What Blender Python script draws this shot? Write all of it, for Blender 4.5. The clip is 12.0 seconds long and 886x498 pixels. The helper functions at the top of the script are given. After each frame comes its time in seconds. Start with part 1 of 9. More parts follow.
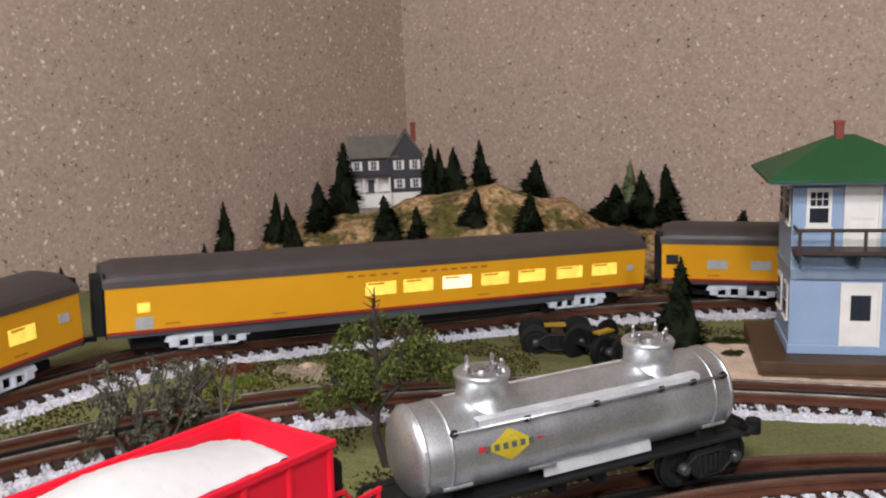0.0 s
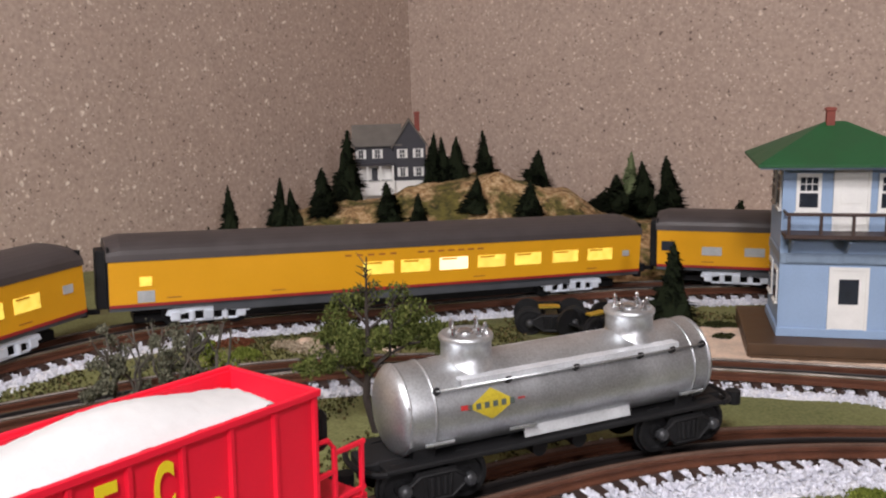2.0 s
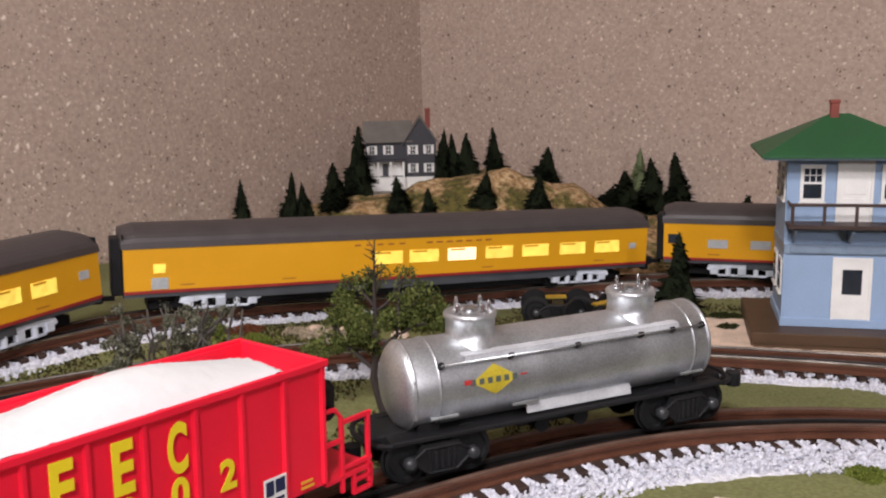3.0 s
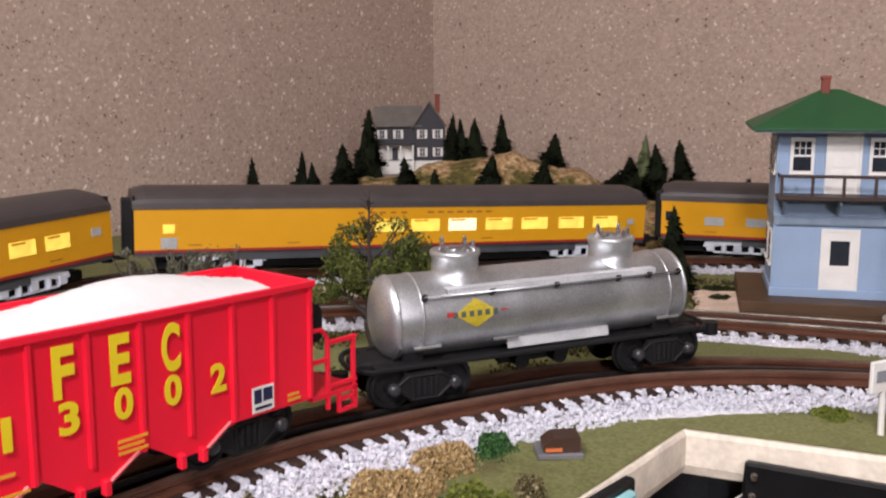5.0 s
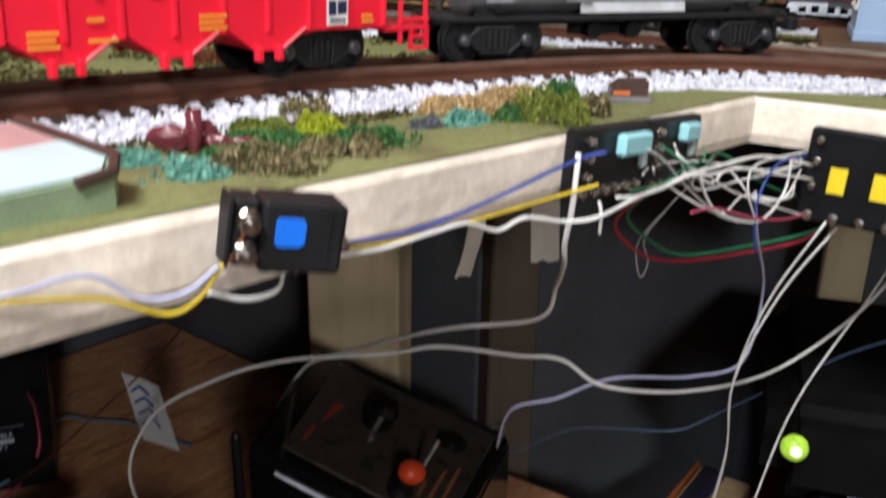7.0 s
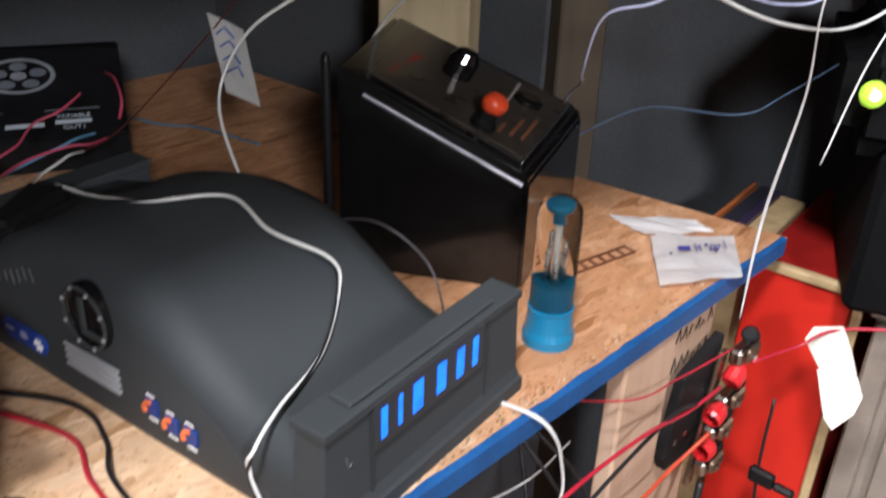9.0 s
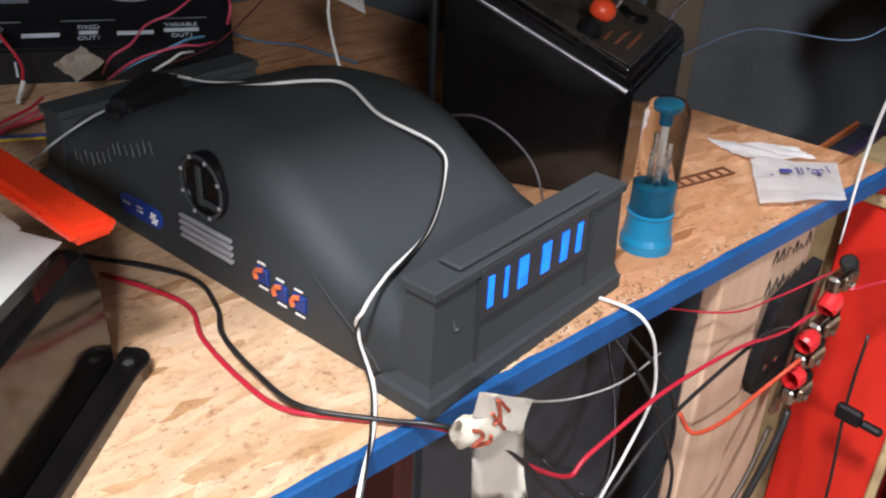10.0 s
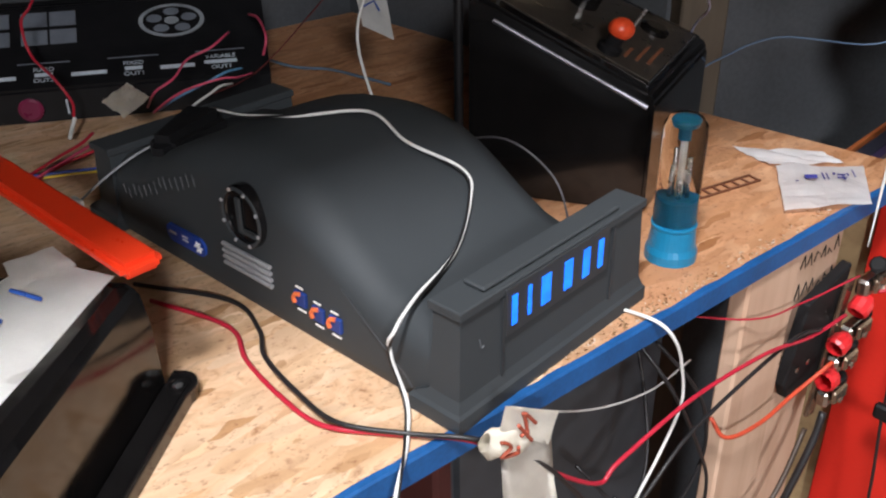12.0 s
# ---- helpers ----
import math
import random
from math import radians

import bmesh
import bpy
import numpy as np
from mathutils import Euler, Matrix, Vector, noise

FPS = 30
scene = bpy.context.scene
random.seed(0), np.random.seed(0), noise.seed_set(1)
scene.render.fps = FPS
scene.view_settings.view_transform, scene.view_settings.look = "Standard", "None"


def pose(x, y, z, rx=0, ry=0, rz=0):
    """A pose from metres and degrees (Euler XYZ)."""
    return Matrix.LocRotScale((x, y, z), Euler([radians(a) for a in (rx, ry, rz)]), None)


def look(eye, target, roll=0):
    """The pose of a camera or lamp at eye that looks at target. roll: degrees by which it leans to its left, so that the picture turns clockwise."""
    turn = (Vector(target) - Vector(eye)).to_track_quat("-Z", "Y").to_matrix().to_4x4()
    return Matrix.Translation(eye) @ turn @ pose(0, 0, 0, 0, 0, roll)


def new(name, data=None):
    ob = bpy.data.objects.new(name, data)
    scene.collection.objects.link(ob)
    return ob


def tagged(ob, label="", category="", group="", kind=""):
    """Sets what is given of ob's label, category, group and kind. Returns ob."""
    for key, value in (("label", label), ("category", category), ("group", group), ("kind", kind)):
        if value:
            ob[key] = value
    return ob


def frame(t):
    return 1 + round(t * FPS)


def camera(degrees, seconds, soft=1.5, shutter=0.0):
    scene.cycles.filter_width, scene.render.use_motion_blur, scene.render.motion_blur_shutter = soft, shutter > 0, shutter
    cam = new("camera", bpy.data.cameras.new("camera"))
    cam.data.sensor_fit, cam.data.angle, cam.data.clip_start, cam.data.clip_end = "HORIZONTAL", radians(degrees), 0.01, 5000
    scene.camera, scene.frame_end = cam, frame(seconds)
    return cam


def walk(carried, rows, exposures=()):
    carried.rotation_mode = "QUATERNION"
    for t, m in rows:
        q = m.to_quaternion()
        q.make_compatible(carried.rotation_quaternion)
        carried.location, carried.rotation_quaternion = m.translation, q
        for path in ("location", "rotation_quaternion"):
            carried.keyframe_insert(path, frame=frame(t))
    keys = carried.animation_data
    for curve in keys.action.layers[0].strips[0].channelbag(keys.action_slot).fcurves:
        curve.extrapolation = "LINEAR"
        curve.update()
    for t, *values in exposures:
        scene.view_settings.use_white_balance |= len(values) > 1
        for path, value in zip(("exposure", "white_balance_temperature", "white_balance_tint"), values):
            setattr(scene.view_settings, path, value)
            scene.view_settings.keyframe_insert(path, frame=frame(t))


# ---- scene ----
cam = camera(52.0, 12.0, soft=2.1, shutter=0.5)
PATH = [  # seconds, eye, target, roll
    (0, (0.994, -1.3486, 1.2343), (0.1217, -0.1145, 0.9402), -2.3),
    (0.5, (0.9959, -1.3435, 1.2297), (0.1217, -0.1127, 0.9255), -2.1),
    (1, (0.9958, -1.347, 1.2235), (0.1208, -0.1182, 0.9148), -1.9),
    (1.5, (1.0038, -1.3535, 1.2243), (0.1229, -0.1266, 0.924), -1.7),
    (2, (1.0133, -1.3577, 1.2212), (0.1289, -0.1324, 0.9248), -1.6),
    (2.5, (1.0193, -1.3617, 1.2158), (0.1307, -0.14, 0.9194), -1.6),
    (3, (1.0246, -1.3678, 1.212), (0.1232, -0.1535, 0.9209), -1.5),
    (3.2, (1.0302, -1.3745, 1.2112), (0.1232, -0.1628, 0.9279), -1.5),
    (4.8, (1.053, -1.3819, 1.1858), (0.1307, -0.1813, 0.9071), -0.8),
    (5, (1.0564, -1.3838, 1.1835), (0.1312, -0.1862, 0.8994), -0.7),
    (5.5, (1.0576, -1.3883, 1.1581), (0.1214, -0.2075, 0.8408), -0.7),
    (6, (1.057, -1.3945, 1.1365), (0.105, -0.2479, 0.7484), -0.4),
    (6.5, (1.0606, -1.3988, 1.1173), (0.1039, -0.2771, 0.6714), 0.4),
    (7, (1.074, -1.4096, 1.0896), (0.1144, -0.3323, 0.5498), 1.1),
    (7.5, (1.087, -1.4198, 1.0634), (0.1466, -0.3811, 0.425), 1.6),
    (7.7, (1.0894, -1.4213, 1.0603), (0.1532, -0.4052, 0.3796), 1.8),
    (9.3, (1.0983, -1.5085, 0.9217), (0.1732, -0.5204, 0.1871), 2.3),
    (9.5, (1.1004, -1.5168, 0.9132), (0.1635, -0.5535, 0.1617), 2.5),
    (10, (1.1026, -1.5235, 0.9063), (0.1186, -0.6185, 0.1417), 2.7),
    (10.5, (1.1053, -1.5222, 0.9094), (0.1027, -0.6451, 0.1363), 2.3),
    (11, (1.1118, -1.5159, 0.9163), (0.0973, -0.6535, 0.1432), 1.1),
    (11.5, (1.1167, -1.5154, 0.9225), (0.09, -0.6619, 0.154), -0.2),
    (12, (1.1214, -1.526, 0.9248), (0.0821, -0.6798, 0.1671), -0.9),
]
EXPOSURES = [(0.0, -0.64, 6650, 13), (4.8, -0.62, 6800, 18), (6.0, -0.42, 6700, 15), (6.5, -0.34, 6600, 12), (7.1, -0.24, 6500, 10), (7.6, 0.10, 6450, 10), (9.3, 0.82, 6350, 9), (12.0, 0.74, 6400, 9)]
walk(cam, [(t, look(eye, target, roll)) for t, eye, target, roll in PATH], EXPOSURES)

# ---- world and lights ----
world = bpy.data.worlds.new("room_world")
scene.world = world
world.use_nodes = True
world.node_tree.nodes["Background"].inputs[0].default_value = (0.9, 0.85, 0.8, 1)
world.node_tree.nodes["Background"].inputs[1].default_value = 0.004


def area_lamp(name, eye, target, size, watts, colour):
    data = bpy.data.lights.new(name, "AREA")
    data.shape, data.size, data.energy, data.color = "DISK", size, watts, colour
    ob = new(name, data)
    ob.matrix_world = look(eye, target)
    return tagged(ob, "unseen white lamp that lights the train layout", "lamp")


area_lamp("ceiling_lamp", (1.30, -1.90, 1.95), (0.9, -1.3, 1.0), 0.22, 20, (0.97, 0.96, 1.0))
area_lamp("ceiling_lamp", (0.85, -2.05, 2.40), (0.62, 0.0, 1.3), 0.35, 57, (0.96, 0.975, 0.985))
# unseen lamp added in the open room to brighten bench and layout edge
area_lamp("wall_lamp", (2.85, -2.5, 1.78), (0.5, -1.2, 0.72), 0.3, 26, (0.97, 0.96, 1.0))


# ---- materials ----
def nodes_of(name):
    m = bpy.data.materials.new(name)
    m.use_nodes = True
    nt = m.node_tree
    return m, nt, nt.nodes["Principled BSDF"]


def add(nt, kind, **inputs):
    n = nt.nodes.new(kind)
    for k, v in inputs.items():
        n.inputs[k.replace("_", " ")].default_value = v
    return n


def coords(nt, kind="Object", scale=(1, 1, 1)):
    tc = nt.nodes.new("ShaderNodeTexCoord")
    mp = nt.nodes.new("ShaderNodeMapping")
    mp.inputs["Scale"].default_value = scale
    nt.links.new(tc.outputs[kind], mp.inputs["Vector"])
    return mp.outputs["Vector"]


def ramp(nt, fac, stops):
    r = nt.nodes.new("ShaderNodeValToRGB")
    els = r.color_ramp.elements
    while len(els) < len(stops):
        els.new(0.5)
    for e, (p, c) in zip(els, stops):
        e.position, e.color = p, (*c, 1)
    nt.links.new(fac, r.inputs["Fac"])
    return r.outputs["Color"]


def mixed(nt, fac, a, b, how="MIX"):
    m = nt.nodes.new("ShaderNodeMix")
    m.data_type, m.blend_type = "RGBA", how
    for sock, v in ((m.inputs[0], fac), (m.inputs[6], a), (m.inputs[7], b)):
        if isinstance(v, (int, float)):
            sock.default_value = v
        elif isinstance(v, tuple):
            sock.default_value = (*v, 1)
        else:
            nt.links.new(v, sock)
    return m.outputs[2]


def bumped(nt, bsdf, height, strength, distance):
    b = nt.nodes.new("ShaderNodeBump")
    b.inputs["Strength"].default_value, b.inputs["Distance"].default_value = strength, distance
    nt.links.new(height, b.inputs["Height"])
    nt.links.new(b.outputs["Normal"], bsdf.inputs["Normal"])


def scaled(c, k):
    return tuple(min(1.0, v * k) for v in c)


def plain(name, base, rough=0.5, metal=0.0, var=0.18, fine=900.0, coarse=60.0, bump=0.15, depth=0.0004, each=0.0, emit=0.0, coat=0.0):
    """Paint, plastic, wood and so on: grain at two scales, relief and a little wear in the gloss."""
    m, nt, p = nodes_of(name)
    v = coords(nt)
    n1 = add(nt, "ShaderNodeTexNoise", Scale=coarse, Detail=4.0)
    n2 = add(nt, "ShaderNodeTexNoise", Scale=fine, Detail=3.0)
    for n in (n1, n2):
        nt.links.new(v, n.inputs["Vector"])
    c = ramp(nt, n1.outputs["Fac"], [(0.3, scaled(base, 1 - var)), (0.7, scaled(base, 1 + var))])
    c = mixed(nt, var, c, ramp(nt, n2.outputs["Fac"], [(0.35, scaled(base, 0.6)), (0.65, scaled(base, 1.3))]))
    if each:
        info = nt.nodes.new("ShaderNodeObjectInfo")
        c = mixed(nt, each, c, ramp(nt, info.outputs["Random"], [(0.0, scaled(base, 0.45)), (1.0, scaled(base, 1.6))]))
    nt.links.new(c, p.inputs["Base Color"])
    r = nt.nodes.new("ShaderNodeMapRange")
    r.inputs["To Min"].default_value, r.inputs["To Max"].default_value = max(0.02, rough - 0.1), min(1, rough + 0.12)
    nt.links.new(n1.outputs["Fac"], r.inputs["Value"])
    nt.links.new(r.outputs["Result"], p.inputs["Roughness"])
    p.inputs["Metallic"].default_value = metal
    p.inputs["Coat Weight"].default_value = coat
    if emit:
        nt.links.new(c, p.inputs["Emission Color"])
        p.inputs["Emission Strength"].default_value = emit
    if bump:
        bumped(nt, p, n2.outputs["Fac"], bump, depth)
    return m


def island(name, stops, rough=0.9, fine=400.0, translucent=0.0):
    """Loose pieces (stones, leaves): each its own shade."""
    m, nt, p = nodes_of(name)
    g = nt.nodes.new("ShaderNodeNewGeometry")
    c = ramp(nt, g.outputs["Random Per Island"], stops)
    n = add(nt, "ShaderNodeTexNoise", Scale=fine, Detail=2.0)
    nt.links.new(coords(nt), n.inputs["Vector"])
    c = mixed(nt, 0.5, c, ramp(nt, n.outputs["Fac"], [(0.3, (0.35, 0.35, 0.35)), (0.7, (1, 1, 1))]), "MULTIPLY")
    nt.links.new(c, p.inputs["Base Color"])
    p.inputs["Roughness"].default_value = rough
    p.inputs["Specular IOR Level"].default_value = 0.12
    return m


def chipboard():
    """Beige particle board with pale and dark flakes."""
    m, nt, p = nodes_of("particle_board")
    v = coords(nt)
    base = add(nt, "ShaderNodeTexNoise", Scale=9.0, Detail=6.0, Roughness=0.65)
    fibre = add(nt, "ShaderNodeTexNoise", Scale=170.0, Detail=4.0)
    warp = add(nt, "ShaderNodeTexNoise", Scale=90.0, Detail=2.0)
    for n in (base, fibre, warp):
        nt.links.new(v, n.inputs["Vector"])
    w = nt.nodes.new("ShaderNodeVectorMath")
    w.operation = "MULTIPLY_ADD"
    w.inputs[1].default_value = (0.012, 0.012, 0.012)
    nt.links.new(warp.outputs["Color"], w.inputs[0])
    nt.links.new(v, w.inputs[2])
    c = ramp(nt, base.outputs["Fac"], [(0.3, (0.395, 0.297, 0.245)), (0.7, (0.47, 0.362, 0.302))])
    c = mixed(nt, 0.55, c, ramp(nt, fibre.outputs["Fac"], [(0.3, (0.33, 0.245, 0.200)), (0.5, (0.44, 0.335, 0.275)), (0.72, (0.55, 0.435, 0.365))]))
    for size, low, tint, dark in ((125.0, 0.94, (0.82, 0.73, 0.64), False), (190.0, 0.89, (0.72, 0.61, 0.52), False), (320.0, 0.86, (0.60, 0.48, 0.41), False), (260.0, 0.93, (0.15, 0.105, 0.085), True), (150.0, 0.982, (0.11, 0.075, 0.065), True)):
        vo = nt.nodes.new("ShaderNodeTexVoronoi")
        vo.inputs["Scale"].default_value = size
        nt.links.new(w.outputs[0], vo.inputs["Vector"])
        sep = nt.nodes.new("ShaderNodeSeparateColor")
        nt.links.new(vo.outputs["Color"], sep.inputs["Color"])
        pick = ramp(nt, sep.outputs["Red" if dark else "Green"], [(low, (0, 0, 0)), (low + 0.006, (1, 1, 1))])
        core = ramp(nt, vo.outputs["Distance"], [(0.20, (1, 1, 1)), (0.48, (0, 0, 0))])
        f = mixed(nt, 1.0, pick, core, "MULTIPLY")
        c = mixed(nt, f, c, tint)
    nt.links.new(c, p.inputs["Base Color"])
    p.inputs["Roughness"].default_value = 0.85
    bumped(nt, p, fibre.outputs["Fac"], 0.25, 0.0008)
    return m


def strand_board():
    """Oriented strand board: a pale bed of pressed strands with broad darker flakes lying in it."""
    m, nt, p = nodes_of("strand_board")
    bed = add(nt, "ShaderNodeTexNoise", Scale=75.0, Detail=6.0, Roughness=0.65, Distortion=1.0)
    nt.links.new(coords(nt, scale=(0.8, 1.0, 1.0)), bed.inputs["Vector"])
    c = ramp(nt, bed.outputs["Fac"], [(0.28, (0.52, 0.325, 0.185)), (0.42, (0.72, 0.500, 0.325)), (0.58, (0.80, 0.590, 0.405)), (0.74, (0.87, 0.680, 0.500))])
    height = bed.outputs["Fac"]
    for k, (size, turn, keep, low, high) in enumerate(((95.0, 0.35, 0.55, (0.720, 0.500, 0.320), (0.860, 0.660, 0.470)), (120.0, 1.75, 0.60, (0.680, 0.460, 0.280), (0.940, 0.760, 0.575)), (105.0, 2.5, 0.70, (0.650, 0.430, 0.255), (0.820, 0.610, 0.410)), (140.0, 1.1, 0.92, (0.580, 0.370, 0.205), (0.720, 0.500, 0.300)), (150.0, 2.9, 0.95, (0.430, 0.250, 0.125), (0.560, 0.350, 0.185)))):
        tc = nt.nodes.new("ShaderNodeTexCoord")
        wob = add(nt, "ShaderNodeTexNoise", Scale=55.0, Detail=3.0)
        nt.links.new(tc.outputs["Object"], wob.inputs["Vector"])
        va = nt.nodes.new("ShaderNodeVectorMath")
        va.operation = "MULTIPLY_ADD"
        va.inputs[1].default_value = (0.010, 0.010, 0.0)
        nt.links.new(wob.outputs["Color"], va.inputs[0])
        nt.links.new(tc.outputs["Object"], va.inputs[2])
        mp = nt.nodes.new("ShaderNodeMapping")
        mp.inputs["Rotation"].default_value = (0, 0, turn)
        mp.inputs["Scale"].default_value = (1.0, 0.26, 1.0)
        mp.inputs["Location"].default_value = (k * 3.1, k * 1.7, 0)
        nt.links.new(va.outputs[0], mp.inputs["Vector"])
        vo = nt.nodes.new("ShaderNodeTexVoronoi")
        vo.inputs["Scale"].default_value = size
        nt.links.new(mp.outputs["Vector"], vo.inputs["Vector"])
        sep = nt.nodes.new("ShaderNodeSeparateColor")
        nt.links.new(vo.outputs["Color"], sep.inputs["Color"])
        grain = add(nt, "ShaderNodeTexNoise", Scale=150.0, Detail=3.0)
        gm = nt.nodes.new("ShaderNodeMapping")
        gm.inputs["Scale"].default_value = (1.0, 0.25, 1.0)
        nt.links.new(mp.outputs["Vector"], gm.inputs["Vector"])
        nt.links.new(gm.outputs["Vector"], grain.inputs["Vector"])
        tone = ramp(nt, sep.outputs["Red"], [(0.0, low), (1.0, high)])
        tone = mixed(nt, 0.38, tone, ramp(nt, grain.outputs["Fac"], [(0.35, scaled(low, 0.6)), (0.65, scaled(high, 1.1))]))
        pick = ramp(nt, sep.outputs["Green"], [(keep, (0, 0, 0)), (keep + 0.02, (1, 1, 1))])
        c = mixed(nt, pick, c, tone)
        height = mixed(nt, pick, height, sep.outputs["Blue"])
    dirt = add(nt, "ShaderNodeTexNoise", Scale=26.0, Detail=7.0, Roughness=0.75)
    nt.links.new(coords(nt), dirt.inputs["Vector"])
    c = mixed(nt, ramp(nt, dirt.outputs["Fac"], [(0.63, (0, 0, 0)), (0.76, (0.7, 0.7, 0.7))]), c, (0.26, 0.115, 0.055))
    fleck = add(nt, "ShaderNodeTexNoise", Scale=300.0, Detail=5.0, Roughness=0.75)
    nt.links.new(coords(nt, scale=(1.0, 0.6, 1.0)), fleck.inputs["Vector"])
    c = mixed(nt, ramp(nt, fleck.outputs["Fac"], [(0.56, (0, 0, 0)), (0.68, (0.75, 0.75, 0.75))]), c, (0.25, 0.105, 0.05))
    # the board turns a darker, redder brown towards its inner end
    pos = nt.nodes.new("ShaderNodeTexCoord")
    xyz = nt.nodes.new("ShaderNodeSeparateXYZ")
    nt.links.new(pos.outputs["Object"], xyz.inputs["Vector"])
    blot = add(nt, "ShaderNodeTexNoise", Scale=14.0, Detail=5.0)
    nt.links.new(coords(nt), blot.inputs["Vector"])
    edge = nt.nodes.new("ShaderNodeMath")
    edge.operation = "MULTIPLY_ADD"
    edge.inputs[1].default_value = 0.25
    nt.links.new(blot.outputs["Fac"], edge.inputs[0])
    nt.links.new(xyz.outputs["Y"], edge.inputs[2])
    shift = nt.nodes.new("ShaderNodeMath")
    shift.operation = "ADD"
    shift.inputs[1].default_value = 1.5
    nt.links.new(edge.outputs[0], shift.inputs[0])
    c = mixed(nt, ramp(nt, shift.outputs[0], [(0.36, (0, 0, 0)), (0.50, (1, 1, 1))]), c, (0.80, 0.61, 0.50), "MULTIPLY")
    c = mixed(nt, 1.0, c, (0.89, 0.80, 0.72), "MULTIPLY")
    nt.links.new(c, p.inputs["Base Color"])
    p.inputs["Roughness"].default_value = 0.6
    bumped(nt, p, height, 0.25, 0.0006)
    return m


def lumber(name, light, dark, along=(0.12, 1.0, 1.0), scale=70.0):
    m, nt, p = nodes_of(name)
    v = coords(nt, scale=along)
    n = add(nt, "ShaderNodeTexNoise", Scale=scale, Detail=5.0, Distortion=0.6)
    k = add(nt, "ShaderNodeTexNoise", Scale=6.0, Detail=3.0)
    nt.links.new(v, n.inputs["Vector"])
    nt.links.new(coords(nt), k.inputs["Vector"])
    c = ramp(nt, n.outputs["Fac"], [(0.3, dark), (0.6, light)])
    c = mixed(nt, 0.35, c, ramp(nt, k.outputs["Fac"], [(0.35, dark), (0.65, light)]))
    nt.links.new(c, p.inputs["Base Color"])
    p.inputs["Roughness"].default_value = 0.7
    bumped(nt, p, n.outputs["Fac"], 0.2, 0.0006)
    return m


def turf():
    """Painted foam ground, olive green with scattered brown and pale crumbs."""
    m, nt, p = nodes_of("painted_turf")
    v = coords(nt)
    n1 = add(nt, "ShaderNodeTexNoise", Scale=7.0, Detail=5.0)
    n2 = add(nt, "ShaderNodeTexNoise", Scale=420.0, Detail=3.0)
    n3 = add(nt, "ShaderNodeTexNoise", Scale=30.0, Detail=4.0)
    for n in (n1, n2, n3):
        nt.links.new(v, n.inputs["Vector"])
    c = ramp(nt, n1.outputs["Fac"], [(0.35, (0.105, 0.112, 0.032)), (0.65, (0.185, 0.188, 0.068))])
    c = mixed(nt, 0.4, c, ramp(nt, n2.outputs["Fac"], [(0.35, (0.072, 0.085, 0.022)), (0.65, (0.25, 0.26, 0.11))]))
    c = mixed(nt, ramp(nt, n3.outputs["Fac"], [(0.54, (0, 0, 0)), (0.70, (0.6, 0.6, 0.6))]), c, (0.085, 0.062, 0.026))
    nt.links.new(c, p.inputs["Base Color"])
    p.inputs["Roughness"].default_value = 0.9
    bumped(nt, p, n2.outputs["Fac"], 0.4, 0.0006)
    return m


def rockface():
    m, nt, p = nodes_of("hill_scenery")
    v = coords(nt)
    n1 = add(nt, "ShaderNodeTexNoise", Scale=20.0, Detail=6.0, Roughness=0.65)
    n2 = add(nt, "ShaderNodeTexNoise", Scale=110.0, Detail=5.0, Roughness=0.7)
    for n in (n1, n2):
        nt.links.new(v, n.inputs["Vector"])
    rock = ramp(nt, n2.outputs["Fac"], [(0.32, (0.10, 0.05, 0.02)), (0.5, (0.36, 0.22, 0.10)), (0.66, (0.64, 0.47, 0.28))])
    grass = ramp(nt, n2.outputs["Fac"], [(0.32, (0.016, 0.018, 0.004)), (0.68, (0.17, 0.14, 0.03))])
    f = ramp(nt, n1.outputs["Fac"], [(0.44, (0, 0, 0)), (0.54, (1, 1, 1))])
    nt.links.new(mixed(nt, f, grass, rock), p.inputs["Base Color"])
    p.inputs["Roughness"].default_value = 0.9
    bumped(nt, p, n2.outputs["Fac"], 0.6, 0.002)
    return m


def clear(name, tint, rough=0.03):
    m, nt, p = nodes_of(name)
    p.inputs["Base Color"].default_value = (*tint, 1)
    p.inputs["Transmission Weight"].default_value = 1.0
    p.inputs["Roughness"].default_value = rough
    p.inputs["IOR"].default_value = 1.05
    return m


BOARD, OSB, TURF, ROCK = chipboard(), strand_board(), turf(), rockface()
PINE = lumber("pine_lumber", (0.66, 0.46, 0.33), (0.52, 0.33, 0.22), (1.0, 1.0, 0.1))
OLD_PINE = lumber("old_pine", (0.58, 0.47, 0.29), (0.38, 0.29, 0.17), (1.0, 1.0, 0.1), 45.0)
# old pine with the dimness behind the transformer put into its colour
DIM_PINE = lumber("dimmed_old_pine", (0.11, 0.085, 0.058), (0.06, 0.045, 0.032), (1.0, 1.0, 0.1), 45.0)
FOAM = plain("cream_painted_edge", (0.83, 0.74, 0.62), 0.8, var=0.20, fine=260, coarse=32, bump=0.45, depth=0.0008)
SLATE = plain("slate_grey_panel", (0.062, 0.067, 0.074), 0.7, var=0.25, fine=250, coarse=7)
ROOMWALL = plain("room_paint", (0.34, 0.30, 0.27), 0.8, var=0.06, fine=120, coarse=4)
FLOORM = plain("tan_floor", (0.20, 0.13, 0.095), 0.6, var=0.2, fine=150, coarse=5)
CEILM = plain("ceiling_paint", (0.45, 0.43, 0.41), 0.85, var=0.05, fine=100, coarse=4)
RAILM = plain("rusty_brown_rail", (0.11, 0.042, 0.024), 0.42, 0.2, var=0.3, fine=500, coarse=50)
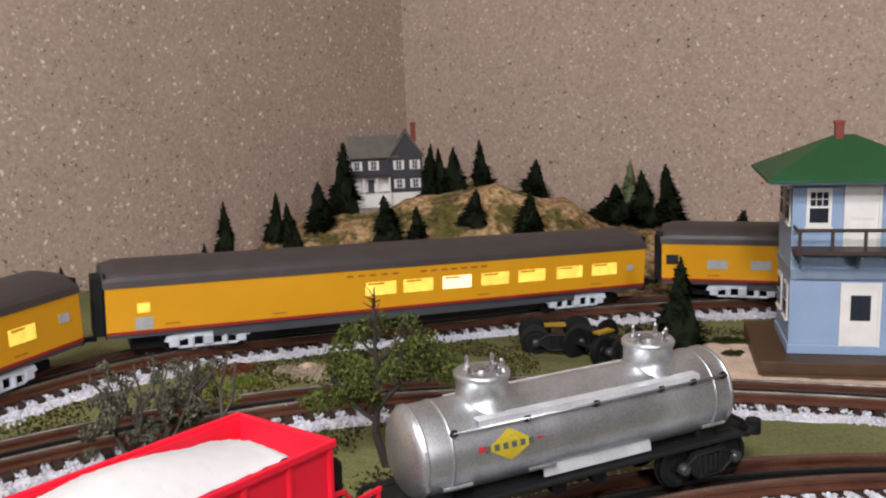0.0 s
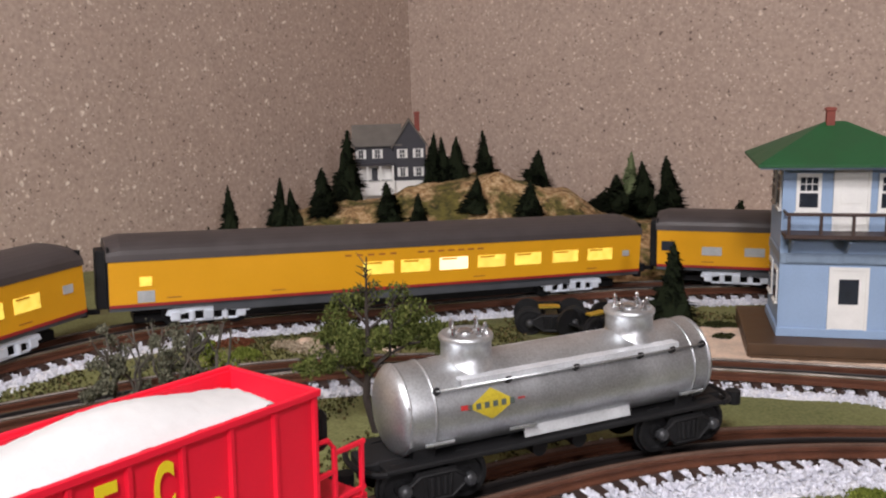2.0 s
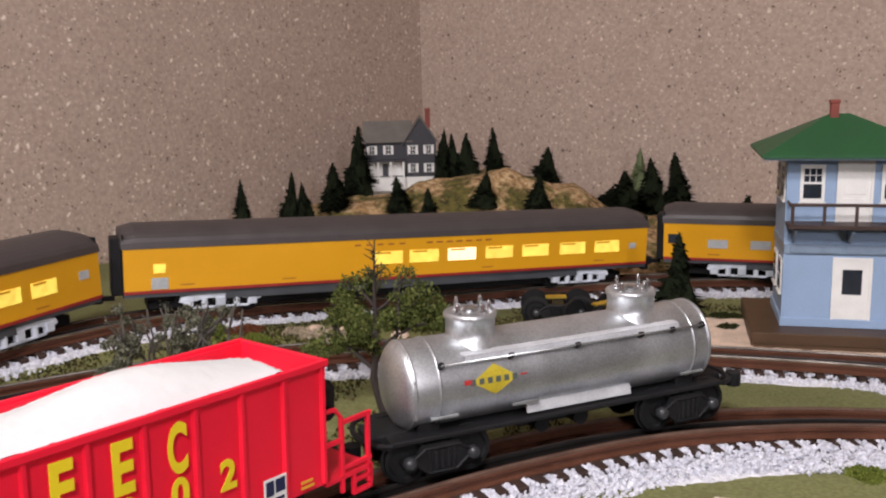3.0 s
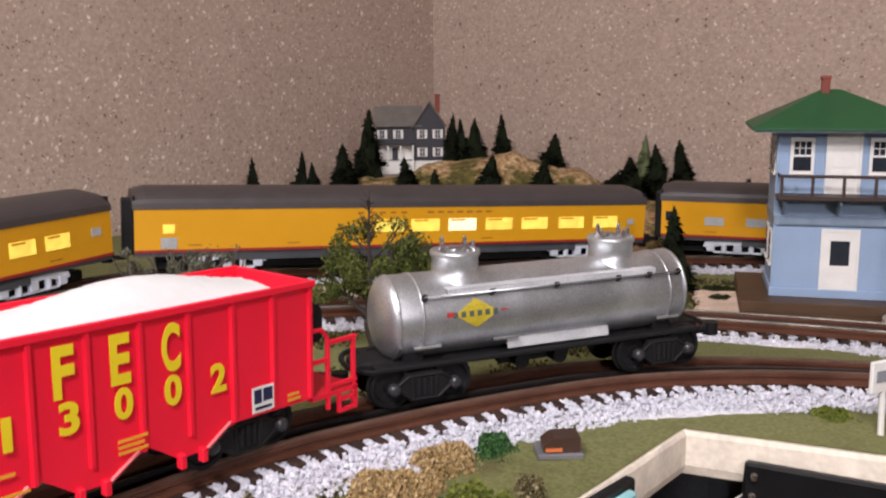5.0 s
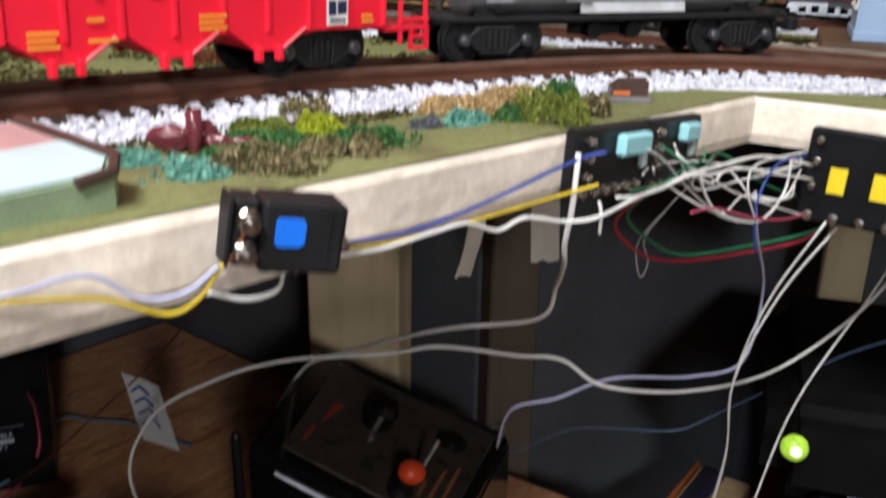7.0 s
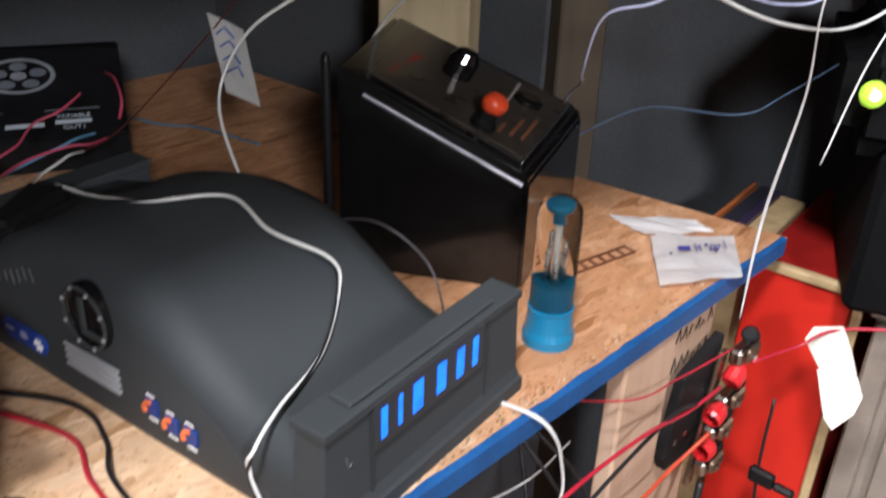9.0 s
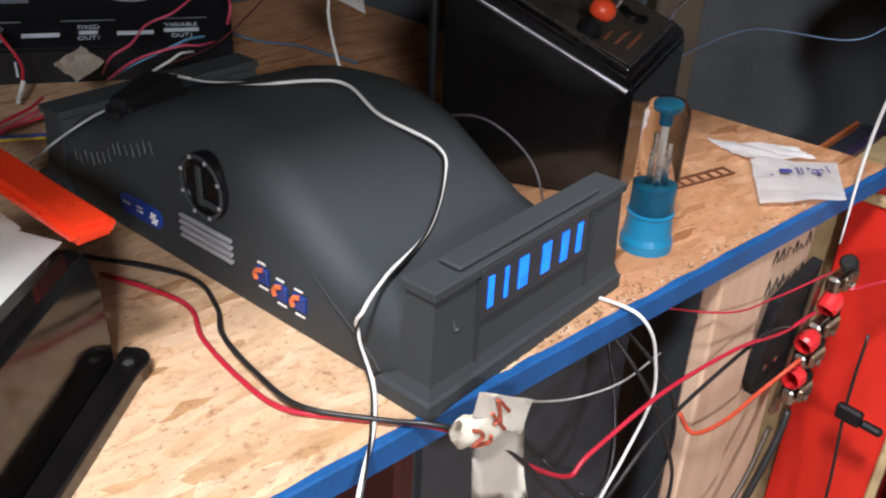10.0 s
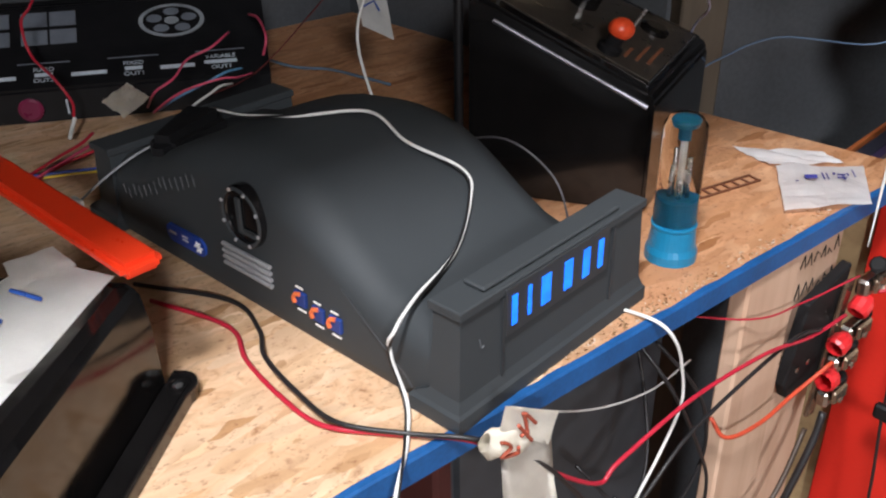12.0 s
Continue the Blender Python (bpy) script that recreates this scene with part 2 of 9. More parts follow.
# paler, glossier copy puts the middle and back rails' glint into the colour
RAILSHINE = plain("glinting_rail_head", (0.42, 0.37, 0.33), 0.22, 0.9, var=0.25, fine=700, coarse=60)
RAILTOP = plain("worn_rail_head", (0.16, 0.095, 0.07), 0.45, 0.5, var=0.3, fine=700, coarse=60)
RAILBLACK = plain("black_centre_rail", (0.025, 0.022, 0.022), 0.4, 0.3, var=0.3)
TIEM = plain("dark_brown_tie", (0.034, 0.016, 0.011), 0.8, var=0.3, each=0.45)
STONE = island("pale_grey_ballast", [(0.0, (0.52, 0.53, 0.60)), (0.2, (0.66, 0.67, 0.75)), (0.6, (0.73, 0.74, 0.82)), (1.0, (0.80, 0.81, 0.87))])
BEDSTONE = plain("white_glued_ballast", (0.74, 0.74, 0.82), 0.9, var=0.3, fine=700, coarse=260, bump=1.0, depth=0.0016)
BLUETAPE = plain("blue_painted_edge", (0.008, 0.085, 0.27), 0.55, var=0.25, fine=300, coarse=30, bump=0.25)
BLACK = plain("black_plastic", (0.008, 0.008, 0.009), 0.35, var=0.2, bump=0.08)
BLACKGLOSS = plain("polished_black_bakelite", (0.006, 0.0055, 0.0055), 0.12, var=0.2, bump=0.02, coat=0.1)
BLACKMATT = plain("matt_black_metal", (0.010, 0.010, 0.011), 0.6, var=0.3)
TRUCKM = plain("dusty_black_cast_metal", (0.013, 0.013, 0.014), 0.55, 0.2, var=0.4, fine=600, coarse=90)
for dull in (BLACK, BLACKMATT, TRUCKM):
    dull.node_tree.nodes["Principled BSDF"].inputs["Specular IOR Level"].default_value = 0.25
STEEL = plain("polished_steel", (0.55, 0.55, 0.56), 0.25, 0.95, var=0.1)
GREYCASE = plain("dark_grey_moulded_plastic", (0.040, 0.046, 0.050), 0.68, var=0.08, fine=1600, coarse=12, bump=0.12, depth=0.0002)
GREYDARK = plain("darker_grey_plastic", (0.03, 0.033, 0.036), 0.42, var=0.08, fine=1600, coarse=12, bump=0.1, depth=0.0002)
GREYCASE.node_tree.nodes["Principled BSDF"].inputs["Specular IOR Level"].default_value = 0.35
RED = plain("glossy_red_plastic", (0.84, 0.014, 0.040), 0.5, var=0.05, fine=1200, coarse=20, bump=0.05)
RED.node_tree.nodes["Principled BSDF"].inputs["Specular IOR Level"].default_value = 0.3
YELLOWPAINT = plain("yellow_lettering", (0.82, 0.62, 0.02), 0.45, var=0.05)
ORANGEPAINT = plain("small_orange_lettering", (0.75, 0.36, 0.03), 0.5, var=0.05)
WHITEPAINT = plain("white_paint", (0.80, 0.79, 0.76), 0.5, var=0.06)
LOADM = plain("white_granular_load", (0.66, 0.66, 0.66), 0.9, var=0.03, fine=900, coarse=120, bump=0.15, depth=0.0006)
SILVER = plain("silver_painted_tank", (0.56, 0.58, 0.60), 0.38, 0.86, var=0.34, fine=900, coarse=34, bump=0.10)
COACH = plain("armour_yellow_paint", (0.72, 0.34, 0.012), 0.35, var=0.05, fine=900, coarse=18, bump=0.05)
COACHROOF = plain("dark_grey_roof_paint", (0.055, 0.045, 0.045), 0.5, var=0.12)
COACHGREY = plain("slate_grey_skirt", (0.06, 0.065, 0.075), 0.5, var=0.12)
COACHRED = plain("thin_red_stripe", (0.30, 0.02, 0.02), 0.45, var=0.1)
TRUCKSILVER = plain("silver_grey_side_frame", (0.62, 0.67, 0.75), 0.45, 0.1, var=0.2)
LITWINDOW = plain("lit_amber_window", (1.0, 0.62, 0.10), 0.4, var=0.45, coarse=140, bump=0, emit=1.1)
LITBRIGHT = plain("bright_lit_window", (1.0, 0.82, 0.45), 0.4, var=0.1, coarse=120, bump=0, emit=1.7)
LITDOME = plain("lit_dome_glass", (0.9, 0.62, 0.5), 0.3, var=0.2, coarse=90, bump=0, emit=0.8)
DIMWINDOW = plain("unlit_coach_glass", (0.025, 0.03, 0.04), 0.15, var=0.3, bump=0)
PALEGLASS = plain("frosted_window", (0.42, 0.44, 0.45), 0.3, var=0.2, bump=0)
TOWERBLUE = plain("light_blue_siding", (0.27, 0.38, 0.55), 0.55, var=0.07, fine=600, coarse=25, bump=0.1)
TOWERTRIM = plain("grey_blue_band", (0.20, 0.27, 0.36), 0.5, var=0.15)
GREENROOF = plain("green_roof", (0.011, 0.085, 0.028), 0.5, var=0.15, fine=600, coarse=40)
BROWNWOOD = plain("brown_plastic_platform", (0.07, 0.036, 0.016), 0.5, var=0.18)
BROWNRAIL = plain("dark_brown_railing", (0.05, 0.028, 0.022), 0.5, var=0.18)
BRICKRED = plain("brick_red_chimney", (0.22, 0.05, 0.035), 0.7, var=0.2)
SANDM = plain("pinkish_sand", (0.66, 0.50, 0.39), 0.9, var=0.25, fine=500, coarse=60, bump=0.6, depth=0.001)
CONCRETE = plain("grey_concrete_base", (0.33, 0.29, 0.25), 0.8, var=0.2)
HOUSEGREY = plain("dark_grey_clapboard", (0.035, 0.034, 0.043), 0.6, var=0.12)
HOUSEROOF = plain("grey_shingle_roof", (0.15, 0.135, 0.12), 0.75, var=0.15)
NEEDLES = island("dark_fir_needles", [(0.0, (0.004, 0.006, 0.003)), (0.5, (0.007, 0.011, 0.005)), (1.0, (0.014, 0.020, 0.009))])
NEEDLESPALE = island("pale_green_needles", [(0.0, (0.08, 0.11, 0.05)), (1.0, (0.20, 0.24, 0.12))])
BARK = plain("dark_bark", (0.035, 0.026, 0.022), 0.85, var=0.3)
LEAFGREEN = island("olive_green_leaves", [(0.0, (0.045, 0.060, 0.016)), (0.5, (0.105, 0.130, 0.032)), (1.0, (0.18, 0.195, 0.06))])
LEAFGREY = island("grey_green_twigs", [(0.0, (0.06, 0.062, 0.042)), (0.6, (0.145, 0.145, 0.10)), (1.0, (0.24, 0.235, 0.17))])
LEAFTEAL = island("teal_lichen", [(0.0, (0.06, 0.22, 0.17)), (1.0, (0.24, 0.50, 0.40))])
LEAFLIME = island("lime_lichen", [(0.0, (0.22, 0.30, 0.01)), (1.0, (0.50, 0.55, 0.05))])
LEAFDARK = island("deep_green_lichen", [(0.0, (0.02, 0.08, 0.025)), (1.0, (0.09, 0.21, 0.07))])
LEAFTAN = island("tan_lichen", [(0.0, (0.30, 0.20, 0.08)), (0.6, (0.52, 0.36, 0.17)), (1.0, (0.70, 0.52, 0.28))])
LEAFSAND = island("sandy_crumbs", [(0.0, (0.30, 0.23, 0.15)), (0.6, (0.55, 0.45, 0.33)), (1.0, (0.72, 0.62, 0.48))])
LEAFOLIVE = island("dark_olive_tufts", [(0.0, (0.012, 0.016, 0.006)), (1.0, (0.06, 0.065, 0.02))])
LEAFMOSS = island("moss_green_lichen", [(0.0, (0.08, 0.11, 0.015)), (1.0, (0.25, 0.29, 0.06))])
LEAFKHAKI = island("khaki_tufts", [(0.0, (0.06, 0.055, 0.02)), (0.6, (0.18, 0.15, 0.07)), (1.0, (0.40, 0.33, 0.2))])
LEAFBRICK = island("rust_lichen", [(0.0, (0.09, 0.025, 0.012)), (1.0, (0.22, 0.08, 0.04))])


# ---- building helpers ----
def thing(name, label, category, m=None, group="", kind=""):
    ob = new(name)
    ob.empty_display_size = 0.02
    ob.matrix_basis = m if m is not None else Matrix()
    return tagged(ob, label, category, group, kind)


def mesh_of(name, bm, material, smooth=False):
    me = bpy.data.meshes.new(name)
    bmesh.ops.recalc_face_normals(bm, faces=bm.faces)
    bm.to_mesh(me)
    bm.free()
    me.materials.append(material)
    if smooth:
        for f in me.polygons:
            f.use_smooth = True
    return me


def part(name, bm, material, parent=None, label="", smooth=False):
    ob = new(name, mesh_of(name, bm, material, smooth))
    if parent is not None:
        ob.parent = parent
    return tagged(ob, label)


def setting(name, bm, material, label, category, smooth=False, kind="structure"):
    return tagged(part(name, bm, material, None, label, smooth), label, category, kind=kind)


def piece(name, me, parent, m):
    ob = new(name, me)
    ob.parent = parent
    ob.matrix_basis = m
    return ob


def box(bm, x0, x1, y0, y1, z0, z1, bevel=0.0, m=None, segments=1):
    vs = [bm.verts.new((x, y, z)) for x in (x0, x1) for y in (y0, y1) for z in (z0, z1)]
    fs = [bm.faces.new([vs[i] for i in f]) for f in ((0, 1, 3, 2), (4, 6, 7, 5), (0, 4, 5, 1), (2, 3, 7, 6), (0, 2, 6, 4), (1, 5, 7, 3))]
    made = vs
    if bevel:
        es = list({e for f in fs for e in f.edges})
        made = list({v for v in bmesh.ops.bevel(bm, geom=es, offset=bevel, segments=segments, affect="EDGES")["verts"]} | {v for v in vs if v.is_valid})
    if m is not None:
        bmesh.ops.transform(bm, matrix=m, verts=[v for v in made if v.is_valid])
    return bm


def B(*a, **k):
    return box(bmesh.new(), *a, **k)


def cyl(bm, p0, p1, r0, r1=None, n=14):
    p0, p1 = Vector(p0), Vector(p1)
    r1 = r0 if r1 is None else r1
    q = (p1 - p0).to_track_quat("Z", "Y")
    rings = []
    for p, r in ((p0, r0), (p1, r1)):
        rings.append([bm.verts.new(p + q @ Vector((r * math.cos(2 * math.pi * i / n), r * math.sin(2 * math.pi * i / n), 0))) for i in range(n)])
    for i in range(n):
        j = (i + 1) % n
        bm.faces.new((rings[0][i], rings[0][j], rings[1][j], rings[1][i]))
    bm.faces.new(rings[0][::-1])
    bm.faces.new(rings[1])
    return bm


def lathe(bm, profile, n=24, m=None, closed=False):
    """Turns a profile of (radius, height) about z; radius 0 closes an end."""
    rows = []
    for r, z in profile:
        if r <= 1e-6:
            rows.append([bm.verts.new((0, 0, z))])
        else:
            rows.append([bm.verts.new((r * math.cos(2 * math.pi * i / n), r * math.sin(2 * math.pi * i / n), z)) for i in range(n)])
    for a, b in zip(rows, rows[1:]):
        for i in range(n):
            j = (i + 1) % n
            if len(a) == 1 and len(b) > 1:
                bm.faces.new((a[0], b[j], b[i]))
            elif len(b) == 1 and len(a) > 1:
                bm.faces.new((a[i], a[j], b[0]))
            elif len(a) > 1:
                bm.faces.new((a[i], a[j], b[j], b[i]))
    if m is not None:
        bmesh.ops.transform(bm, matrix=m, verts=[v for r in rows for v in r])
    return bm


def prism(bm, outline, low, high, m=None):
    """Extrudes a 2D outline (x, y) from low to high along z."""
    a = [bm.verts.new((x, y, low)) for x, y in outline]
    b = [bm.verts.new((x, y, high)) for x, y in outline]
    n = len(outline)
    bm.faces.new(a[::-1])
    bm.faces.new(b)
    for i in range(n):
        bm.faces.new((a[i], a[(i + 1) % n], b[(i + 1) % n], b[i]))
    if m is not None:
        bmesh.ops.transform(bm, matrix=m, verts=a + b)
    return bm


def glide(points, steps=6):
    """A smooth line through the points (Catmull-Rom)."""
    ps = [Vector(p) for p in points]
    ps = [2 * ps[0] - ps[1]] + ps + [2 * ps[-1] - ps[-2]]
    out = []
    for a, b, c, d in zip(ps, ps[1:], ps[2:], ps[3:]):
        for k in range(steps):
            t = k / steps
            out.append(0.5 * (2 * b + (c - a) * t + (2 * a - 5 * b + 4 * c - d) * t * t + (3 * b - a - 3 * c + d) * t ** 3))
    return out + [ps[-2]]


def tube(bm, points, r, n=6, flat=1.0):
    pts = [Vector(p) for p in points]
    up = Vector((0.3, 0.2, 0.93)).normalized()
    rings = []
    for i, p in enumerate(pts):
        d = (pts[min(i + 1, len(pts) - 1)] - pts[max(i - 1, 0)]).normalized()
        side = d.cross(up)
        side = side.normalized() if side.length > 1e-4 else Vector((1, 0, 0))
        up = side.cross(d).normalized()
        rings.append([bm.verts.new(p + r * (side * math.cos(2 * math.pi * k / n) * flat + up * math.sin(2 * math.pi * k / n))) for k in range(n)])
    for a, b in zip(rings, rings[1:]):
        for k in range(n):
            bm.faces.new((a[k], a[(k + 1) % n], b[(k + 1) % n], b[k]))
    bm.faces.new(rings[0][::-1])
    bm.faces.new(rings[-1])
    return bm


def lettering(name, words, height, material, parent, m, depth=0.0002, width=None, bold=0.0):
    cu = bpy.data.curves.new(name, "FONT")
    cu.body, cu.size, cu.extrude, cu.align_x = words, 1.0, depth, "LEFT"
    cu.offset = bold
    ob = bpy.data.objects.new(name, cu)
    scene.collection.objects.link(ob)
    bpy.context.view_layer.update()
    me = bpy.data.meshes.new_from_object(ob.evaluated_get(bpy.context.evaluated_depsgraph_get()))
    bpy.data.objects.remove(ob)
    xs, ys = [v.co.x for v in me.vertices], [v.co.y for v in me.vertices]
    ky = height / (max(ys) - min(ys))
    kx = ky if width is None else width / (max(xs) - min(xs))
    x0, y0 = min(xs), min(ys)
    for v in me.vertices:
        v.co.x, v.co.y = (v.co.x - x0) * kx, (v.co.y - y0) * ky
    me.materials.clear()
    me.materials.append(material)
    made = new(name, me)
    made.parent = parent
    made.matrix_basis = m
    return made


def flakes(bm, centre, radii, count, size, rng, flat=1.0, hollow=0.0):
    """Small leaf-like scraps scattered through an ellipsoid."""
    for _ in range(count):
        while True:
            p = Vector((rng.uniform(-1, 1), rng.uniform(-1, 1), rng.uniform(-1, 1)))
            if hollow < p.length < 1:
                break
        c = Vector((centre[0] + p.x * radii[0], centre[1] + p.y * radii[1], centre[2] + p.z * radii[2]))
        s = size * rng.uniform(0.5, 1.4)
        q = Euler((rng.uniform(0, 6.3), rng.uniform(0, 6.3), rng.uniform(0, 6.3))).to_matrix()
        vs = [bm.verts.new(c + q @ Vector(k)) for k in ((-s, 0, 0), (0, -s * 0.5, s * 0.15 * flat), (s, 0, 0), (0, s * 0.5, s * 0.15))]
        bm.faces.new((vs[0], vs[1], vs[2]))
        bm.faces.new((vs[0], vs[2], vs[3]))
    return bm


# ---- room and layout table ----
def rise(y):
    """The front track climbs gently towards its open end."""
    d = -1.05 - y
    return min(0.026, 0.04 * (d * d / (d + 0.03) if d > 0 else 0.0))


def level(y, x=0.0):
    """Height of the scenery: level along the front, a little lower towards the back."""
    s = min(1.0, max(0.0, (y + 0.96) / 0.38))
    f = min(1.0, max(0.0, (x - 0.56) / 0.11))
    return 1.001 - 0.026 * s * s * (3 - 2 * s) + f * f * (3 - 2 * f) * rise(y)


def lip(x, y):
    """The front strip of the scenery rises a little more along the front edge."""
    s = min(1.0, max(0.0, (x - 0.79) / 0.085))
    return s * s * (3 - 2 * s) * (min(0.03, max(0.0, 0.045 * (-0.93 - y))) - rise(y))


FRONT_X, TURN_Y, SLOPE = 0.880, -0.951, 0.31
WEST, NORTH = -0.022, -0.010


def front_y(x):
    return -2.3 if x <= FRONT_X else TURN_Y + (x - FRONT_X) * SLOPE


setting("floor", B(-0.6, 4.2, -4.6, 0.6, -0.05, 0.0), FLOORM, "worn tan floor", "floor")
setting("ceiling", B(-0.6, 4.2, -4.6, 0.6, 2.4, 2.45), CEILM, "plain white ceiling", "ceiling")
setting("wall_west", B(WEST - 0.016, WEST, -4.6, NORTH + 0.016, 0.0, 2.4), BOARD, "beige speckled particle board wall", "wall")
setting("wall_north", B(WEST, 4.2, NORTH, NORTH + 0.016, 0.0, 2.4), BOARD, "beige speckled particle board wall", "wall")
setting("wall_east", B(4.2, 4.3, -4.6, 0.6, 0.0, 2.4), ROOMWALL, "plain painted wall", "wall")
setting("wall_south", B(-0.6, 4.2, -4.7, -4.6, 0.0, 2.4), ROOMWALL, "plain painted wall", "wall")

bm = bmesh.new()
xs = [WEST + (FRONT_X - WEST) * i / 40 for i in range(41)]
for region in (xs, [FRONT_X + 0.92 * i / 30 for i in range(31)]):
    grid = []
    for x in region:
        y0 = -2.3 if region is xs else front_y(max(x, FRONT_X + 1e-5))
        col = []
        for j in range(71):
            y = y0 + (NORTH - y0) * j / 70
            edge = min(1.0, j / 3.0)
            col.append(bm.verts.new((x, y, level(y, x) + lip(x, y) + 0.0012 * edge * noise.noise((x * 30, y * 30, 0.4)))))
        grid.append(col)
    for a, b in zip(grid, grid[1:]):
        for j in range(70):
            bm.faces.new((a[j], b[j], b[j + 1], a[j + 1]))
setting("ground", bm, TURF, "olive green painted scenery base of the train layout", "ground", smooth=True)

# the cream painted edge of the layout board, rough cut
for name, p, q in (("trim", (FRONT_X, -2.3), (FRONT_X, TURN_Y)), ("trim", (FRONT_X, TURN_Y), (1.8, front_y(1.8)))):
    bm = bmesh.new()
    p, q = Vector(p), Vector(q)
    d = (q - p).normalized()
    side = Vector((d.y, -d.x))
    n = int((q - p).length / 0.008)
    rows = []
    for i in range(n + 1):
        c = p + (q - p) * i / n
        row = []
        for k, (off, z) in enumerate(((-0.03, -0.0250), (0.0, -0.0250), (0.0022, -0.0195), (0.0026, -0.0110), (0.0023, -0.0030), (0.0012, -0.0008), (-0.0020, -0.0006), (-0.0040, -0.003))):
            j = 0.0005 * noise.noise((c.x * 45, c.y * 45, k * 0.3)) + 0.0004 * noise.noise((c.x * 170, c.y * 170, k * 0.8))
            row.append(bm.verts.new((c.x + side.x * (off + j), c.y + side.y * (off + j), level(c.y, c.x) + lip(c.x, c.y) + z + j * 0.6)))
        rows.append(row)
    for a, b in zip(rows, rows[1:]):
        for k in range(7):
            bm.faces.new((a[k], a[k + 1], b[k + 1], b[k]))
    bm.faces.new(rows[0])
    bm.faces.new(rows[-1][::-1])
    setting(name, bm, FOAM, "cream painted cut edge of the layout board", "trim")

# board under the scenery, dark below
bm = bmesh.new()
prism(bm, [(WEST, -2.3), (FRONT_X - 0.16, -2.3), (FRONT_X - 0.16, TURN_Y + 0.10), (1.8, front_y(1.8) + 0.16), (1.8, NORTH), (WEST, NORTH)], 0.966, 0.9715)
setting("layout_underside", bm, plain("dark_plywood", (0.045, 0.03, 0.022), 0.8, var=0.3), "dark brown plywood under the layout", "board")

# slate panels that close the space below the layout, and its lumber posts
setting("wall_slate", prism(bmesh.new(), [(0.17, -0.895), (0.62, -0.855), (0.76, -0.59), (1.9, -0.39), (1.9, -0.378), (0.75, -0.578), (0.61, -0.843), (0.17, -0.88)], 0.0, 0.966), SLATE, "dark slate grey panel below the layout", "wall")
setting("wall_slate_side", B(0.158, 0.17, -2.3, -0.88, 0.0, 0.966), SLATE, "dark slate grey panel below the layout", "wall")
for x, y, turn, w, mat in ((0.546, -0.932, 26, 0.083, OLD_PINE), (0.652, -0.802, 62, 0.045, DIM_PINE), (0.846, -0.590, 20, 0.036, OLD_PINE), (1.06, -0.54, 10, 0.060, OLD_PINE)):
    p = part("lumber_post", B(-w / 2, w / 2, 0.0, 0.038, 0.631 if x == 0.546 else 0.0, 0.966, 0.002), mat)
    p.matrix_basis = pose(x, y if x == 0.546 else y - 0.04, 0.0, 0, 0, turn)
    tagged(p, "weathered lumber post under the layout", "post")


# ---- track ----
def arc(c, r, a0, a1, step=0.0025):
    n = max(2, int(abs(a1 - a0) * math.pi / 180 * r / step))
    return [Vector((c[0] - r * math.cos(radians(a0 + (a1 - a0) * i / n)), c[1] + r * math.sin(radians(a0 + (a1 - a0) * i / n)))) for i in range(n + 1)]


def straight(p, q, step=0.0025):
    p, q = Vector(p), Vector(q)
    n = int((q - p).length / step)
    return [p + (q - p) * i / n for i in range(n)]


def bend(p, q, r, e, step=0.0025):
    """A smooth easement between a straight and a curve."""
    p, q, r, e = (Vector(v) for v in (p, q, r, e))
    n = int(((q - p).length + (r - q).length + (e - r).length) / step)
    return [p * (1 - u) ** 3 + q * 3 * u * (1 - u) ** 2 + r * 3 * u * u * (1 - u) + e * u ** 3 for u in (k / n for k in range(n))]


A_C, A_R = (1.216, -1.190), 0.480
B_C, B_R = (1.169, -1.364), 0.766
C_C, C_R = (1.118, -1.064), 0.775
TRACKS = {
    "front": straight((0.6942, -2.2), (0.7285, -1.16)) + bend((0.7285, -1.16), (0.7320, -1.080), (0.7623, -1.016), (0.8003, -0.950)) + arc(A_C, A_R, 30, 84),
    "middle": straight((0.403, -2.2), (0.403, -1.364)) + arc(B_C, B_R, 0, 84),
    "back": straight((0.343, -2.2), (0.343, -1.064)) + arc(C_C, C_R, 0, 100),
}
RAIL_Z = 0.0130  # rail head over the scenery


def offset(line, off):
    out = []
    for i, p in enumerate(line):
        d = (line[min(i + 1, len(line) - 1)] - line[max(i - 1, 0)]).normalized()
        out.append(Vector((p.x + d.y * off, p.y - d.x * off)))
    return out


def rail(line, off, foot, head, z0, z1, material, parent, name):
    bm = bmesh.new()
    rows = []
    for p, q in zip(offset(line, off)[::4], offset(line, off + 1)[::4]):
        s = (q - p).normalized()
        z = level(p.y, p.x)
        row = []
        for o, h in ((-foot, z0), (foot, z0), (foot, z0 + 0.001), (head * 0.45, z0 + 0.002), (head * 0.45, z1 - 0.003), (head, z1 - 0.0022), (head, z1 - 0.0004), (head * 0.7, z1), (-head * 0.7, z1), (-head, z1 - 0.0004), (-head, z1 - 0.0022), (-head * 0.45, z1 - 0.003), (-head * 0.45, z0 + 0.002), (-foot, z0 + 0.001)):
            row.append(bm.verts.new((p.x + s.x * o, p.y + s.y * o, z + h)))
        rows.append(row)
    n = len(rows[0])
    for a, b in zip(rows, rows[1:]):
        for k in range(n):
            bm.faces.new((a[k], a[(k + 1) % n], b[(k + 1) % n], b[k]))
    bm.faces.new(rows[0])
    bm.faces.new(rows[-1][::-1])
    return part(name, bm, material, parent)


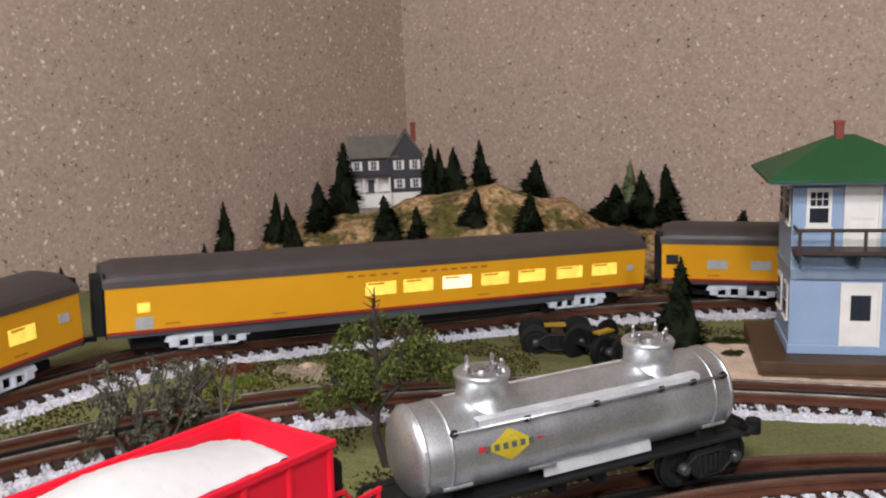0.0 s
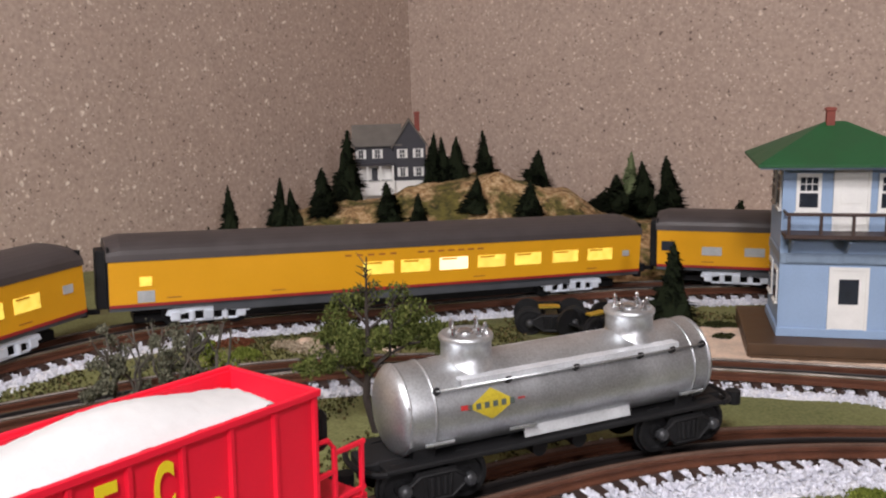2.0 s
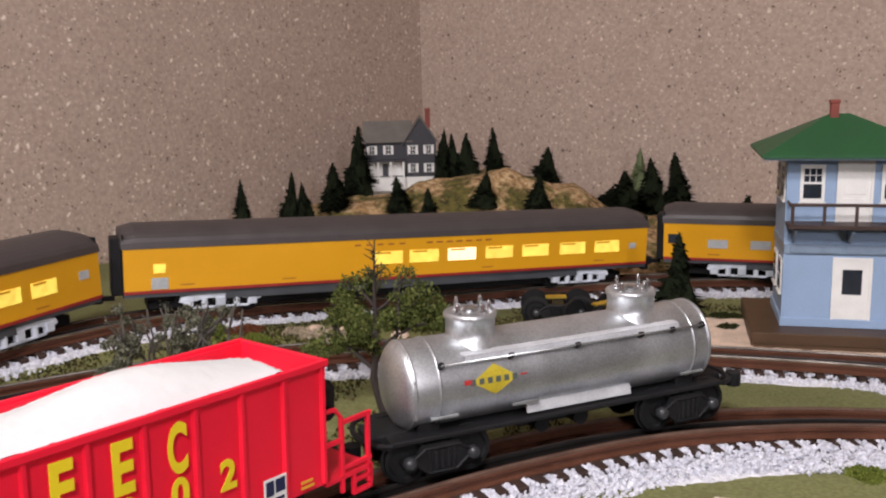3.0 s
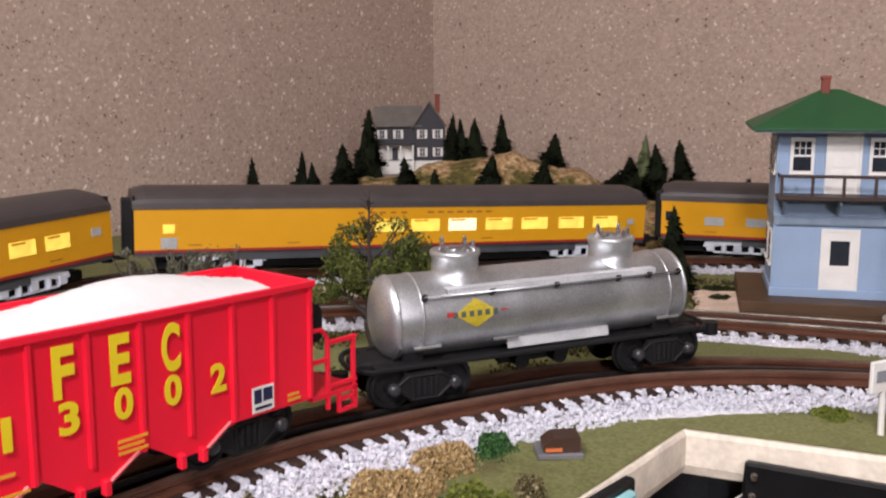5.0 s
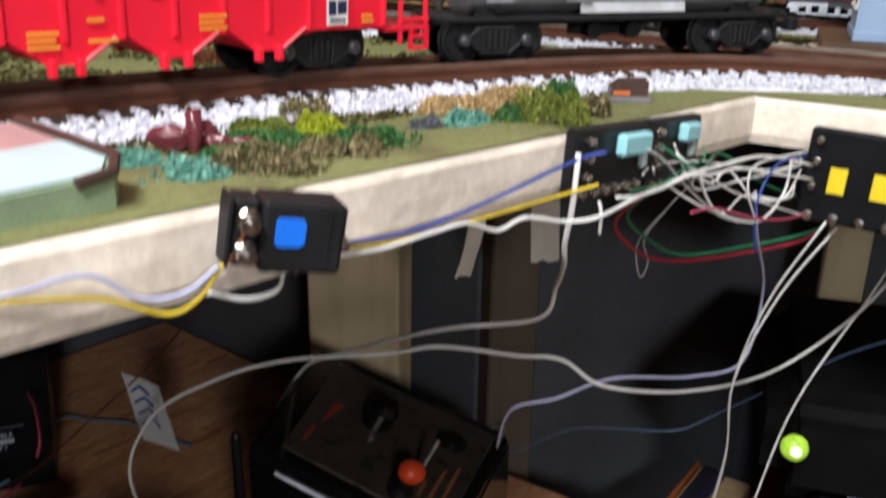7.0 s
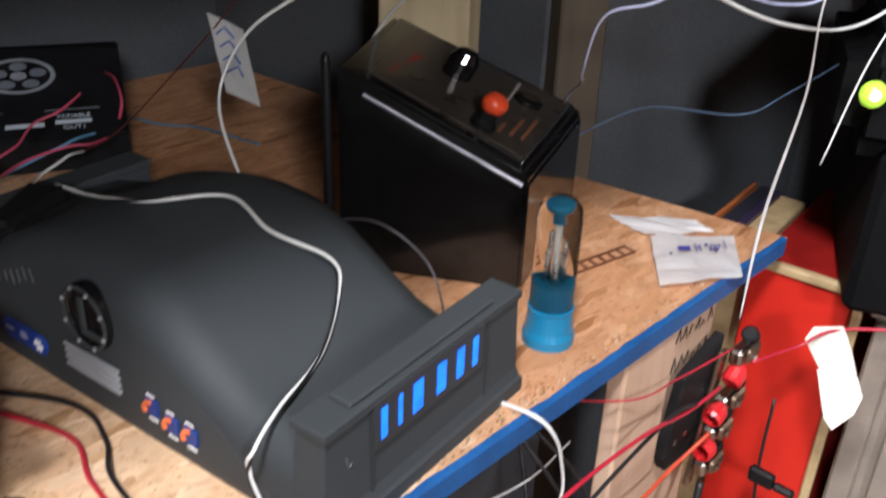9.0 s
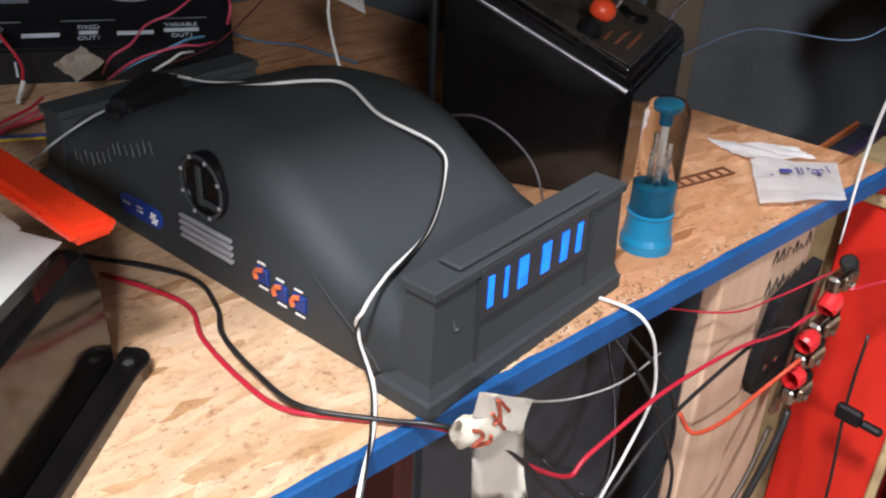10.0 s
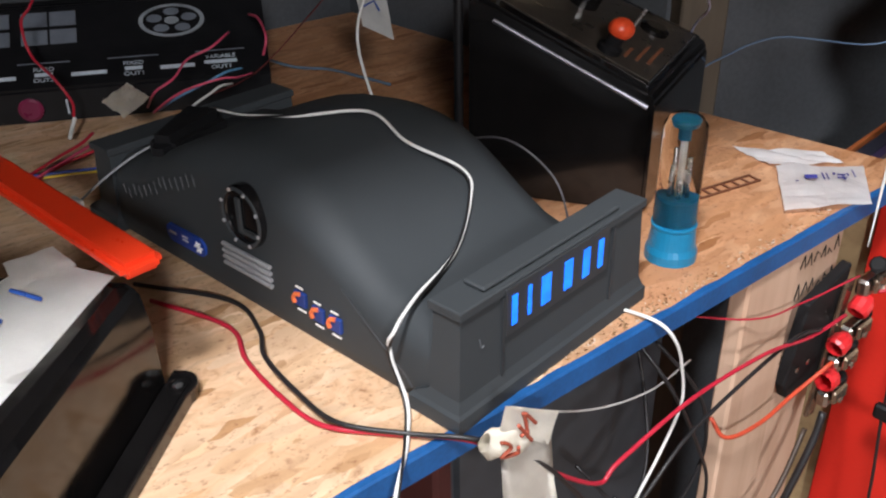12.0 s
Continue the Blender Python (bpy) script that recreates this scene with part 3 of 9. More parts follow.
def stones(name, line, bands, per_metre, size, seed, material, label):
    """Loose ballast: many small broken stones in one mesh."""
    rng = np.random.default_rng(seed)
    pts = np.array([[p.x, p.y] for p in line])
    d = np.gradient(pts, axis=0)
    d /= np.linalg.norm(d, axis=1)[:, None]
    nrm = np.stack([d[:, 1], -d[:, 0]], 1)
    length = 0.0025 * len(pts)
    vs, fs = [], []
    octa = np.array([[1, 0, 0], [-1, 0, 0], [0, 1, 0], [0, -1, 0], [0, 0, 1], [0, 0, -1]], float)
    tri = np.array([[0, 2, 4], [2, 1, 4], [1, 3, 4], [3, 0, 4], [2, 0, 5], [1, 2, 5], [3, 1, 5], [0, 3, 5]])
    total = 0
    for lo, hi, z_lo, z_hi in bands:
        count = int(per_metre * length * abs(hi - lo) / 0.025)
        idx = rng.integers(0, len(pts), count)
        u = rng.random(count)
        wob = 0.004 * np.sin(idx * 0.045) + 0.003 * np.sin(idx * 0.11 + seed)
        off = lo + (hi - lo) * u + wob * u
        if abs(hi - lo) < 0.012:  # stones in the gaps between the tie ends
            step = 5 if seed == 3 else 6
            idx = idx - (idx - 2) % step + rng.integers(2, step - 1, count)
            idx = np.clip(idx, 0, len(pts) - 1)
        xy = pts[idx] + nrm[idx] * off[:, None] + rng.normal(0, 0.001, (count, 2))
        for i in range(count):
            s = size * rng.uniform(0.55, 1.35)
            q, _ = np.linalg.qr(rng.normal(size=(3, 3)))
            shape = (octa * rng.uniform(0.6, 1.2, (6, 1))) @ q * s
            z = level(xy[i, 1], xy[i, 0]) + z_lo + (z_hi - z_lo) * u[i] + rng.uniform(0, 0.0015)
            vs.append(shape + [xy[i, 0], xy[i, 1], z])
            fs.append(tri + 6 * total)
            total += 1
    me = bpy.data.meshes.new(name)
    me.from_pydata(np.concatenate(vs).tolist(), [], np.concatenate(fs).tolist())
    me.materials.append(material)
    ob = new(name, me)
    return tagged(ob, label, "ballast", kind="stuff")


def ballast_bed(line, lo, hi, seed):
    """Lumpy glued ballast under the loose stones, scalloped along its outer side."""
    bm = bmesh.new()
    rows = []
    for i in range(0, len(line), 1):
        p = line[i]
        if p.y < -1.7:
            continue
        d = (line[min(i + 1, len(line) - 1)] - line[max(i - 1, 0)]).normalized()
        nx, ny = d.y, -d.x
        row = []
        for k in range(9):
            u = k / 8
            off = lo + (hi - lo) * u * (1 + 0.10 * noise.noise((i * 0.12, seed, 0)) + 0.05 * noise.noise((i * 0.45, seed, 3)))
            x, y = p.x + nx * off, p.y + ny * off
            z = level(y, x) + 0.0014 + 0.0016 * min(1.0, u * 3.2) - 0.0030 * max(0.0, u - 0.3) / 0.7 - 0.0004 * (k == 8) + 0.0011 * noise.noise((x * 420, y * 420, seed)) * (k < 8)
            row.append(bm.verts.new((x, y, z)))
        rows.append(row)
    for a, b in zip(rows, rows[1:]):
        for k in range(8):
            bm.faces.new((a[k], a[k + 1], b[k + 1], b[k]))
    ob = part("ballast_bed", bm, BEDSTONE, None, "lumpy glued white ballast beside the rails", smooth=True)
    return tagged(ob, "lumpy glued white ballast beside the rails", "ballast", kind="stuff")


for key, line in TRACKS.items():
    ballast_bed(line, 0.0195, 0.0535 if key == "front" else 0.041, 2.0)
    ballast_bed(line, -0.0225, -0.038, 5.0)


tie_mesh = mesh_of("tie", B(-0.0030, 0.0030, -0.0275, 0.0275, 0.0, 0.0064, 0.0006), TIEM)
for key, line in TRACKS.items():
    t = thing("railway_track", {"front": "brown three-rail model track curving along the front edge", "middle": "brown three-rail model track behind the freight cars", "back": "brown three-rail model track under the yellow passenger train"}[key], "track", kind="structure")
    for off in (-0.0159, 0.0159):
        r = rail(line, off, 0.0024, 0.0015, 0.0062, RAIL_Z, RAILM, t, "rail")
        top = rail(line, off, 0.0011, 0.0011, RAIL_Z - 0.0002, RAIL_Z + 0.0003, RAILTOP if key == "front" else RAILSHINE, t, "rail_head")
    rail(line, 0.0, 0.0018, 0.0011, 0.0050, RAIL_Z - 0.0005, RAILBLACK, t, "centre_rail")
    stones("ballast", line, ((0.0235, 0.043, 0.0028, 0.0003), (0.0165, 0.0235, 0.0024, 0.0028), (-0.0235, -0.040, 0.0026, 0.0003), (-0.0165, -0.0235, 0.0020, 0.0026), (-0.014, 0.014, 0.0005, 0.0005)) if key != "front" else ((0.0285, 0.053, 0.0042, 0.0004), (0.0172, 0.0288, 0.0038, 0.0044), (0.0172, 0.0288, 0.0028, 0.0034), (-0.0275, -0.040, 0.0026, 0.0003), (-0.0172, -0.0275, 0.0040, 0.0040)), 5600 if key == "front" else 3000, 0.0016, {"front": 3, "middle": 5, "back": 7}[key], STONE, "pale grey and white crushed stone ballast beside the rails")


# ---- freight cars ----
WORNRED = plain("worn_red_edge", (0.68, 0.10, 0.11), 0.4)
COACHLETTER = plain("faded_red_lettering", (0.36, 0.12, 0.02), 0.5)


def wheelset(parent, x, gauge=0.0159, r=0.0115, name="wheel"):
    for y in (-gauge, gauge):
        s = 1 if y > 0 else -1
        bm = lathe(bmesh.new(), [(0, 0.002), (r * 0.3, 0.002), (r * 0.35, 0.0005), (r * 0.75, 0.0005), (r * 0.82, 0.002), (r, 0.0018), (r, -0.001), (r * 1.1, -0.0012), (r * 1.1, -0.0024), (0, -0.0024)], 20)
        w = part(name, bm, TRUCKM, parent, smooth=False)
        w.matrix_basis = pose(x, y, r, -90 if s > 0 else 90, 0, 0)
    a = part("axle", cyl(bmesh.new(), (x, -gauge, r), (x, gauge, r), 0.0016, n=8), TRUCKM, parent)


TRUCKCAP = plain("dull_grey_axle_cap", (0.05, 0.052, 0.056), 0.35, 0.4, var=0.15)


def truck(parent, x0, base=0.036, r=0.0115):
    """A four-wheel truck: cast side frames tapering to the axle caps, bolster and wheels."""
    h = base / 2
    for y in (-0.0215, 0.0215):
        s = math.copysign(1.0, y)
        turn = Matrix.Translation((x0, y, 0)) @ Matrix.Rotation(radians(90), 4, "X")
        out = [(-h - 0.003, r - 0.0018), (-h - 0.003, r + 0.0018), (-h + 0.004, r + 0.0034), (-0.010, r + 0.0076), (0.010, r + 0.0076), (h - 0.004, r + 0.0034), (h + 0.003, r + 0.0018), (h + 0.003, r - 0.0018), (h - 0.005, r - 0.0026), (0.008, r - 0.0078), (-0.008, r - 0.0078), (-h + 0.005, r - 0.0026)]
        f = part("side_frame", prism(bmesh.new(), out, -0.0014, 0.0014, turn), TRUCKM, parent)
        face = y + s * 0.0014
        for p, q in (((-h + 0.002, r + 0.0020), (-0.009, r + 0.0062)), ((h - 0.002, r + 0.0020), (0.009, r + 0.0062)), ((-h + 0.003, r - 0.0012), (-0.0075, r - 0.0064)), ((h - 0.003, r - 0.0012), (0.0075, r - 0.0064)), ((-0.009, r + 0.0062), (0.009, r + 0.0062)), ((-0.0075, r - 0.0064), (0.0075, r - 0.0064)), ((-0.0070, r + 0.0060), (-0.0060, r - 0.0060)), ((0.0070, r + 0.0060), (0.0060, r - 0.0060))):
            part("frame_rib", cyl(bmesh.new(), (x0 + p[0], face, p[1]), (x0 + q[0], face, q[1]), 0.0009, n=6), TRUCKM, f)
        for k in (-0.0034, 0.0, 0.0034):
            part("spring", cyl(bmesh.new(), (x0 + k, face, r - 0.0045), (x0 + k, face, r + 0.0050), 0.0013, n=8), TRUCKM, f)
        for k in (-h, h):
            cap = lathe(bmesh.new(), [(0.0034, -0.0016), (0.0034, 0.0012), (0.0026, 0.0024), (0.0012, 0.0028), (0, 0.0028)], 14, Matrix.Translation((x0 + k, face, r)) @ Matrix.Rotation(radians(-90 * s), 4, "X"))
            part("axle_cap", cap, TRUCKCAP, f, smooth=True)
    part("bolster", B(x0 - 0.005, x0 + 0.005, -0.021, 0.021, r - 0.001, r + 0.007), TRUCKM, parent)
    for k in (-h, h):
        wheelset(parent, x0 + k, r=r)


def coupler(parent, x, s):
    bm = B(x - 0.014, x + 0.006, -0.002, 0.002, 0.012, 0.016)
    cyl(bm, (x + s * 0.008, 0, 0.010), (x + s * 0.008, 0, 0.018), 0.0045, n=10)
    part("coupler", bm, BLACKMATT, parent)


HOP = Matrix.Translation((0.7275, -1.233, 1.0205)) @ Matrix.Rotation(radians(88.1), 4, "Z") @ Matrix.Rotation(radians(1.9), 4, "Y")
hopper = thing("hopper_car", "glossy red model hopper car with yellow lettering and a white load", "train car", HOP)
HW, HL, HT, HB = 0.027, 0.133, 0.0757, 0.0205
bays = (-0.0665, -0.0225, 0.0215, 0.0655)
side = [(-HL, HT), (-HL, HB)]
for c in bays:
    side += [(c - 0.021, HB + 0.0005), (c - 0.019, HB + 0.002), (c - 0.006, HB - 0.0072), (c + 0.006, HB - 0.0072), (c + 0.019, HB + 0.002), (c + 0.021, HB + 0.0005)]
side += [(HL, HB), (HL, HT)]
for y in (-HW, HW - 0.0016):
    bm = prism(bmesh.new(), side, -0.0016, 0.0, Matrix.Translation((0, y, 0)) @ Matrix.Rotation(radians(90), 4, "X"))
    part("side_panel", bm, RED, hopper)
for x in (-HL, HL - 0.0016):
    s = 1 if x > 0 else -1
    part("end_panel", B(x, x + 0.0016, -HW + 0.0017, HW - 0.0017, 0.041, HT - 0.0004), RED, hopper)
    bm = bmesh.new()
    prism(bm, [(s * HL, 0.042), (s * (HL - 0.045), 0.020), (s * (HL - 0.045), 0.0188), (s * HL, 0.0405)], -HW + 0.002, HW - 0.002, Matrix.Rotation(radians(90), 4, "X"))
    part("slope_sheet", bm, RED, hopper)
for y, s in ((-HW, -1), (HW, 1)):
    bm = B(-HL - 0.0012, HL + 0.0012, min(y, y + s * 0.0022), max(y, y + s * 0.0022), HT - 0.0016, HT + 0.0016, 0.0004)
    part("top_rail", bm, RED, hopper)
for x in (-HL, HL):
    part("top_rail", B(x - 0.0015, x + 0.0015, -HW + 0.0005, HW - 0.0005, HT - 0.0012, HT + 0.0014, 0.0004), RED, hopper)
for i in range(13):
    x = -HL + 0.0015 + i * (2 * HL - 0.003) / 12
    for y, s in ((-HW, -1), (HW, 1)):
        bm = bmesh.new()
        prism(bm, [(x - 0.0014, 0), (x + 0.0014, 0), (x + 0.0008, 0.0016), (x - 0.0008, 0.0016)], HB + 0.0012, HT - 0.0017, None)
        for v in bm.verts:
            v.co.y = y + s * (v.co.y + 0.0)
        part("rib", bm, RED, hopper)
for c in bays:
    bm = bmesh.new()
    for y in (-HW - 0.001, HW + 0.001):
        for k in (-0.0052, 0.0052):
            box(bm, c + k - 0.0014, c + k + 0.0014, y - 0.002, y + 0.002, HB - 0.0112, HB - 0.005, 0.0004)
    prism(bm, [(c - 0.019, HB + 0.001), (c - 0.006, HB - 0.0066), (c + 0.006, HB - 0.0066), (c + 0.019, HB + 0.001)], -HW + 0.003, HW - 0.003, Matrix.Rotation(radians(90), 4, "X"))
    part("discharge_bay", bm, RED, hopper)
    for y, s in ((-HW, -1), (HW, 1)):
        part("bay_flange", tube(bmesh.new(), [(c + 0.0065, y + s * 0.0012, HB - 0.0066), (c + 0.0195, y + s * 0.0012, HB + 0.002)], 0.0009, 5), WORNRED, hopper)
# the white load, heaped in two mounds
bm = bmesh.new()
rows = []
for i in range(111):
    u = -HL + 0.003 + (2 * HL - 0.006) * i / 110
    row = []
    for j in range(27):
        v = -HW + 0.0018 + (2 * HW - 0.0036) * j / 26
        a = math.exp(-((u - 0.055) / 0.045) ** 2) + math.exp(-((u + 0.058) / 0.045) ** 2)
        edge = max(0.0, 1 - (abs(v) / (HW - 0.002)) ** 2.2) ** 0.8
        ends = max(0.0, min(1.0, (HL - 0.005 - abs(u)) / 0.016))
        h = HT - 0.0115 + 0.0122 * ends - 0.0050 * ends * max(0.0, (v + 0.004) / HW) + 0.0105 * min(1.0, a) * edge * (0.35 + 0.65 * ends) + 0.0006 * noise.noise((u * 300, v * 300, 0)) + 0.0003 * noise.noise((u * 900, v * 900, 3))
        row.append(bm.verts.new((u, v, h)))
    rows.append(row)
for a, b in zip(rows, rows[1:]):
    for j in range(26):
        bm.faces.new((a[j], b[j], b[j + 1], a[j + 1]))
part("load", bm, LOADM, hopper, "white granular load heaped in two mounds", smooth=True)
# lettering on both sides
for turn in (0, 180):
    base = Matrix.Rotation(radians(turn), 4, "Z")
    for ch, x, z, h, w in (("F", 0.0078, 0.0514, 0.0199, 0.0084), ("E", 0.0303, 0.0514, 0.0199, 0.0084), ("C", 0.0526, 0.0514, 0.0199, 0.0084), ("1", -0.0112, 0.0374, 0.0126, 0.0035), ("3", 0.0093, 0.0374, 0.0126, 0.0078), ("0", 0.0313, 0.0374, 0.0126, 0.0078), ("0", 0.0531, 0.0374, 0.0126, 0.0078), ("2", 0.0751, 0.0374, 0.0126, 0.0078)):
        lettering("letter", ch, h, YELLOWPAINT, hopper, base @ pose(x, -HW - 0.0018, z, 90, 0, 0), 0.00012, w, 0.035)
    for x, z, w, n in ((0.032, 0.0235, 0.0128, 3), (-0.0140, 0.0285, 0.0065, 1), (-0.0140, 0.0210, 0.0115, 1), (-0.036, 0.0195, 0.0115, 3), (0.1165, 0.0235, 0.0075, 2)):
        for k in range(n):
            part("print_line", B(x, x + w * (1 - 0.12 * (k % 2)), -HW - 0.0020, -HW - 0.0017, z + 0.0024 * k, z + 0.0024 * k + 0.0012, m=base), ORANGEPAINT, hopper)
    bm = B(0.0963, 0.1083, -HW - 0.0020, -HW - 0.0017, 0.0230, 0.0346)
    bmesh.ops.transform(bm, matrix=base, verts=bm.verts)
    plate = part("placard", bm, WHITEPAINT, hopper, "white placard with dark blue marks")
    bm = bmesh.new()
    for x0, x1, z0, z1 in ((0.0973, 0.1013, 0.0272, 0.0335), (0.1023, 0.1073, 0.0277, 0.0335), (0.0978, 0.1068, 0.0243, 0.0256)):
        box(bm, x0, x1, -HW - 0.0023, -HW - 0.0020, z0, z1)
    bmesh.ops.transform(bm, matrix=base, verts=bm.verts)
    part("placard_mark", bm, plain("navy_print", (0.01, 0.015, 0.06), 0.5), plate)
# end platforms, ladders and brake gear
for s in (-1, 1):
    bm = bmesh.new()
    x0, x1 = s * HL, s * (HL + 0.030)
    box(bm, min(x0, x1), max(x0, x1), -HW, HW, 0.0185, 0.0207)
    part("end_platform", bm, RED, hopper)
    for y in (-HW + 0.001, HW - 0.001):
        bm = bmesh.new()
        for x in (x1 - s * 0.001, x0 + s * 0.012):
            box(bm, min(x, x - s * 0.0022), max(x, x - s * 0.0022), y - 0.001, y + 0.001, 0.012, 0.0455, 0.0003)
        for z, a, b in ((0.0450, x0 + s * 0.010, x1), (0.0370, x0, x0 + s * 0.011), (0.0235, x0 + s * 0.010, x1)):
            box(bm, min(a, b), max(a, b), y - 0.0009, y + 0.0009, z - 0.0011, z + 0.0011, 0.0003)
        tube(bm, [(x0 + s * 0.011, y, 0.020), (x0 + s * 0.0105, y, 0.048), (x0 + s * 0.007, y, 0.052), (x0, y, 0.0525)], 0.0012, 6)
        part("grab_rail", bm, RED, hopper)
        bm = bmesh.new()
        for z in (0.0088, 0.0145):
            box(bm, min(x1, x1 - s * 0.011), max(x1, x1 - s * 0.011), y - 0.001, y + 0.001, z, z + 0.0018)
        for x in (x1, x1 - s * 0.011):
            box(bm, min(x, x - s * 0.0016), max(x, x - s * 0.0016), y - 0.001, y + 0.001, 0.0088, 0.020)
        part("step", bm, RED, hopper)
    bm = B(s * (HL + 0.0125) - 0.0045, s * (HL + 0.0125) + 0.0045, -0.019, -0.006, 0.043, 0.062, 0.003)
    box(bm, min(s * HL, s * (HL + 0.010)), max(s * HL, s * (HL + 0.010)), -0.012, -0.008, 0.050, 0.054)
    cyl(bm, (s * (HL + 0.006), 0.010, 0.028), (s * (HL + 0.018), 0.010, 0.028), 0.006, n=12)
    tube(bm, [(s * (HL + 0.004), -0.004, 0.041), (s * (HL + 0.008), 0.0, 0.032), (s * (HL + 0.012), 0.008, 0.026)], 0.0012, 6)
    part("brake_gear", bm, BLACKMATT, hopper)
    coupler(hopper, s * (HL + 0.036), s)
    truck(hopper, s * 0.098, base=0.038)

WALKWAY = plain("bright_running_board", (0.62, 0.64, 0.67), 0.32, 0.25, var=0.22)
TANK = Matrix.Translation((0.7888, -0.9551, level(-0.96) + RAIL_Z)) @ Matrix.Rotation(radians(59.7), 4, "Z")
tank = thing("tank_car", "weathered silver two-dome model tank car on a black frame", "train car", TANK)
TR, TL, TZ = 0.0224, 0.0958, 0.0446
lay = Matrix.Translation((0, 0, TZ)) @ Matrix.Rotation(radians(90), 4, "Y")
prof = [(0, -TL)] + [(TR * math.sin(radians(a)), -TL + 0.009 * (1 - math.cos(radians(a)))) for a in range(10, 91, 10)]
prof += [(TR, -TL + 0.03), (TR, 0.0), (TR, TL - 0.03)] + [(r, -z) for r, z in prof[::-1]]
part("tank_shell", lathe(bmesh.new(), prof, 56, lay), SILVER, tank, "silver painted cylindrical shell", smooth=True)
for x in (-0.0740, 0.0790, -0.0870, 0.0890):
    bm = lathe(bmesh.new(), [(TR - 0.001, x - 0.0008), (TR + 0.0005, x - 0.0007), (TR + 0.0005, x + 0.0007), (TR - 0.001, x + 0.0008)], 48, lay)
    part("band", bm, SILVER, tank, smooth=True)
for x in (-0.0475, 0.0512):
    dm = Matrix.Translation((x, 0, TZ))
    bm = lathe(bmesh.new(), [(0.0158, TR - 0.0058), (0.0146, TR - 0.0030), (0.0134, TR - 0.0014), (0.0129, TR + 0.001), (0.0129, TR + 0.0078), (0.0137, TR + 0.0084), (0.0139, TR + 0.0104), (0.0130, TR + 0.0114), (0.0122, TR + 0.0114), (0.0116, TR + 0.0106), (0.006, TR + 0.0112), (0, TR + 0.0114)], 40, dm)
    dome = part("dome", bm, SILVER, tank, smooth=True)
    bm = bmesh.new()
    for k, (dx, dy) in enumerate(((-0.0085, -0.004), (-0.005, 0.006), (0.004, -0.0075), (0.0075, 0.0035), (0.0095, -0.003))):
        lathe(bm, [(0.0019, 0.0), (0.0019, 0.0016), (0.0013, 0.0020), (0.0011, 0.0052 + 0.0016 * (k % 2)), (0.0, 0.0066 + 0.0016 * (k % 2))], 9, Matrix.Translation((x + dx, dy, TZ + TR + 0.0102)))
    lathe(bm, [(0.0046, 0.0), (0.0046, 0.0016), (0.0030, 0.0026), (0.0, 0.0028)], 14, Matrix.Translation((x - 0.0005, 0.0, TZ + TR + 0.0108)))
    part("dome_valve", bm, STEEL, dome)
for s in (-1, 1):
    bm = bmesh.new()
    a = radians(33)
    y, z = s * (TR + 0.0024) * math.cos(a), TZ + (TR + 0.0022) * math.sin(a)
    cyl(bm, (-0.0735, y, z), (0.0850, y, z), 0.0007, n=8)
    part("handrail", bm, SILVER, tank, smooth=True)
    for x in (-0.0730, -0.0345, 0.0045, 0.0440, 0.0645, 0.0845):
        bm = cyl(bmesh.new(), (x, s * TR * math.cos(a) * 0.96, TZ + TR * math.sin(a) * 0.96), (x, y * 1.02, z + 0.0005), 0.0016, 0.0019, n=8)
        part("rail_bracket", bm, TRUCKM, tank)
    a2 = radians(47)
    y2, z2 = s * TR * math.cos(a2), TZ + TR * math.sin(a2)
    bm = B(-0.0600, 0.0690, min(y2 - s * 0.0020, y2 + s * 0.0052), max(y2 - s * 0.0020, y2 + s * 0.0052), z2 - 0.0005, z2 + 0.0005, 0.0002)
    part("running_board", bm, WALKWAY, tank, "bright silver running board")
    bm = B(-0.0600, 0.0690, min(y2 + s * 0.0046, y2 + s * 0.0053), max(y2 + s * 0.0046, y2 + s * 0.0053), z2 - 0.0034, z2 - 0.0006, 0.0002)
    part("board_edge", bm, WALKWAY, tank)
    # data plate and lower fittings
    bm = B(-0.020, 0.044, -0.0007, 0.0007, -0.0045, 0.0045, 0.0002, Matrix.Translation((-0.004, s * (TR + 0.0006) * math.cos(radians(-44)), TZ + (TR + 0.0006) * math.sin(radians(-44)))) @ Matrix.Rotation(s * radians(14), 4, "X"))
    part("data_plate", bm, plain("pale_grey_plate", (0.60, 0.62, 0.64), 0.4, 0.3), tank)
    for x in (-0.0715, -0.026, 0.079):
        bm = cyl(bmesh.new(), (x - 0.0075, s * 0.0194, TZ - 0.0135), (x + 0.0075, s * 0.0194, TZ - 0.0135), 0.0010, n=7)
        part("lower_fitting", bm, SILVER, tank)
    bm = cyl(bmesh.new(), (-0.087, s * 0.0200, TZ - 0.012), (-0.087, s * 0.0210, TZ + 0.008), 0.0010, n=7)
    part("lower_fitting", bm, SILVER, tank)
    # oil company emblem as plain shapes: yellow diamond, arrow, bar
    lift = [(TR + 0.0003 + 0.00012 * k) for k in range(3)]

    def wrap(bm, r):
        for v in bm.verts:
            ang = v.co.z / TR
            v.co.y, v.co.z = s * r * math.cos(ang), TZ + r * math.sin(ang)
        return bm

    def decal(x0, x1, z0, z1, r, n=8):
        b = bmesh.new()
        row = [[b.verts.new((x, 0, z0 + (z1 - z0) * j / n)) for j in range(n + 1)] for x in (x0, x1)]
        for j in range(n):
            b.faces.new((row[0][j], row[1][j], row[1][j + 1], row[0][j + 1]))
        return wrap(b, r)

    b = bmesh.new()
    cols = []
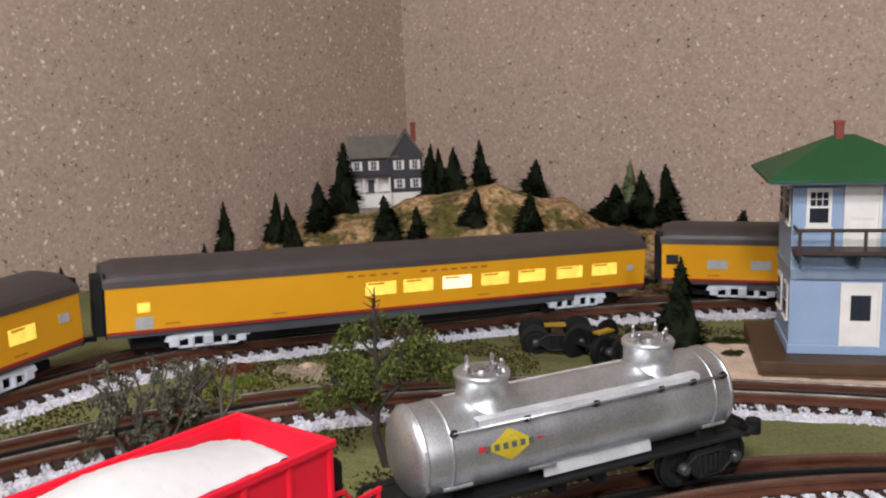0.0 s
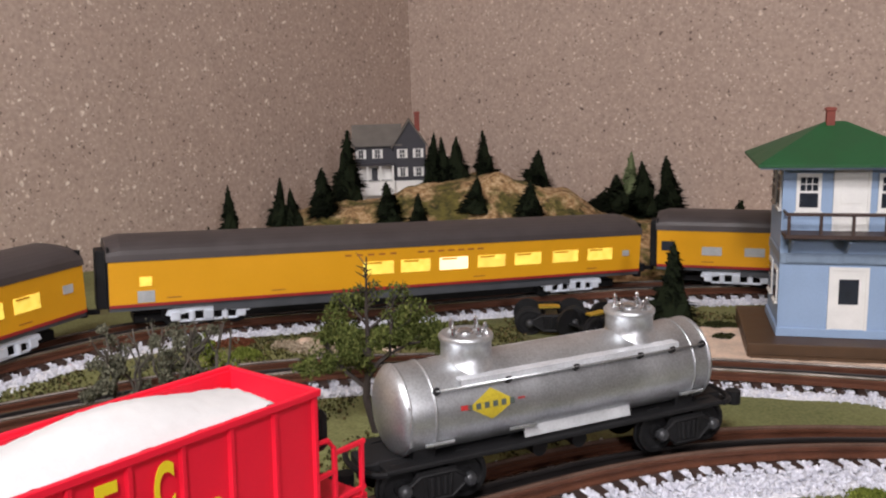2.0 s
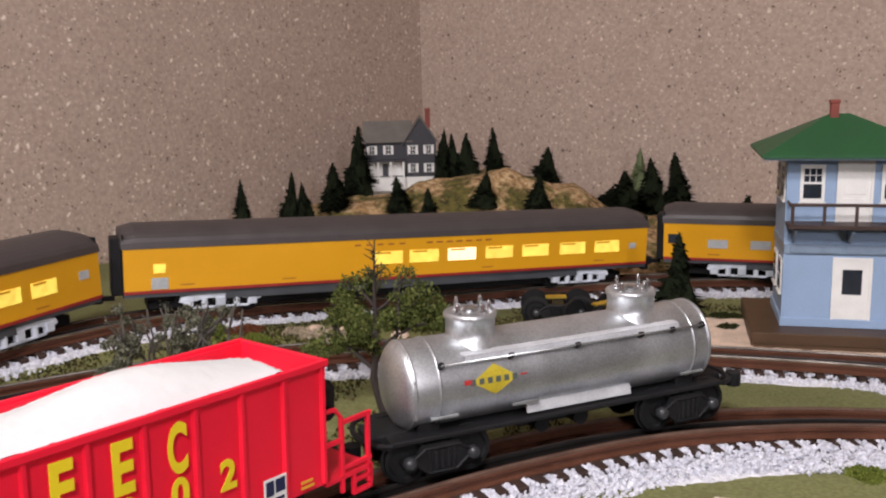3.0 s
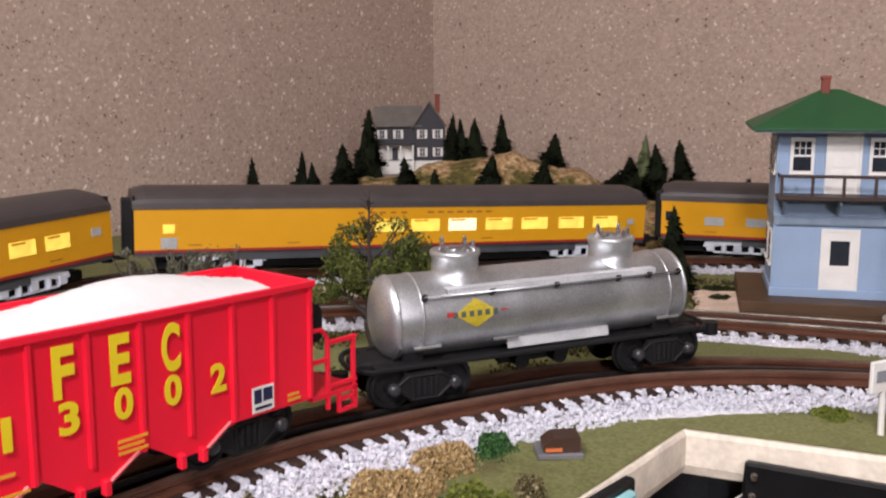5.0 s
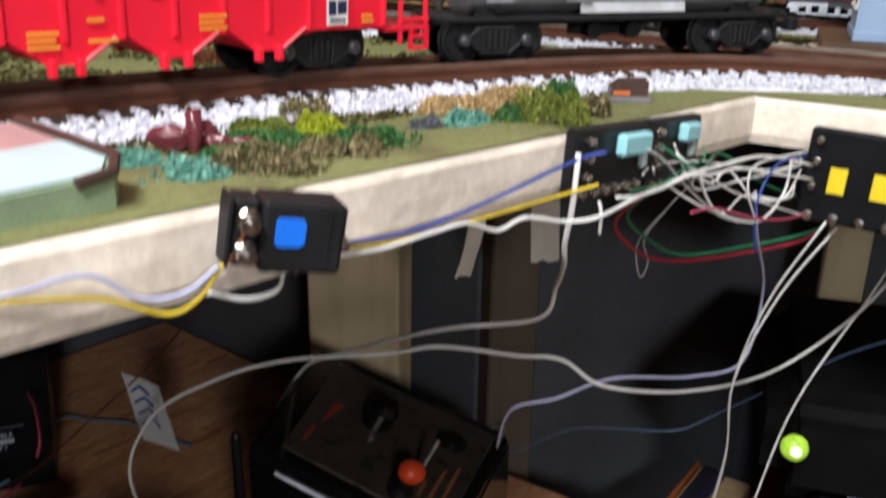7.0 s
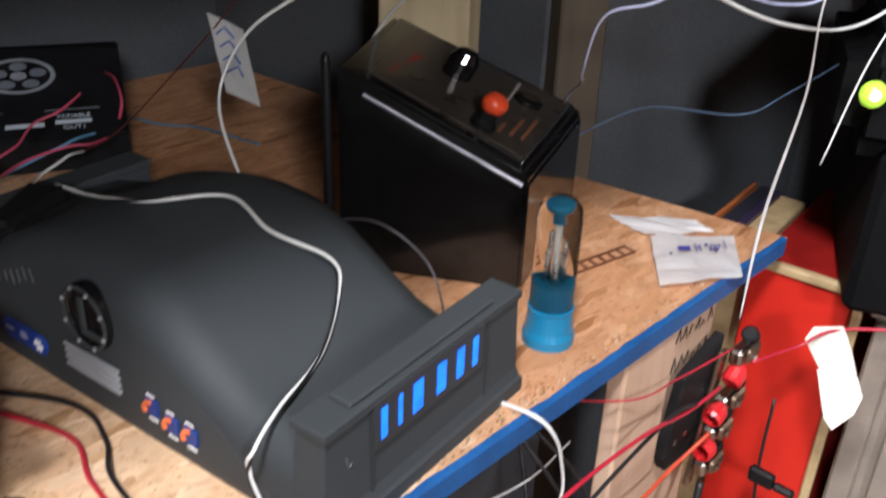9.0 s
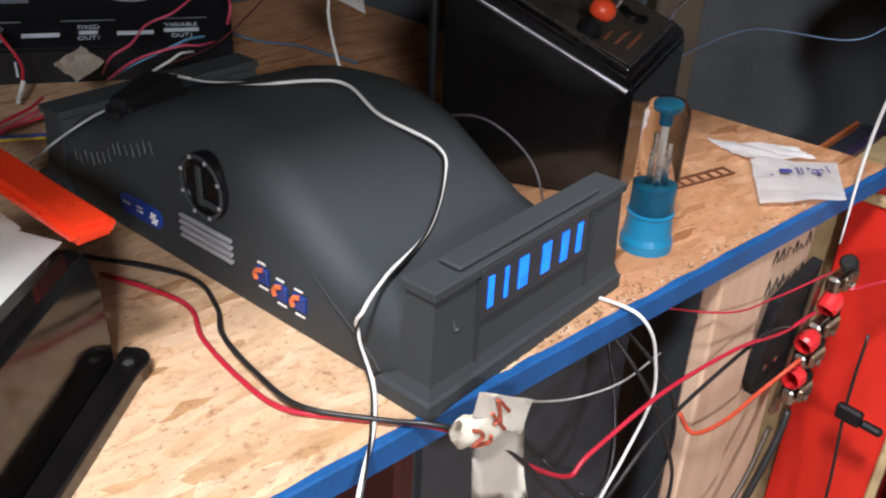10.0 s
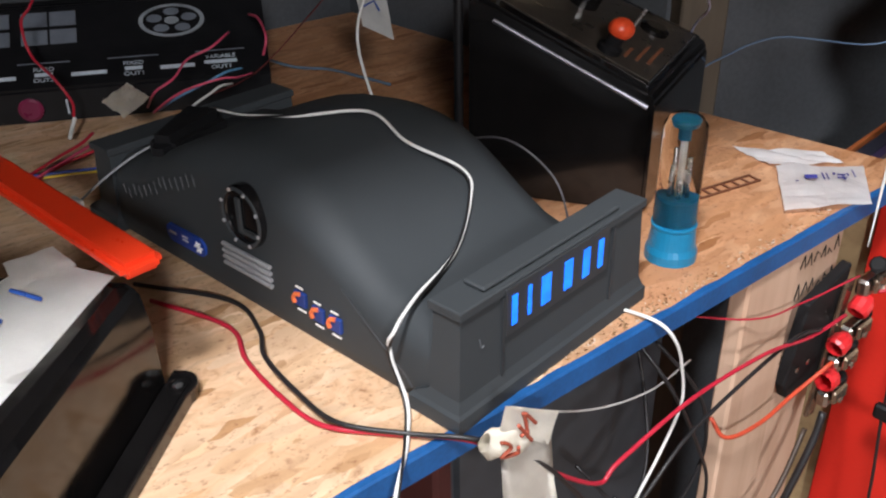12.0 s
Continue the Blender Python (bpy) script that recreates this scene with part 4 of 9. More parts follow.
    for i in range(17):
        x = -0.0125 + 0.025 * i / 16
        hh = 0.0078 * (1 - abs(x) / 0.0125) + 0.0001
        cols.append([b.verts.new((-0.0445 + x, 0, 0.0030 + hh * (2 * j / 6 - 1))) for j in range(7)])
    for p, q in zip(cols, cols[1:]):
        for j in range(6):
            b.faces.new((p[j], q[j], q[j + 1], p[j + 1]))
    part("emblem_diamond", wrap(b, lift[0]), plain("emblem_yellow", (0.52, 0.40, 0.03), 0.4, var=0.25), tank)
    b = bmesh.new()
    for k in range(6):
        x = -0.0580 + k * 0.0046
        d = decal(x, x + 0.0027, 0.0014, 0.0044, lift[1], 4)
        me = bpy.data.meshes.new("tmp")
        d.to_mesh(me)
        b.from_mesh(me)
        bpy.data.meshes.remove(me)
        d.free()
    part("emblem_bar", b, plain("emblem_navy", (0.08, 0.10, 0.09), 0.4), tank)
    part("emblem_arrow", decal(-0.0615, -0.0570, 0.0022, 0.0046, lift[1], 3), plain("emblem_red", (0.45, 0.03, 0.03), 0.4), tank)
    part("emblem_arrow", decal(-0.0305, -0.0265, 0.0030, 0.0038, lift[1], 3), plain("emblem_red_thin", (0.45, 0.03, 0.03), 0.4), tank)
bm = B(-TL - 0.012, TL + 0.012, -0.010, 0.010, 0.0175, 0.0235, 0.001)
part("centre_sill", bm, BLACKMATT, tank)
bm = B(-TL - 0.004, TL + 0.004, -0.0215, 0.0215, 0.0205, 0.0232, 0.0006)
part("frame_deck", bm, BLACKMATT, tank)
for s in (-1, 1):
    bm = tube(bmesh.new(), [(s * (TL + 0.004 + 0.012 * math.sin(math.pi * k / 12)), -0.0215 * math.cos(math.pi * k / 12), 0.0218) for k in range(13)], 0.0016, 6)
    part("end_beam", bm, BLACKMATT, tank)
    bm = bmesh.new()
    for y in (-0.011, 0.011):
        box(bm, s * 0.078 - 0.006, s * 0.078 + 0.006, y - 0.004, y + 0.004, 0.0225, TZ - TR * 0.55, 0.0006)
    part("saddle", bm, BLACKMATT, tank)
    coupler(tank, s * (TL + 0.022), s)
    truck(tank, s * 0.0745, base=0.034)
bm = bmesh.new()
for x in (-0.012, 0.012):
    cyl(bm, (x, -0.012, 0.014), (x, 0.012, 0.014), 0.0045, n=10)
box(bm, -0.022, 0.022, -0.003, 0.003, 0.011, 0.019)
part("underframe_gear", bm, BLACKMATT, tank)


# ---- passenger train ----
def coach_truck(car, x0):
    """A long silver passenger truck: openwork side frame with equaliser bars, springs and journal boxes."""
    r = 0.0115
    for s in (-1, 1):
        y = s * 0.0262
        bm = prism(bmesh.new(), [(-0.036, r + 0.0010), (-0.034, r + 0.0058), (-0.010, r + 0.0085), (0.010, r + 0.0085), (0.034, r + 0.0058), (0.036, r + 0.0010), (0.030, r - 0.0002), (0.012, r + 0.0034), (-0.012, r + 0.0034), (-0.030, r - 0.0002)], -0.0014, 0.0014, Matrix.Translation((x0, y, 0)) @ Matrix.Rotation(radians(90), 4, "X"))
        side_frame = part("side_frame", bm, TRUCKSILVER, car, "silver grey truck side frame")
        part("equaliser", tube(bmesh.new(), [(x0 - 0.031, y, r - 0.0005), (x0 - 0.024, y, r - 0.0050), (x0 + 0.024, y, r - 0.0050), (x0 + 0.031, y, r - 0.0005)], 0.0013, 6), TRUCKSILVER, side_frame)
        for k in (-0.028, 0.0, 0.028):
            part("journal_box", B(x0 + k - 0.0042, x0 + k + 0.0042, y - 0.0026, y + 0.0026, r - 0.0042, r + 0.0040, 0.0008), TRUCKSILVER, side_frame)
        for k in (-0.014, 0.014):
            part("spring", cyl(bmesh.new(), (x0 + k, y + s * 0.0005, r - 0.0048), (x0 + k, y + s * 0.0005, r + 0.0036), 0.0028, n=9), TRUCKSILVER, side_frame)
    part("bolster", B(x0 - 0.006, x0 + 0.006, -0.024, 0.024, r - 0.001, r + 0.007), TRUCKM, car)
    for k in (-0.026, 0.0, 0.026):
        wheelset(car, x0 + k, r=r)


def on_back(angle):
    return Vector((C_C[0] - C_R * math.cos(radians(angle)), C_C[1] + C_R * math.sin(radians(angle))))


CL = 0.532


def coach(angle, name, label, windows, dome=False):
    """A lit streamlined coach: yellow sides, dark roof, red stripe, grey skirt. windows: (place along the side, width, low, high, material)."""
    half = math.degrees(0.185 / C_R)
    p, q = on_back(angle - half), on_back(angle + half)
    a = Vector((p.x, p.y, level(p.y) + RAIL_Z))
    b = Vector((q.x, q.y, level(q.y) + RAIL_Z))
    x = (b - a).normalized()
    y = Vector((0, 0, 1)).cross(x).normalized()
    z = x.cross(y)
    m = Matrix((x, y, z)).transposed().to_4x4()
    m.translation = (a + b) / 2
    car = thing(name, label, "train car", m, "yellow passenger train")
    h, w = CL / 2, 0.0295
    SB, SE, RT = 0.0225, 0.0615, 0.0800
    for s in (-1, 1):
        part("side", B(-h, h, s * w - 0.0008, s * w + 0.0008, SB, SE), COACH, car)
        part("stripe", B(-h, h, s * (w + 0.0008), s * (w + 0.0012), SB, SB + 0.0026) if s > 0 else B(-h, h, -w - 0.0012, -w - 0.0008, SB, SB + 0.0026), COACHRED, car)
        part("skirt", B(-h + 0.085, h - 0.085, s * (w - 0.001) - 0.0008, s * (w - 0.001) + 0.0008, 0.0140, SB), COACHGREY, car)
        part("sill", B(-h, h, s * (w - 0.001) - 0.0008, s * (w - 0.001) + 0.0008, SB - 0.0034, SB), COACHGREY, car)
    for s in (-1, 1):
        part("end_wall", B(s * h - 0.0008, s * h + 0.0008, -w + 0.001, w - 0.001, SB - 0.003, SE + 0.012), BLACKMATT, car)
        bm = B(min(s * h, s * (h + 0.009)), max(s * h, s * (h + 0.009)), -0.012, 0.012, 0.018, 0.068, 0.001)
        part("diaphragm", bm, BLACKMATT, car)
    bm = bmesh.new()
    rows = []
    for i, xx in enumerate((-h - 0.0015, -h + 0.010, h - 0.010, h + 0.0015)):
        drop = 0.0035 if i in (0, 3) else 0.0
        row = []
        for k in range(17):
            t = math.pi * k / 16
            row.append(bm.verts.new((xx, (w + 0.0015) * math.cos(t), SE + (RT - SE - drop) * math.sin(t) ** 0.75)))
        rows.append(row)
    for r0, r1 in zip(rows, rows[1:]):
        for k in range(16):
            bm.faces.new((r0[k], r0[k + 1], r1[k + 1], r1[k]))
    bm.faces.new(rows[0])
    bm.faces.new(rows[-1])
    part("roof", bm, COACHROOF, car, smooth=False)
    part("floor_pan", B(-h + 0.002, h - 0.002, -w + 0.002, w - 0.002, SB - 0.003, SB - 0.001), BLACKMATT, car)
    bm = bmesh.new()
    for k, (x0, x1, d) in enumerate(((-0.075, -0.03, 0.007), (-0.02, 0.03, 0.0055), (0.04, 0.08, 0.007))):
        box(bm, x0, x1, -0.018, 0.018, SB - 0.003 - d, SB - 0.003, 0.001)
    part("underfloor_box", bm, BLACKMATT, car)
    # black underframe, carried down low to stand in for the shade beneath
    part("underframe", B(-h + 0.02, h - 0.02, -0.014, 0.014, 0.004, SB - 0.0105, 0.001), BLACKMATT, car)
    for u, ww, lo, hi, mat in windows:
        c = -h + CL * u
        for s in (-1, 1):
            y0, y1 = sorted((s * (w + 0.0007), s * (w + 0.0013)))
            g = part("window", B(c - ww / 2, c + ww / 2, y0, y1, lo, hi, 0.0), mat, car)
            if mat is not DIMWINDOW and ww > 0.02:
                bm = bmesh.new()
                y0, y1 = sorted((s * (w + 0.0012), s * (w + 0.0017)))
                box(bm, c - ww * 0.42, c + ww * 0.1, y0, y1, hi - 0.0022, hi - 0.0006)
                part("window_shade", bm, COACH, g)
    for s in (-1, 1):
        y0, y1 = sorted((s * (w + 0.0007), s * (w + 0.0011)))
        for k in range(5):
            part("letter_bar", B(-0.062 + k * 0.011, -0.056 + k * 0.011, y0, y1, 0.0555, 0.0572), COACHLETTER, car)
        for k in range(7):
            part("letter_bar", B(0.010 + k * 0.0105, 0.0165 + k * 0.0105, y0, y1, 0.0555, 0.0572), COACHLETTER, car)
        for c in (-0.22, -0.13, 0.07, 0.2):
            part("letter_bar", B(c, c + 0.012, y0, y1, 0.0285, 0.0294), COACHLETTER, car)
    if dome:
        bm = bmesh.new()
        x0, x1 = -0.115, 0.008
        box(bm, x0, x1, -0.0235, 0.0235, RT - 0.006, RT + 0.0120, 0.003)
        d = part("dome_frame", bm, COACHROOF, car)
        n = 8
        for k in range(n):
            a0 = x0 + 0.004 + (x1 - x0 - 0.008) * k / n
            for s in (-1, 1):
                y0, y1 = sorted((s * 0.0233, s * 0.0240))
                part("dome_pane", B(a0 + 0.0008, a0 + (x1 - x0 - 0.008) / n - 0.0008, y0, y1, RT - 0.0045, RT + 0.0085), LITDOME, d)
        bm = B(x0 + 0.002, x1 - 0.002, -0.019, 0.019, RT + 0.0115, RT + 0.0135, 0.0008)
        part("dome_roof", bm, plain("pale_dome_top", (0.30, 0.27, 0.25), 0.3, var=0.15), d)
    for s in (-1, 1):
        coach_truck(car, s * 0.185)
        coupler(car, s * (h + 0.012), s)
    return car


A1, A2 = 0.0375, 0.0495
lit = [(u, 0.030, A1, A2, LITBRIGHT if k == 2 else LITWINDOW) for k, u in enumerate((0.445, 0.515, 0.590, 0.667, 0.744, 0.826, 0.905))]
coach(30.3, "baggage_coach", "yellow streamlined baggage coach with lit windows at one end", lit + [(0.055, 0.010, 0.040, 0.048, LITWINDOW), (0.055, 0.014, 0.026, 0.036, PALEGLASS), (0.965, 0.008, 0.040, 0.046, PALEGLASS)])
lit = [(u, 0.024, A1, A2, LITBRIGHT if k == 7 else LITWINDOW) for k, u in enumerate((0.048, 0.094, 0.142, 0.191, 0.246, 0.32, 0.40, 0.478, 0.575, 0.647, 0.706, 0.766, 0.830, 0.893))]
coach(-11.4, "dome_coach", "yellow streamlined coach with a raised glass dome and lit windows", lit + [(0.968, 0.010, 0.042, 0.049, PALEGLASS)], dome=True)
lit = [(0.02, 0.012, 0.040, 0.050, DIMWINDOW), (0.105, 0.020, 0.036, 0.045, PALEGLASS), (0.185, 0.020, 0.036, 0.045, PALEGLASS), (0.295, 0.030, A1, A2, DIMWINDOW)] + [(u, 0.026, A1, A2, LITWINDOW) for u in (0.385, 0.475, 0.56, 0.65, 0.745, 0.79, 0.86, 0.91)] + [(0.97, 0.012, 0.038, 0.050, PALEGLASS)]
coach(72.2, "tail_coach", "yellow streamlined coach with dark and lit windows", lit)

# two loose trucks parked on the middle of the scenery
for x, y, turn in ((0.606, -0.622, 33), (0.655, -0.622, 72)):
    t = thing("loose_truck", "loose black cast-metal train truck standing on the scenery", "train truck", Matrix.Translation((x, y, level(y) + 0.001)) @ Matrix.Rotation(radians(turn), 4, "Z") @ Matrix.Scale(1.1, 4), "loose trucks")
    truck(t, 0.0, base=0.038)
    part("yellow_clip", B(-0.010, 0.008, -0.004, 0.004, 0.0195, 0.0212), plain("brass_clip", (0.55, 0.38, 0.06), 0.35, 0.6), t)


# ---- hill and banks ----
def smooth(a, b, v):
    t = min(1.0, max(0.0, (v - a) / (b - a)))
    return t * t * (3 - 2 * t)


RIDGE = ((-0.12, 0.0), (-0.03, 0.012), (0.0, 0.045), (0.098, 0.062), (0.215, 0.082), (0.290, 0.094), (0.322, 0.100), (0.364, 0.084), (0.42, 0.070), (0.469, 0.040), (0.56, 0.022), (0.75, 0.012))


def hill(x, y):
    s = (x - 0.057) * 0.8 + (y + 0.445) * 0.6
    d = (x - 0.057) * 0.6 - (y + 0.445) * 0.8
    r = 0.0
    for (s0, h0), (s1, h1) in zip(RIDGE, RIDGE[1:]):
        if s0 <= s <= s1:
            r = h0 + (h1 - h0) * (s - s0) / (s1 - s0)
    h = r * (1 - smooth(0.0, 0.15, d)) if d > 0 else r * (1 - 0.3 * smooth(0.0, 0.14, -d))
    dist = math.hypot(x - C_C[0], y - C_C[1])
    ang = math.degrees(math.atan2(y - C_C[1], C_C[0] - x))
    bank = 0.026 * math.exp(-((dist - 0.905) / 0.042) ** 2) * smooth(12, 30, ang) * (1 - smooth(82, 95, ang))
    h = max(h, bank)
    rough = 0.010 * noise.noise((x * 16, y * 16, 1.0)) + 0.006 * noise.noise((x * 45, y * 45, 2.0)) + 0.003 * abs(noise.noise((x * 110, y * 110, 5.0)))
    return (h + rough * smooth(0.0, 0.02, h)) * smooth(0.825, 0.862, dist)


bm = bmesh.new()
rows = []
NX, NY = 150, 130
for i in range(NX + 1):
    x = WEST + (0.95 - WEST) * i / NX
    rows.append([bm.verts.new((x, y, level(y) - 0.002 + hill(x, y))) for y in (-0.80 + (NORTH + 0.80) * j / NY for j in range(NY + 1))])
for a, b in zip(rows, rows[1:]):
    for j in range(NY):
        q = (a[j], b[j], b[j + 1], a[j + 1])
        if any(v.co.z > level(v.co.y) - 0.0008 for v in q):
            bm.faces.new(q)
bmesh.ops.delete(bm, geom=[v for v in bm.verts if not v.link_faces], context="VERTS")
setting("ground_hill", bm, ROCK, "rocky hill with tan outcrops and patchy grass in the corner", "hill", smooth=True)


# ---- conifers ----
def fir(rng, lean=0.0):
    """A bottle-brush fir one unit high and about one unit wide at the foot: trunk and needle sprigs."""
    trunk = cyl(bmesh.new(), (0, 0, -0.03), (0, 0, 0.96), 0.035, 0.008, 7)
    crown = bmesh.new()
    n, m = 13, 9
    rows = [[crown.verts.new((math.cos(2 * math.pi * i / n) * q, math.sin(2 * math.pi * i / n) * q, 0.02 + 0.93 * j / m)) for i in range(n) for q in (((1 - j / m) ** 0.95 * 0.31 + 0.012) * rng.uniform(0.75, 1.15),)] for j in range(m + 1)]
    for a, b in zip(rows, rows[1:]):
        for i in range(n):
            crown.faces.new((a[i], a[(i + 1) % n], b[(i + 1) % n], b[i]))
    bites = [(rng.uniform(0, 6.28), rng.uniform(0.05, 0.75), rng.uniform(0.25, 0.6)) for _ in range(9)]
    for k in range(1000):
        u = 1 - math.sqrt(rng.random())
        z = 0.03 + 0.95 * u
        reach = (1 - u) ** 0.95 * (0.42 + 0.025 * math.sin(z * 47)) + 0.022
        a = rng.uniform(0, 2 * math.pi)
        for at, up, deep in bites:
            gap = math.cos(a - at) - 0.55
            if gap > 0 and abs(z - up) < 0.11:
                reach *= 1 - deep * gap * 2
        r0, r1 = reach * rng.uniform(0.15, 0.6), reach * rng.choice((0.8, 0.95, 1.0, 1.1, 1.28)) * rng.uniform(0.9, 1.1)
        droop = rng.uniform(-0.06, 0.03)
        c, s = math.cos(a), math.sin(a)
        w = 0.024 + 0.035 * reach
        p = [Vector((c * r0, s * r0, z)), Vector((c * (r0 + r1) / 2 - s * w, s * (r0 + r1) / 2 + c * w, z + droop * 0.5 - 0.01)), Vector((c * r1, s * r1, z + droop)), Vector((c * (r0 + r1) / 2 + s * w, s * (r0 + r1) / 2 - c * w, z + droop * 0.5 + 0.015))]
        vs = [crown.verts.new(q) for q in p]
        crown.faces.new((vs[0], vs[1], vs[2]))
        crown.faces.new((vs[0], vs[2], vs[3]))
    return trunk, crown


fir_rng = random.Random(11)
FIRS = []
for k in range(7):
    tb, cb = fir(fir_rng)
    FIRS.append((mesh_of("trunk", tb, BARK), mesh_of("crown", cb, NEEDLES)))
pale = FIRS[0][1].copy()
pale.materials.clear()
pale.materials.append(NEEDLESPALE)


def plant_fir(k, x, y, top, radius, base=None, lean=0.0, light=False):
    z = level(y) + hill(x, y) - 0.003 if base is None else base
    h = top - z
    m = Matrix.Translation((x, y, z)) @ Matrix.Rotation(lean, 4, "Y") @ Matrix.Rotation(k * 1.3, 4, "Z") @ Matrix.Diagonal((radius * 2.9, radius * 2.9, h * 1.02, 1))
    t = thing("conifer", "pale green model fir tree against the wall" if light else "dark green bristly model fir tree", "tree", m, "fir trees")
    for name, me in zip(("trunk", "crown"), (FIRS[k % 7][0], pale if light else FIRS[k % 7][1])):
        o = new(name, me)
        o.parent = t
    return t


for k, (x, y, top, r) in enumerate(((0.068, -0.539, 1.081, 0.017), (0.095, -0.474, 1.085, 0.014), (0.109, -0.460, 1.068, 0.013), (0.125, -0.416, 1.093, 0.022), (0.085, -0.323, 1.141, 0.027), (0.236, -0.402, 1.077, 0.023), (0.268, -0.380, 1.060, 0.014), (0.171, -0.218, 1.131, 0.018), (0.190, -0.204, 1.122, 0.018), (0.203, -0.193, 1.122, 0.026), (0.325, -0.325, 1.079, 0.019), (0.187, -0.082, 1.125, 0.018), (0.392, -0.290, 1.073, 0.026), (0.278, -0.075, 1.094, 0.025), (0.469, -0.076, 1.083, 0.024), (0.436, -0.112, 1.064, 0.029), (0.422, -0.126, 1.040, 0.024), (0.496, -0.047, 1.089, 0.025), (0.053, -0.565, 1.026, 0.012), (0.086, -0.795, 1.044, 0.010), (0.150, -0.500, 1.050, 0.018), (0.172, -0.512, 1.046, 0.018), (0.655, -0.231, 1.055, 0.026), (0.545, -0.123, 1.018, 0.018))):
    plant_fir(k, x, y, top, r, lean=0.10 * math.sin(k * 2.1))
plant_fir(0, 0.434, -0.053, 1.094, 0.021, light=True)
plant_fir(1, 0.701, -0.556, 1.061, 0.022)


# ---- farmhouse on the hill ----
def pane_window(parent, x, y, z, w, h, frame, depth=0.0008, shutters=None, grid=(2, 2)):
    f = part("window", B(x - w / 2, x + w / 2, y - depth, y, z, z + h), frame, parent)
    gap = w * 0.10
    for i in range(grid[0]):
        for j in range(grid[1]):
            x0 = x - w / 2 + gap + i * (w - gap) / grid[0]
            z0 = z + gap + j * (h - gap) / grid[1]
            part("pane", B(x0, x0 + (w - gap) / grid[0] - gap, y - depth - 0.0003, y - depth, z0, z0 + (h - gap) / grid[1] - gap), DIMWINDOW, f)
    if shutters:
        for s in (-1, 1):
            x0 = x + s * (w / 2 + w * 0.26)
            part("shutter", B(x0 - w * 0.2, x0 + w * 0.2, y - depth, y, z, z + h), shutters, parent)


house = thing("farmhouse", "dark grey two-storey model farmhouse with white windows on a hill", "house", Matrix.Translation((0.0715, -0.2830, 1.0425)) @ Matrix.Rotation(radians(38), 4, "Z"))
WT, RG = 0.066, 0.106
part("foundation", B(0.0, 0.112, 0.004, 0.060, -0.02, 0.010), WHITEPAINT, house)
part("main_wall", B(0.0, 0.062, 0.010, 0.060, 0.0105, WT), HOUSEGREY, house)
bm = prism(bmesh.new(), [(0.062, 0.0105), (0.112, 0.0105), (0.112, WT), (0.087, RG - 0.003), (0.062, WT)], -0.060, -0.004, Matrix.Rotation(radians(90), 4, "X"))
part("gable_wing", bm, HOUSEGREY, house)
bm = prism(bmesh.new(), [(0.004, WT - 0.001), (0.035, RG - 0.011), (0.066, WT - 0.001), (0.066, WT + 0.002), (0.035, RG - 0.008), (0.004, WT + 0.002)], -0.004, 0.075, Matrix(((0, 0, 1, 0), (1, 0, 0, 0), (0, 1, 0, 0), (0, 0, 0, 1))))
part("main_roof", bm, HOUSEROOF, house)
for s in (-1, 1):
    bm = prism(bmesh.new(), [(0.087, RG), (0.087 + s * 0.029, WT - 0.003), (0.087 + s * 0.029, WT - 0.0055), (0.087, RG - 0.003)], -0.064, 0.0, Matrix.Rotation(radians(90), 4, "X"))
    part("gable_roof", bm, HOUSEROOF, house)
part("porch_roof", B(-0.002, 0.063, -0.010, 0.0098, 0.036, 0.0385), HOUSEGREY, house)
part("porch_floor", B(-0.002, 0.0615, -0.010, 0.0098, -0.01, 0.0105), WHITEPAINT, house)
for x in (0.0, 0.020, 0.040, 0.060):
    part("porch_post", B(x - 0.0012, x + 0.0012, -0.0092, -0.0068, 0.0106, 0.0358), WHITEPAINT, house)
part("porch_wall", B(0.001, 0.061, 0.0088, 0.0097, 0.012, 0.0355), WHITEPAINT, house)
part("door", B(0.026, 0.035, 0.0080, 0.0087, 0.0115, 0.031), HOUSEGREY, house)
for x in (0.010, 0.036):
    pane_window(house, x, 0.0099, 0.046, 0.0085, 0.014, WHITEPAINT, shutters=WHITEPAINT)
for z in (0.017, 0.046):
    for x in (0.075, 0.100):
        pane_window(house, x, 0.0039, z, 0.0085, 0.014, WHITEPAINT, shutters=WHITEPAINT)
bm = B(0.096, 0.104, 0.034, 0.042, 0.085, 0.116, 0.0005)
box(bm, 0.095, 0.105, 0.033, 0.043, 0.113, 0.1145)
part("chimney", bm, BRICKRED, house)


# ---- switch tower ----
TOW = Matrix.Translation((0.8054, -0.5814, level(-0.55))) @ Matrix.Rotation(radians(22.3), 4, "Z")
tower = thing("switch_tower", "light blue two-storey model switch tower with a green roof and balcony", "tower", TOW)
W, D, Z0, Z1 = 0.100, 0.078, 0.0165, 0.1615
bm = bmesh.new()
box(bm, -0.027, 0.150, -0.027, D + 0.02, 0.0, 0.0150, 0.0008)
part("platform", bm, BROWNWOOD, tower, "brown plastic platform")
part("platform_step", B(-0.025, 0.148, -0.031, -0.0272, 0.0, 0.0060), BROWNWOOD, tower)


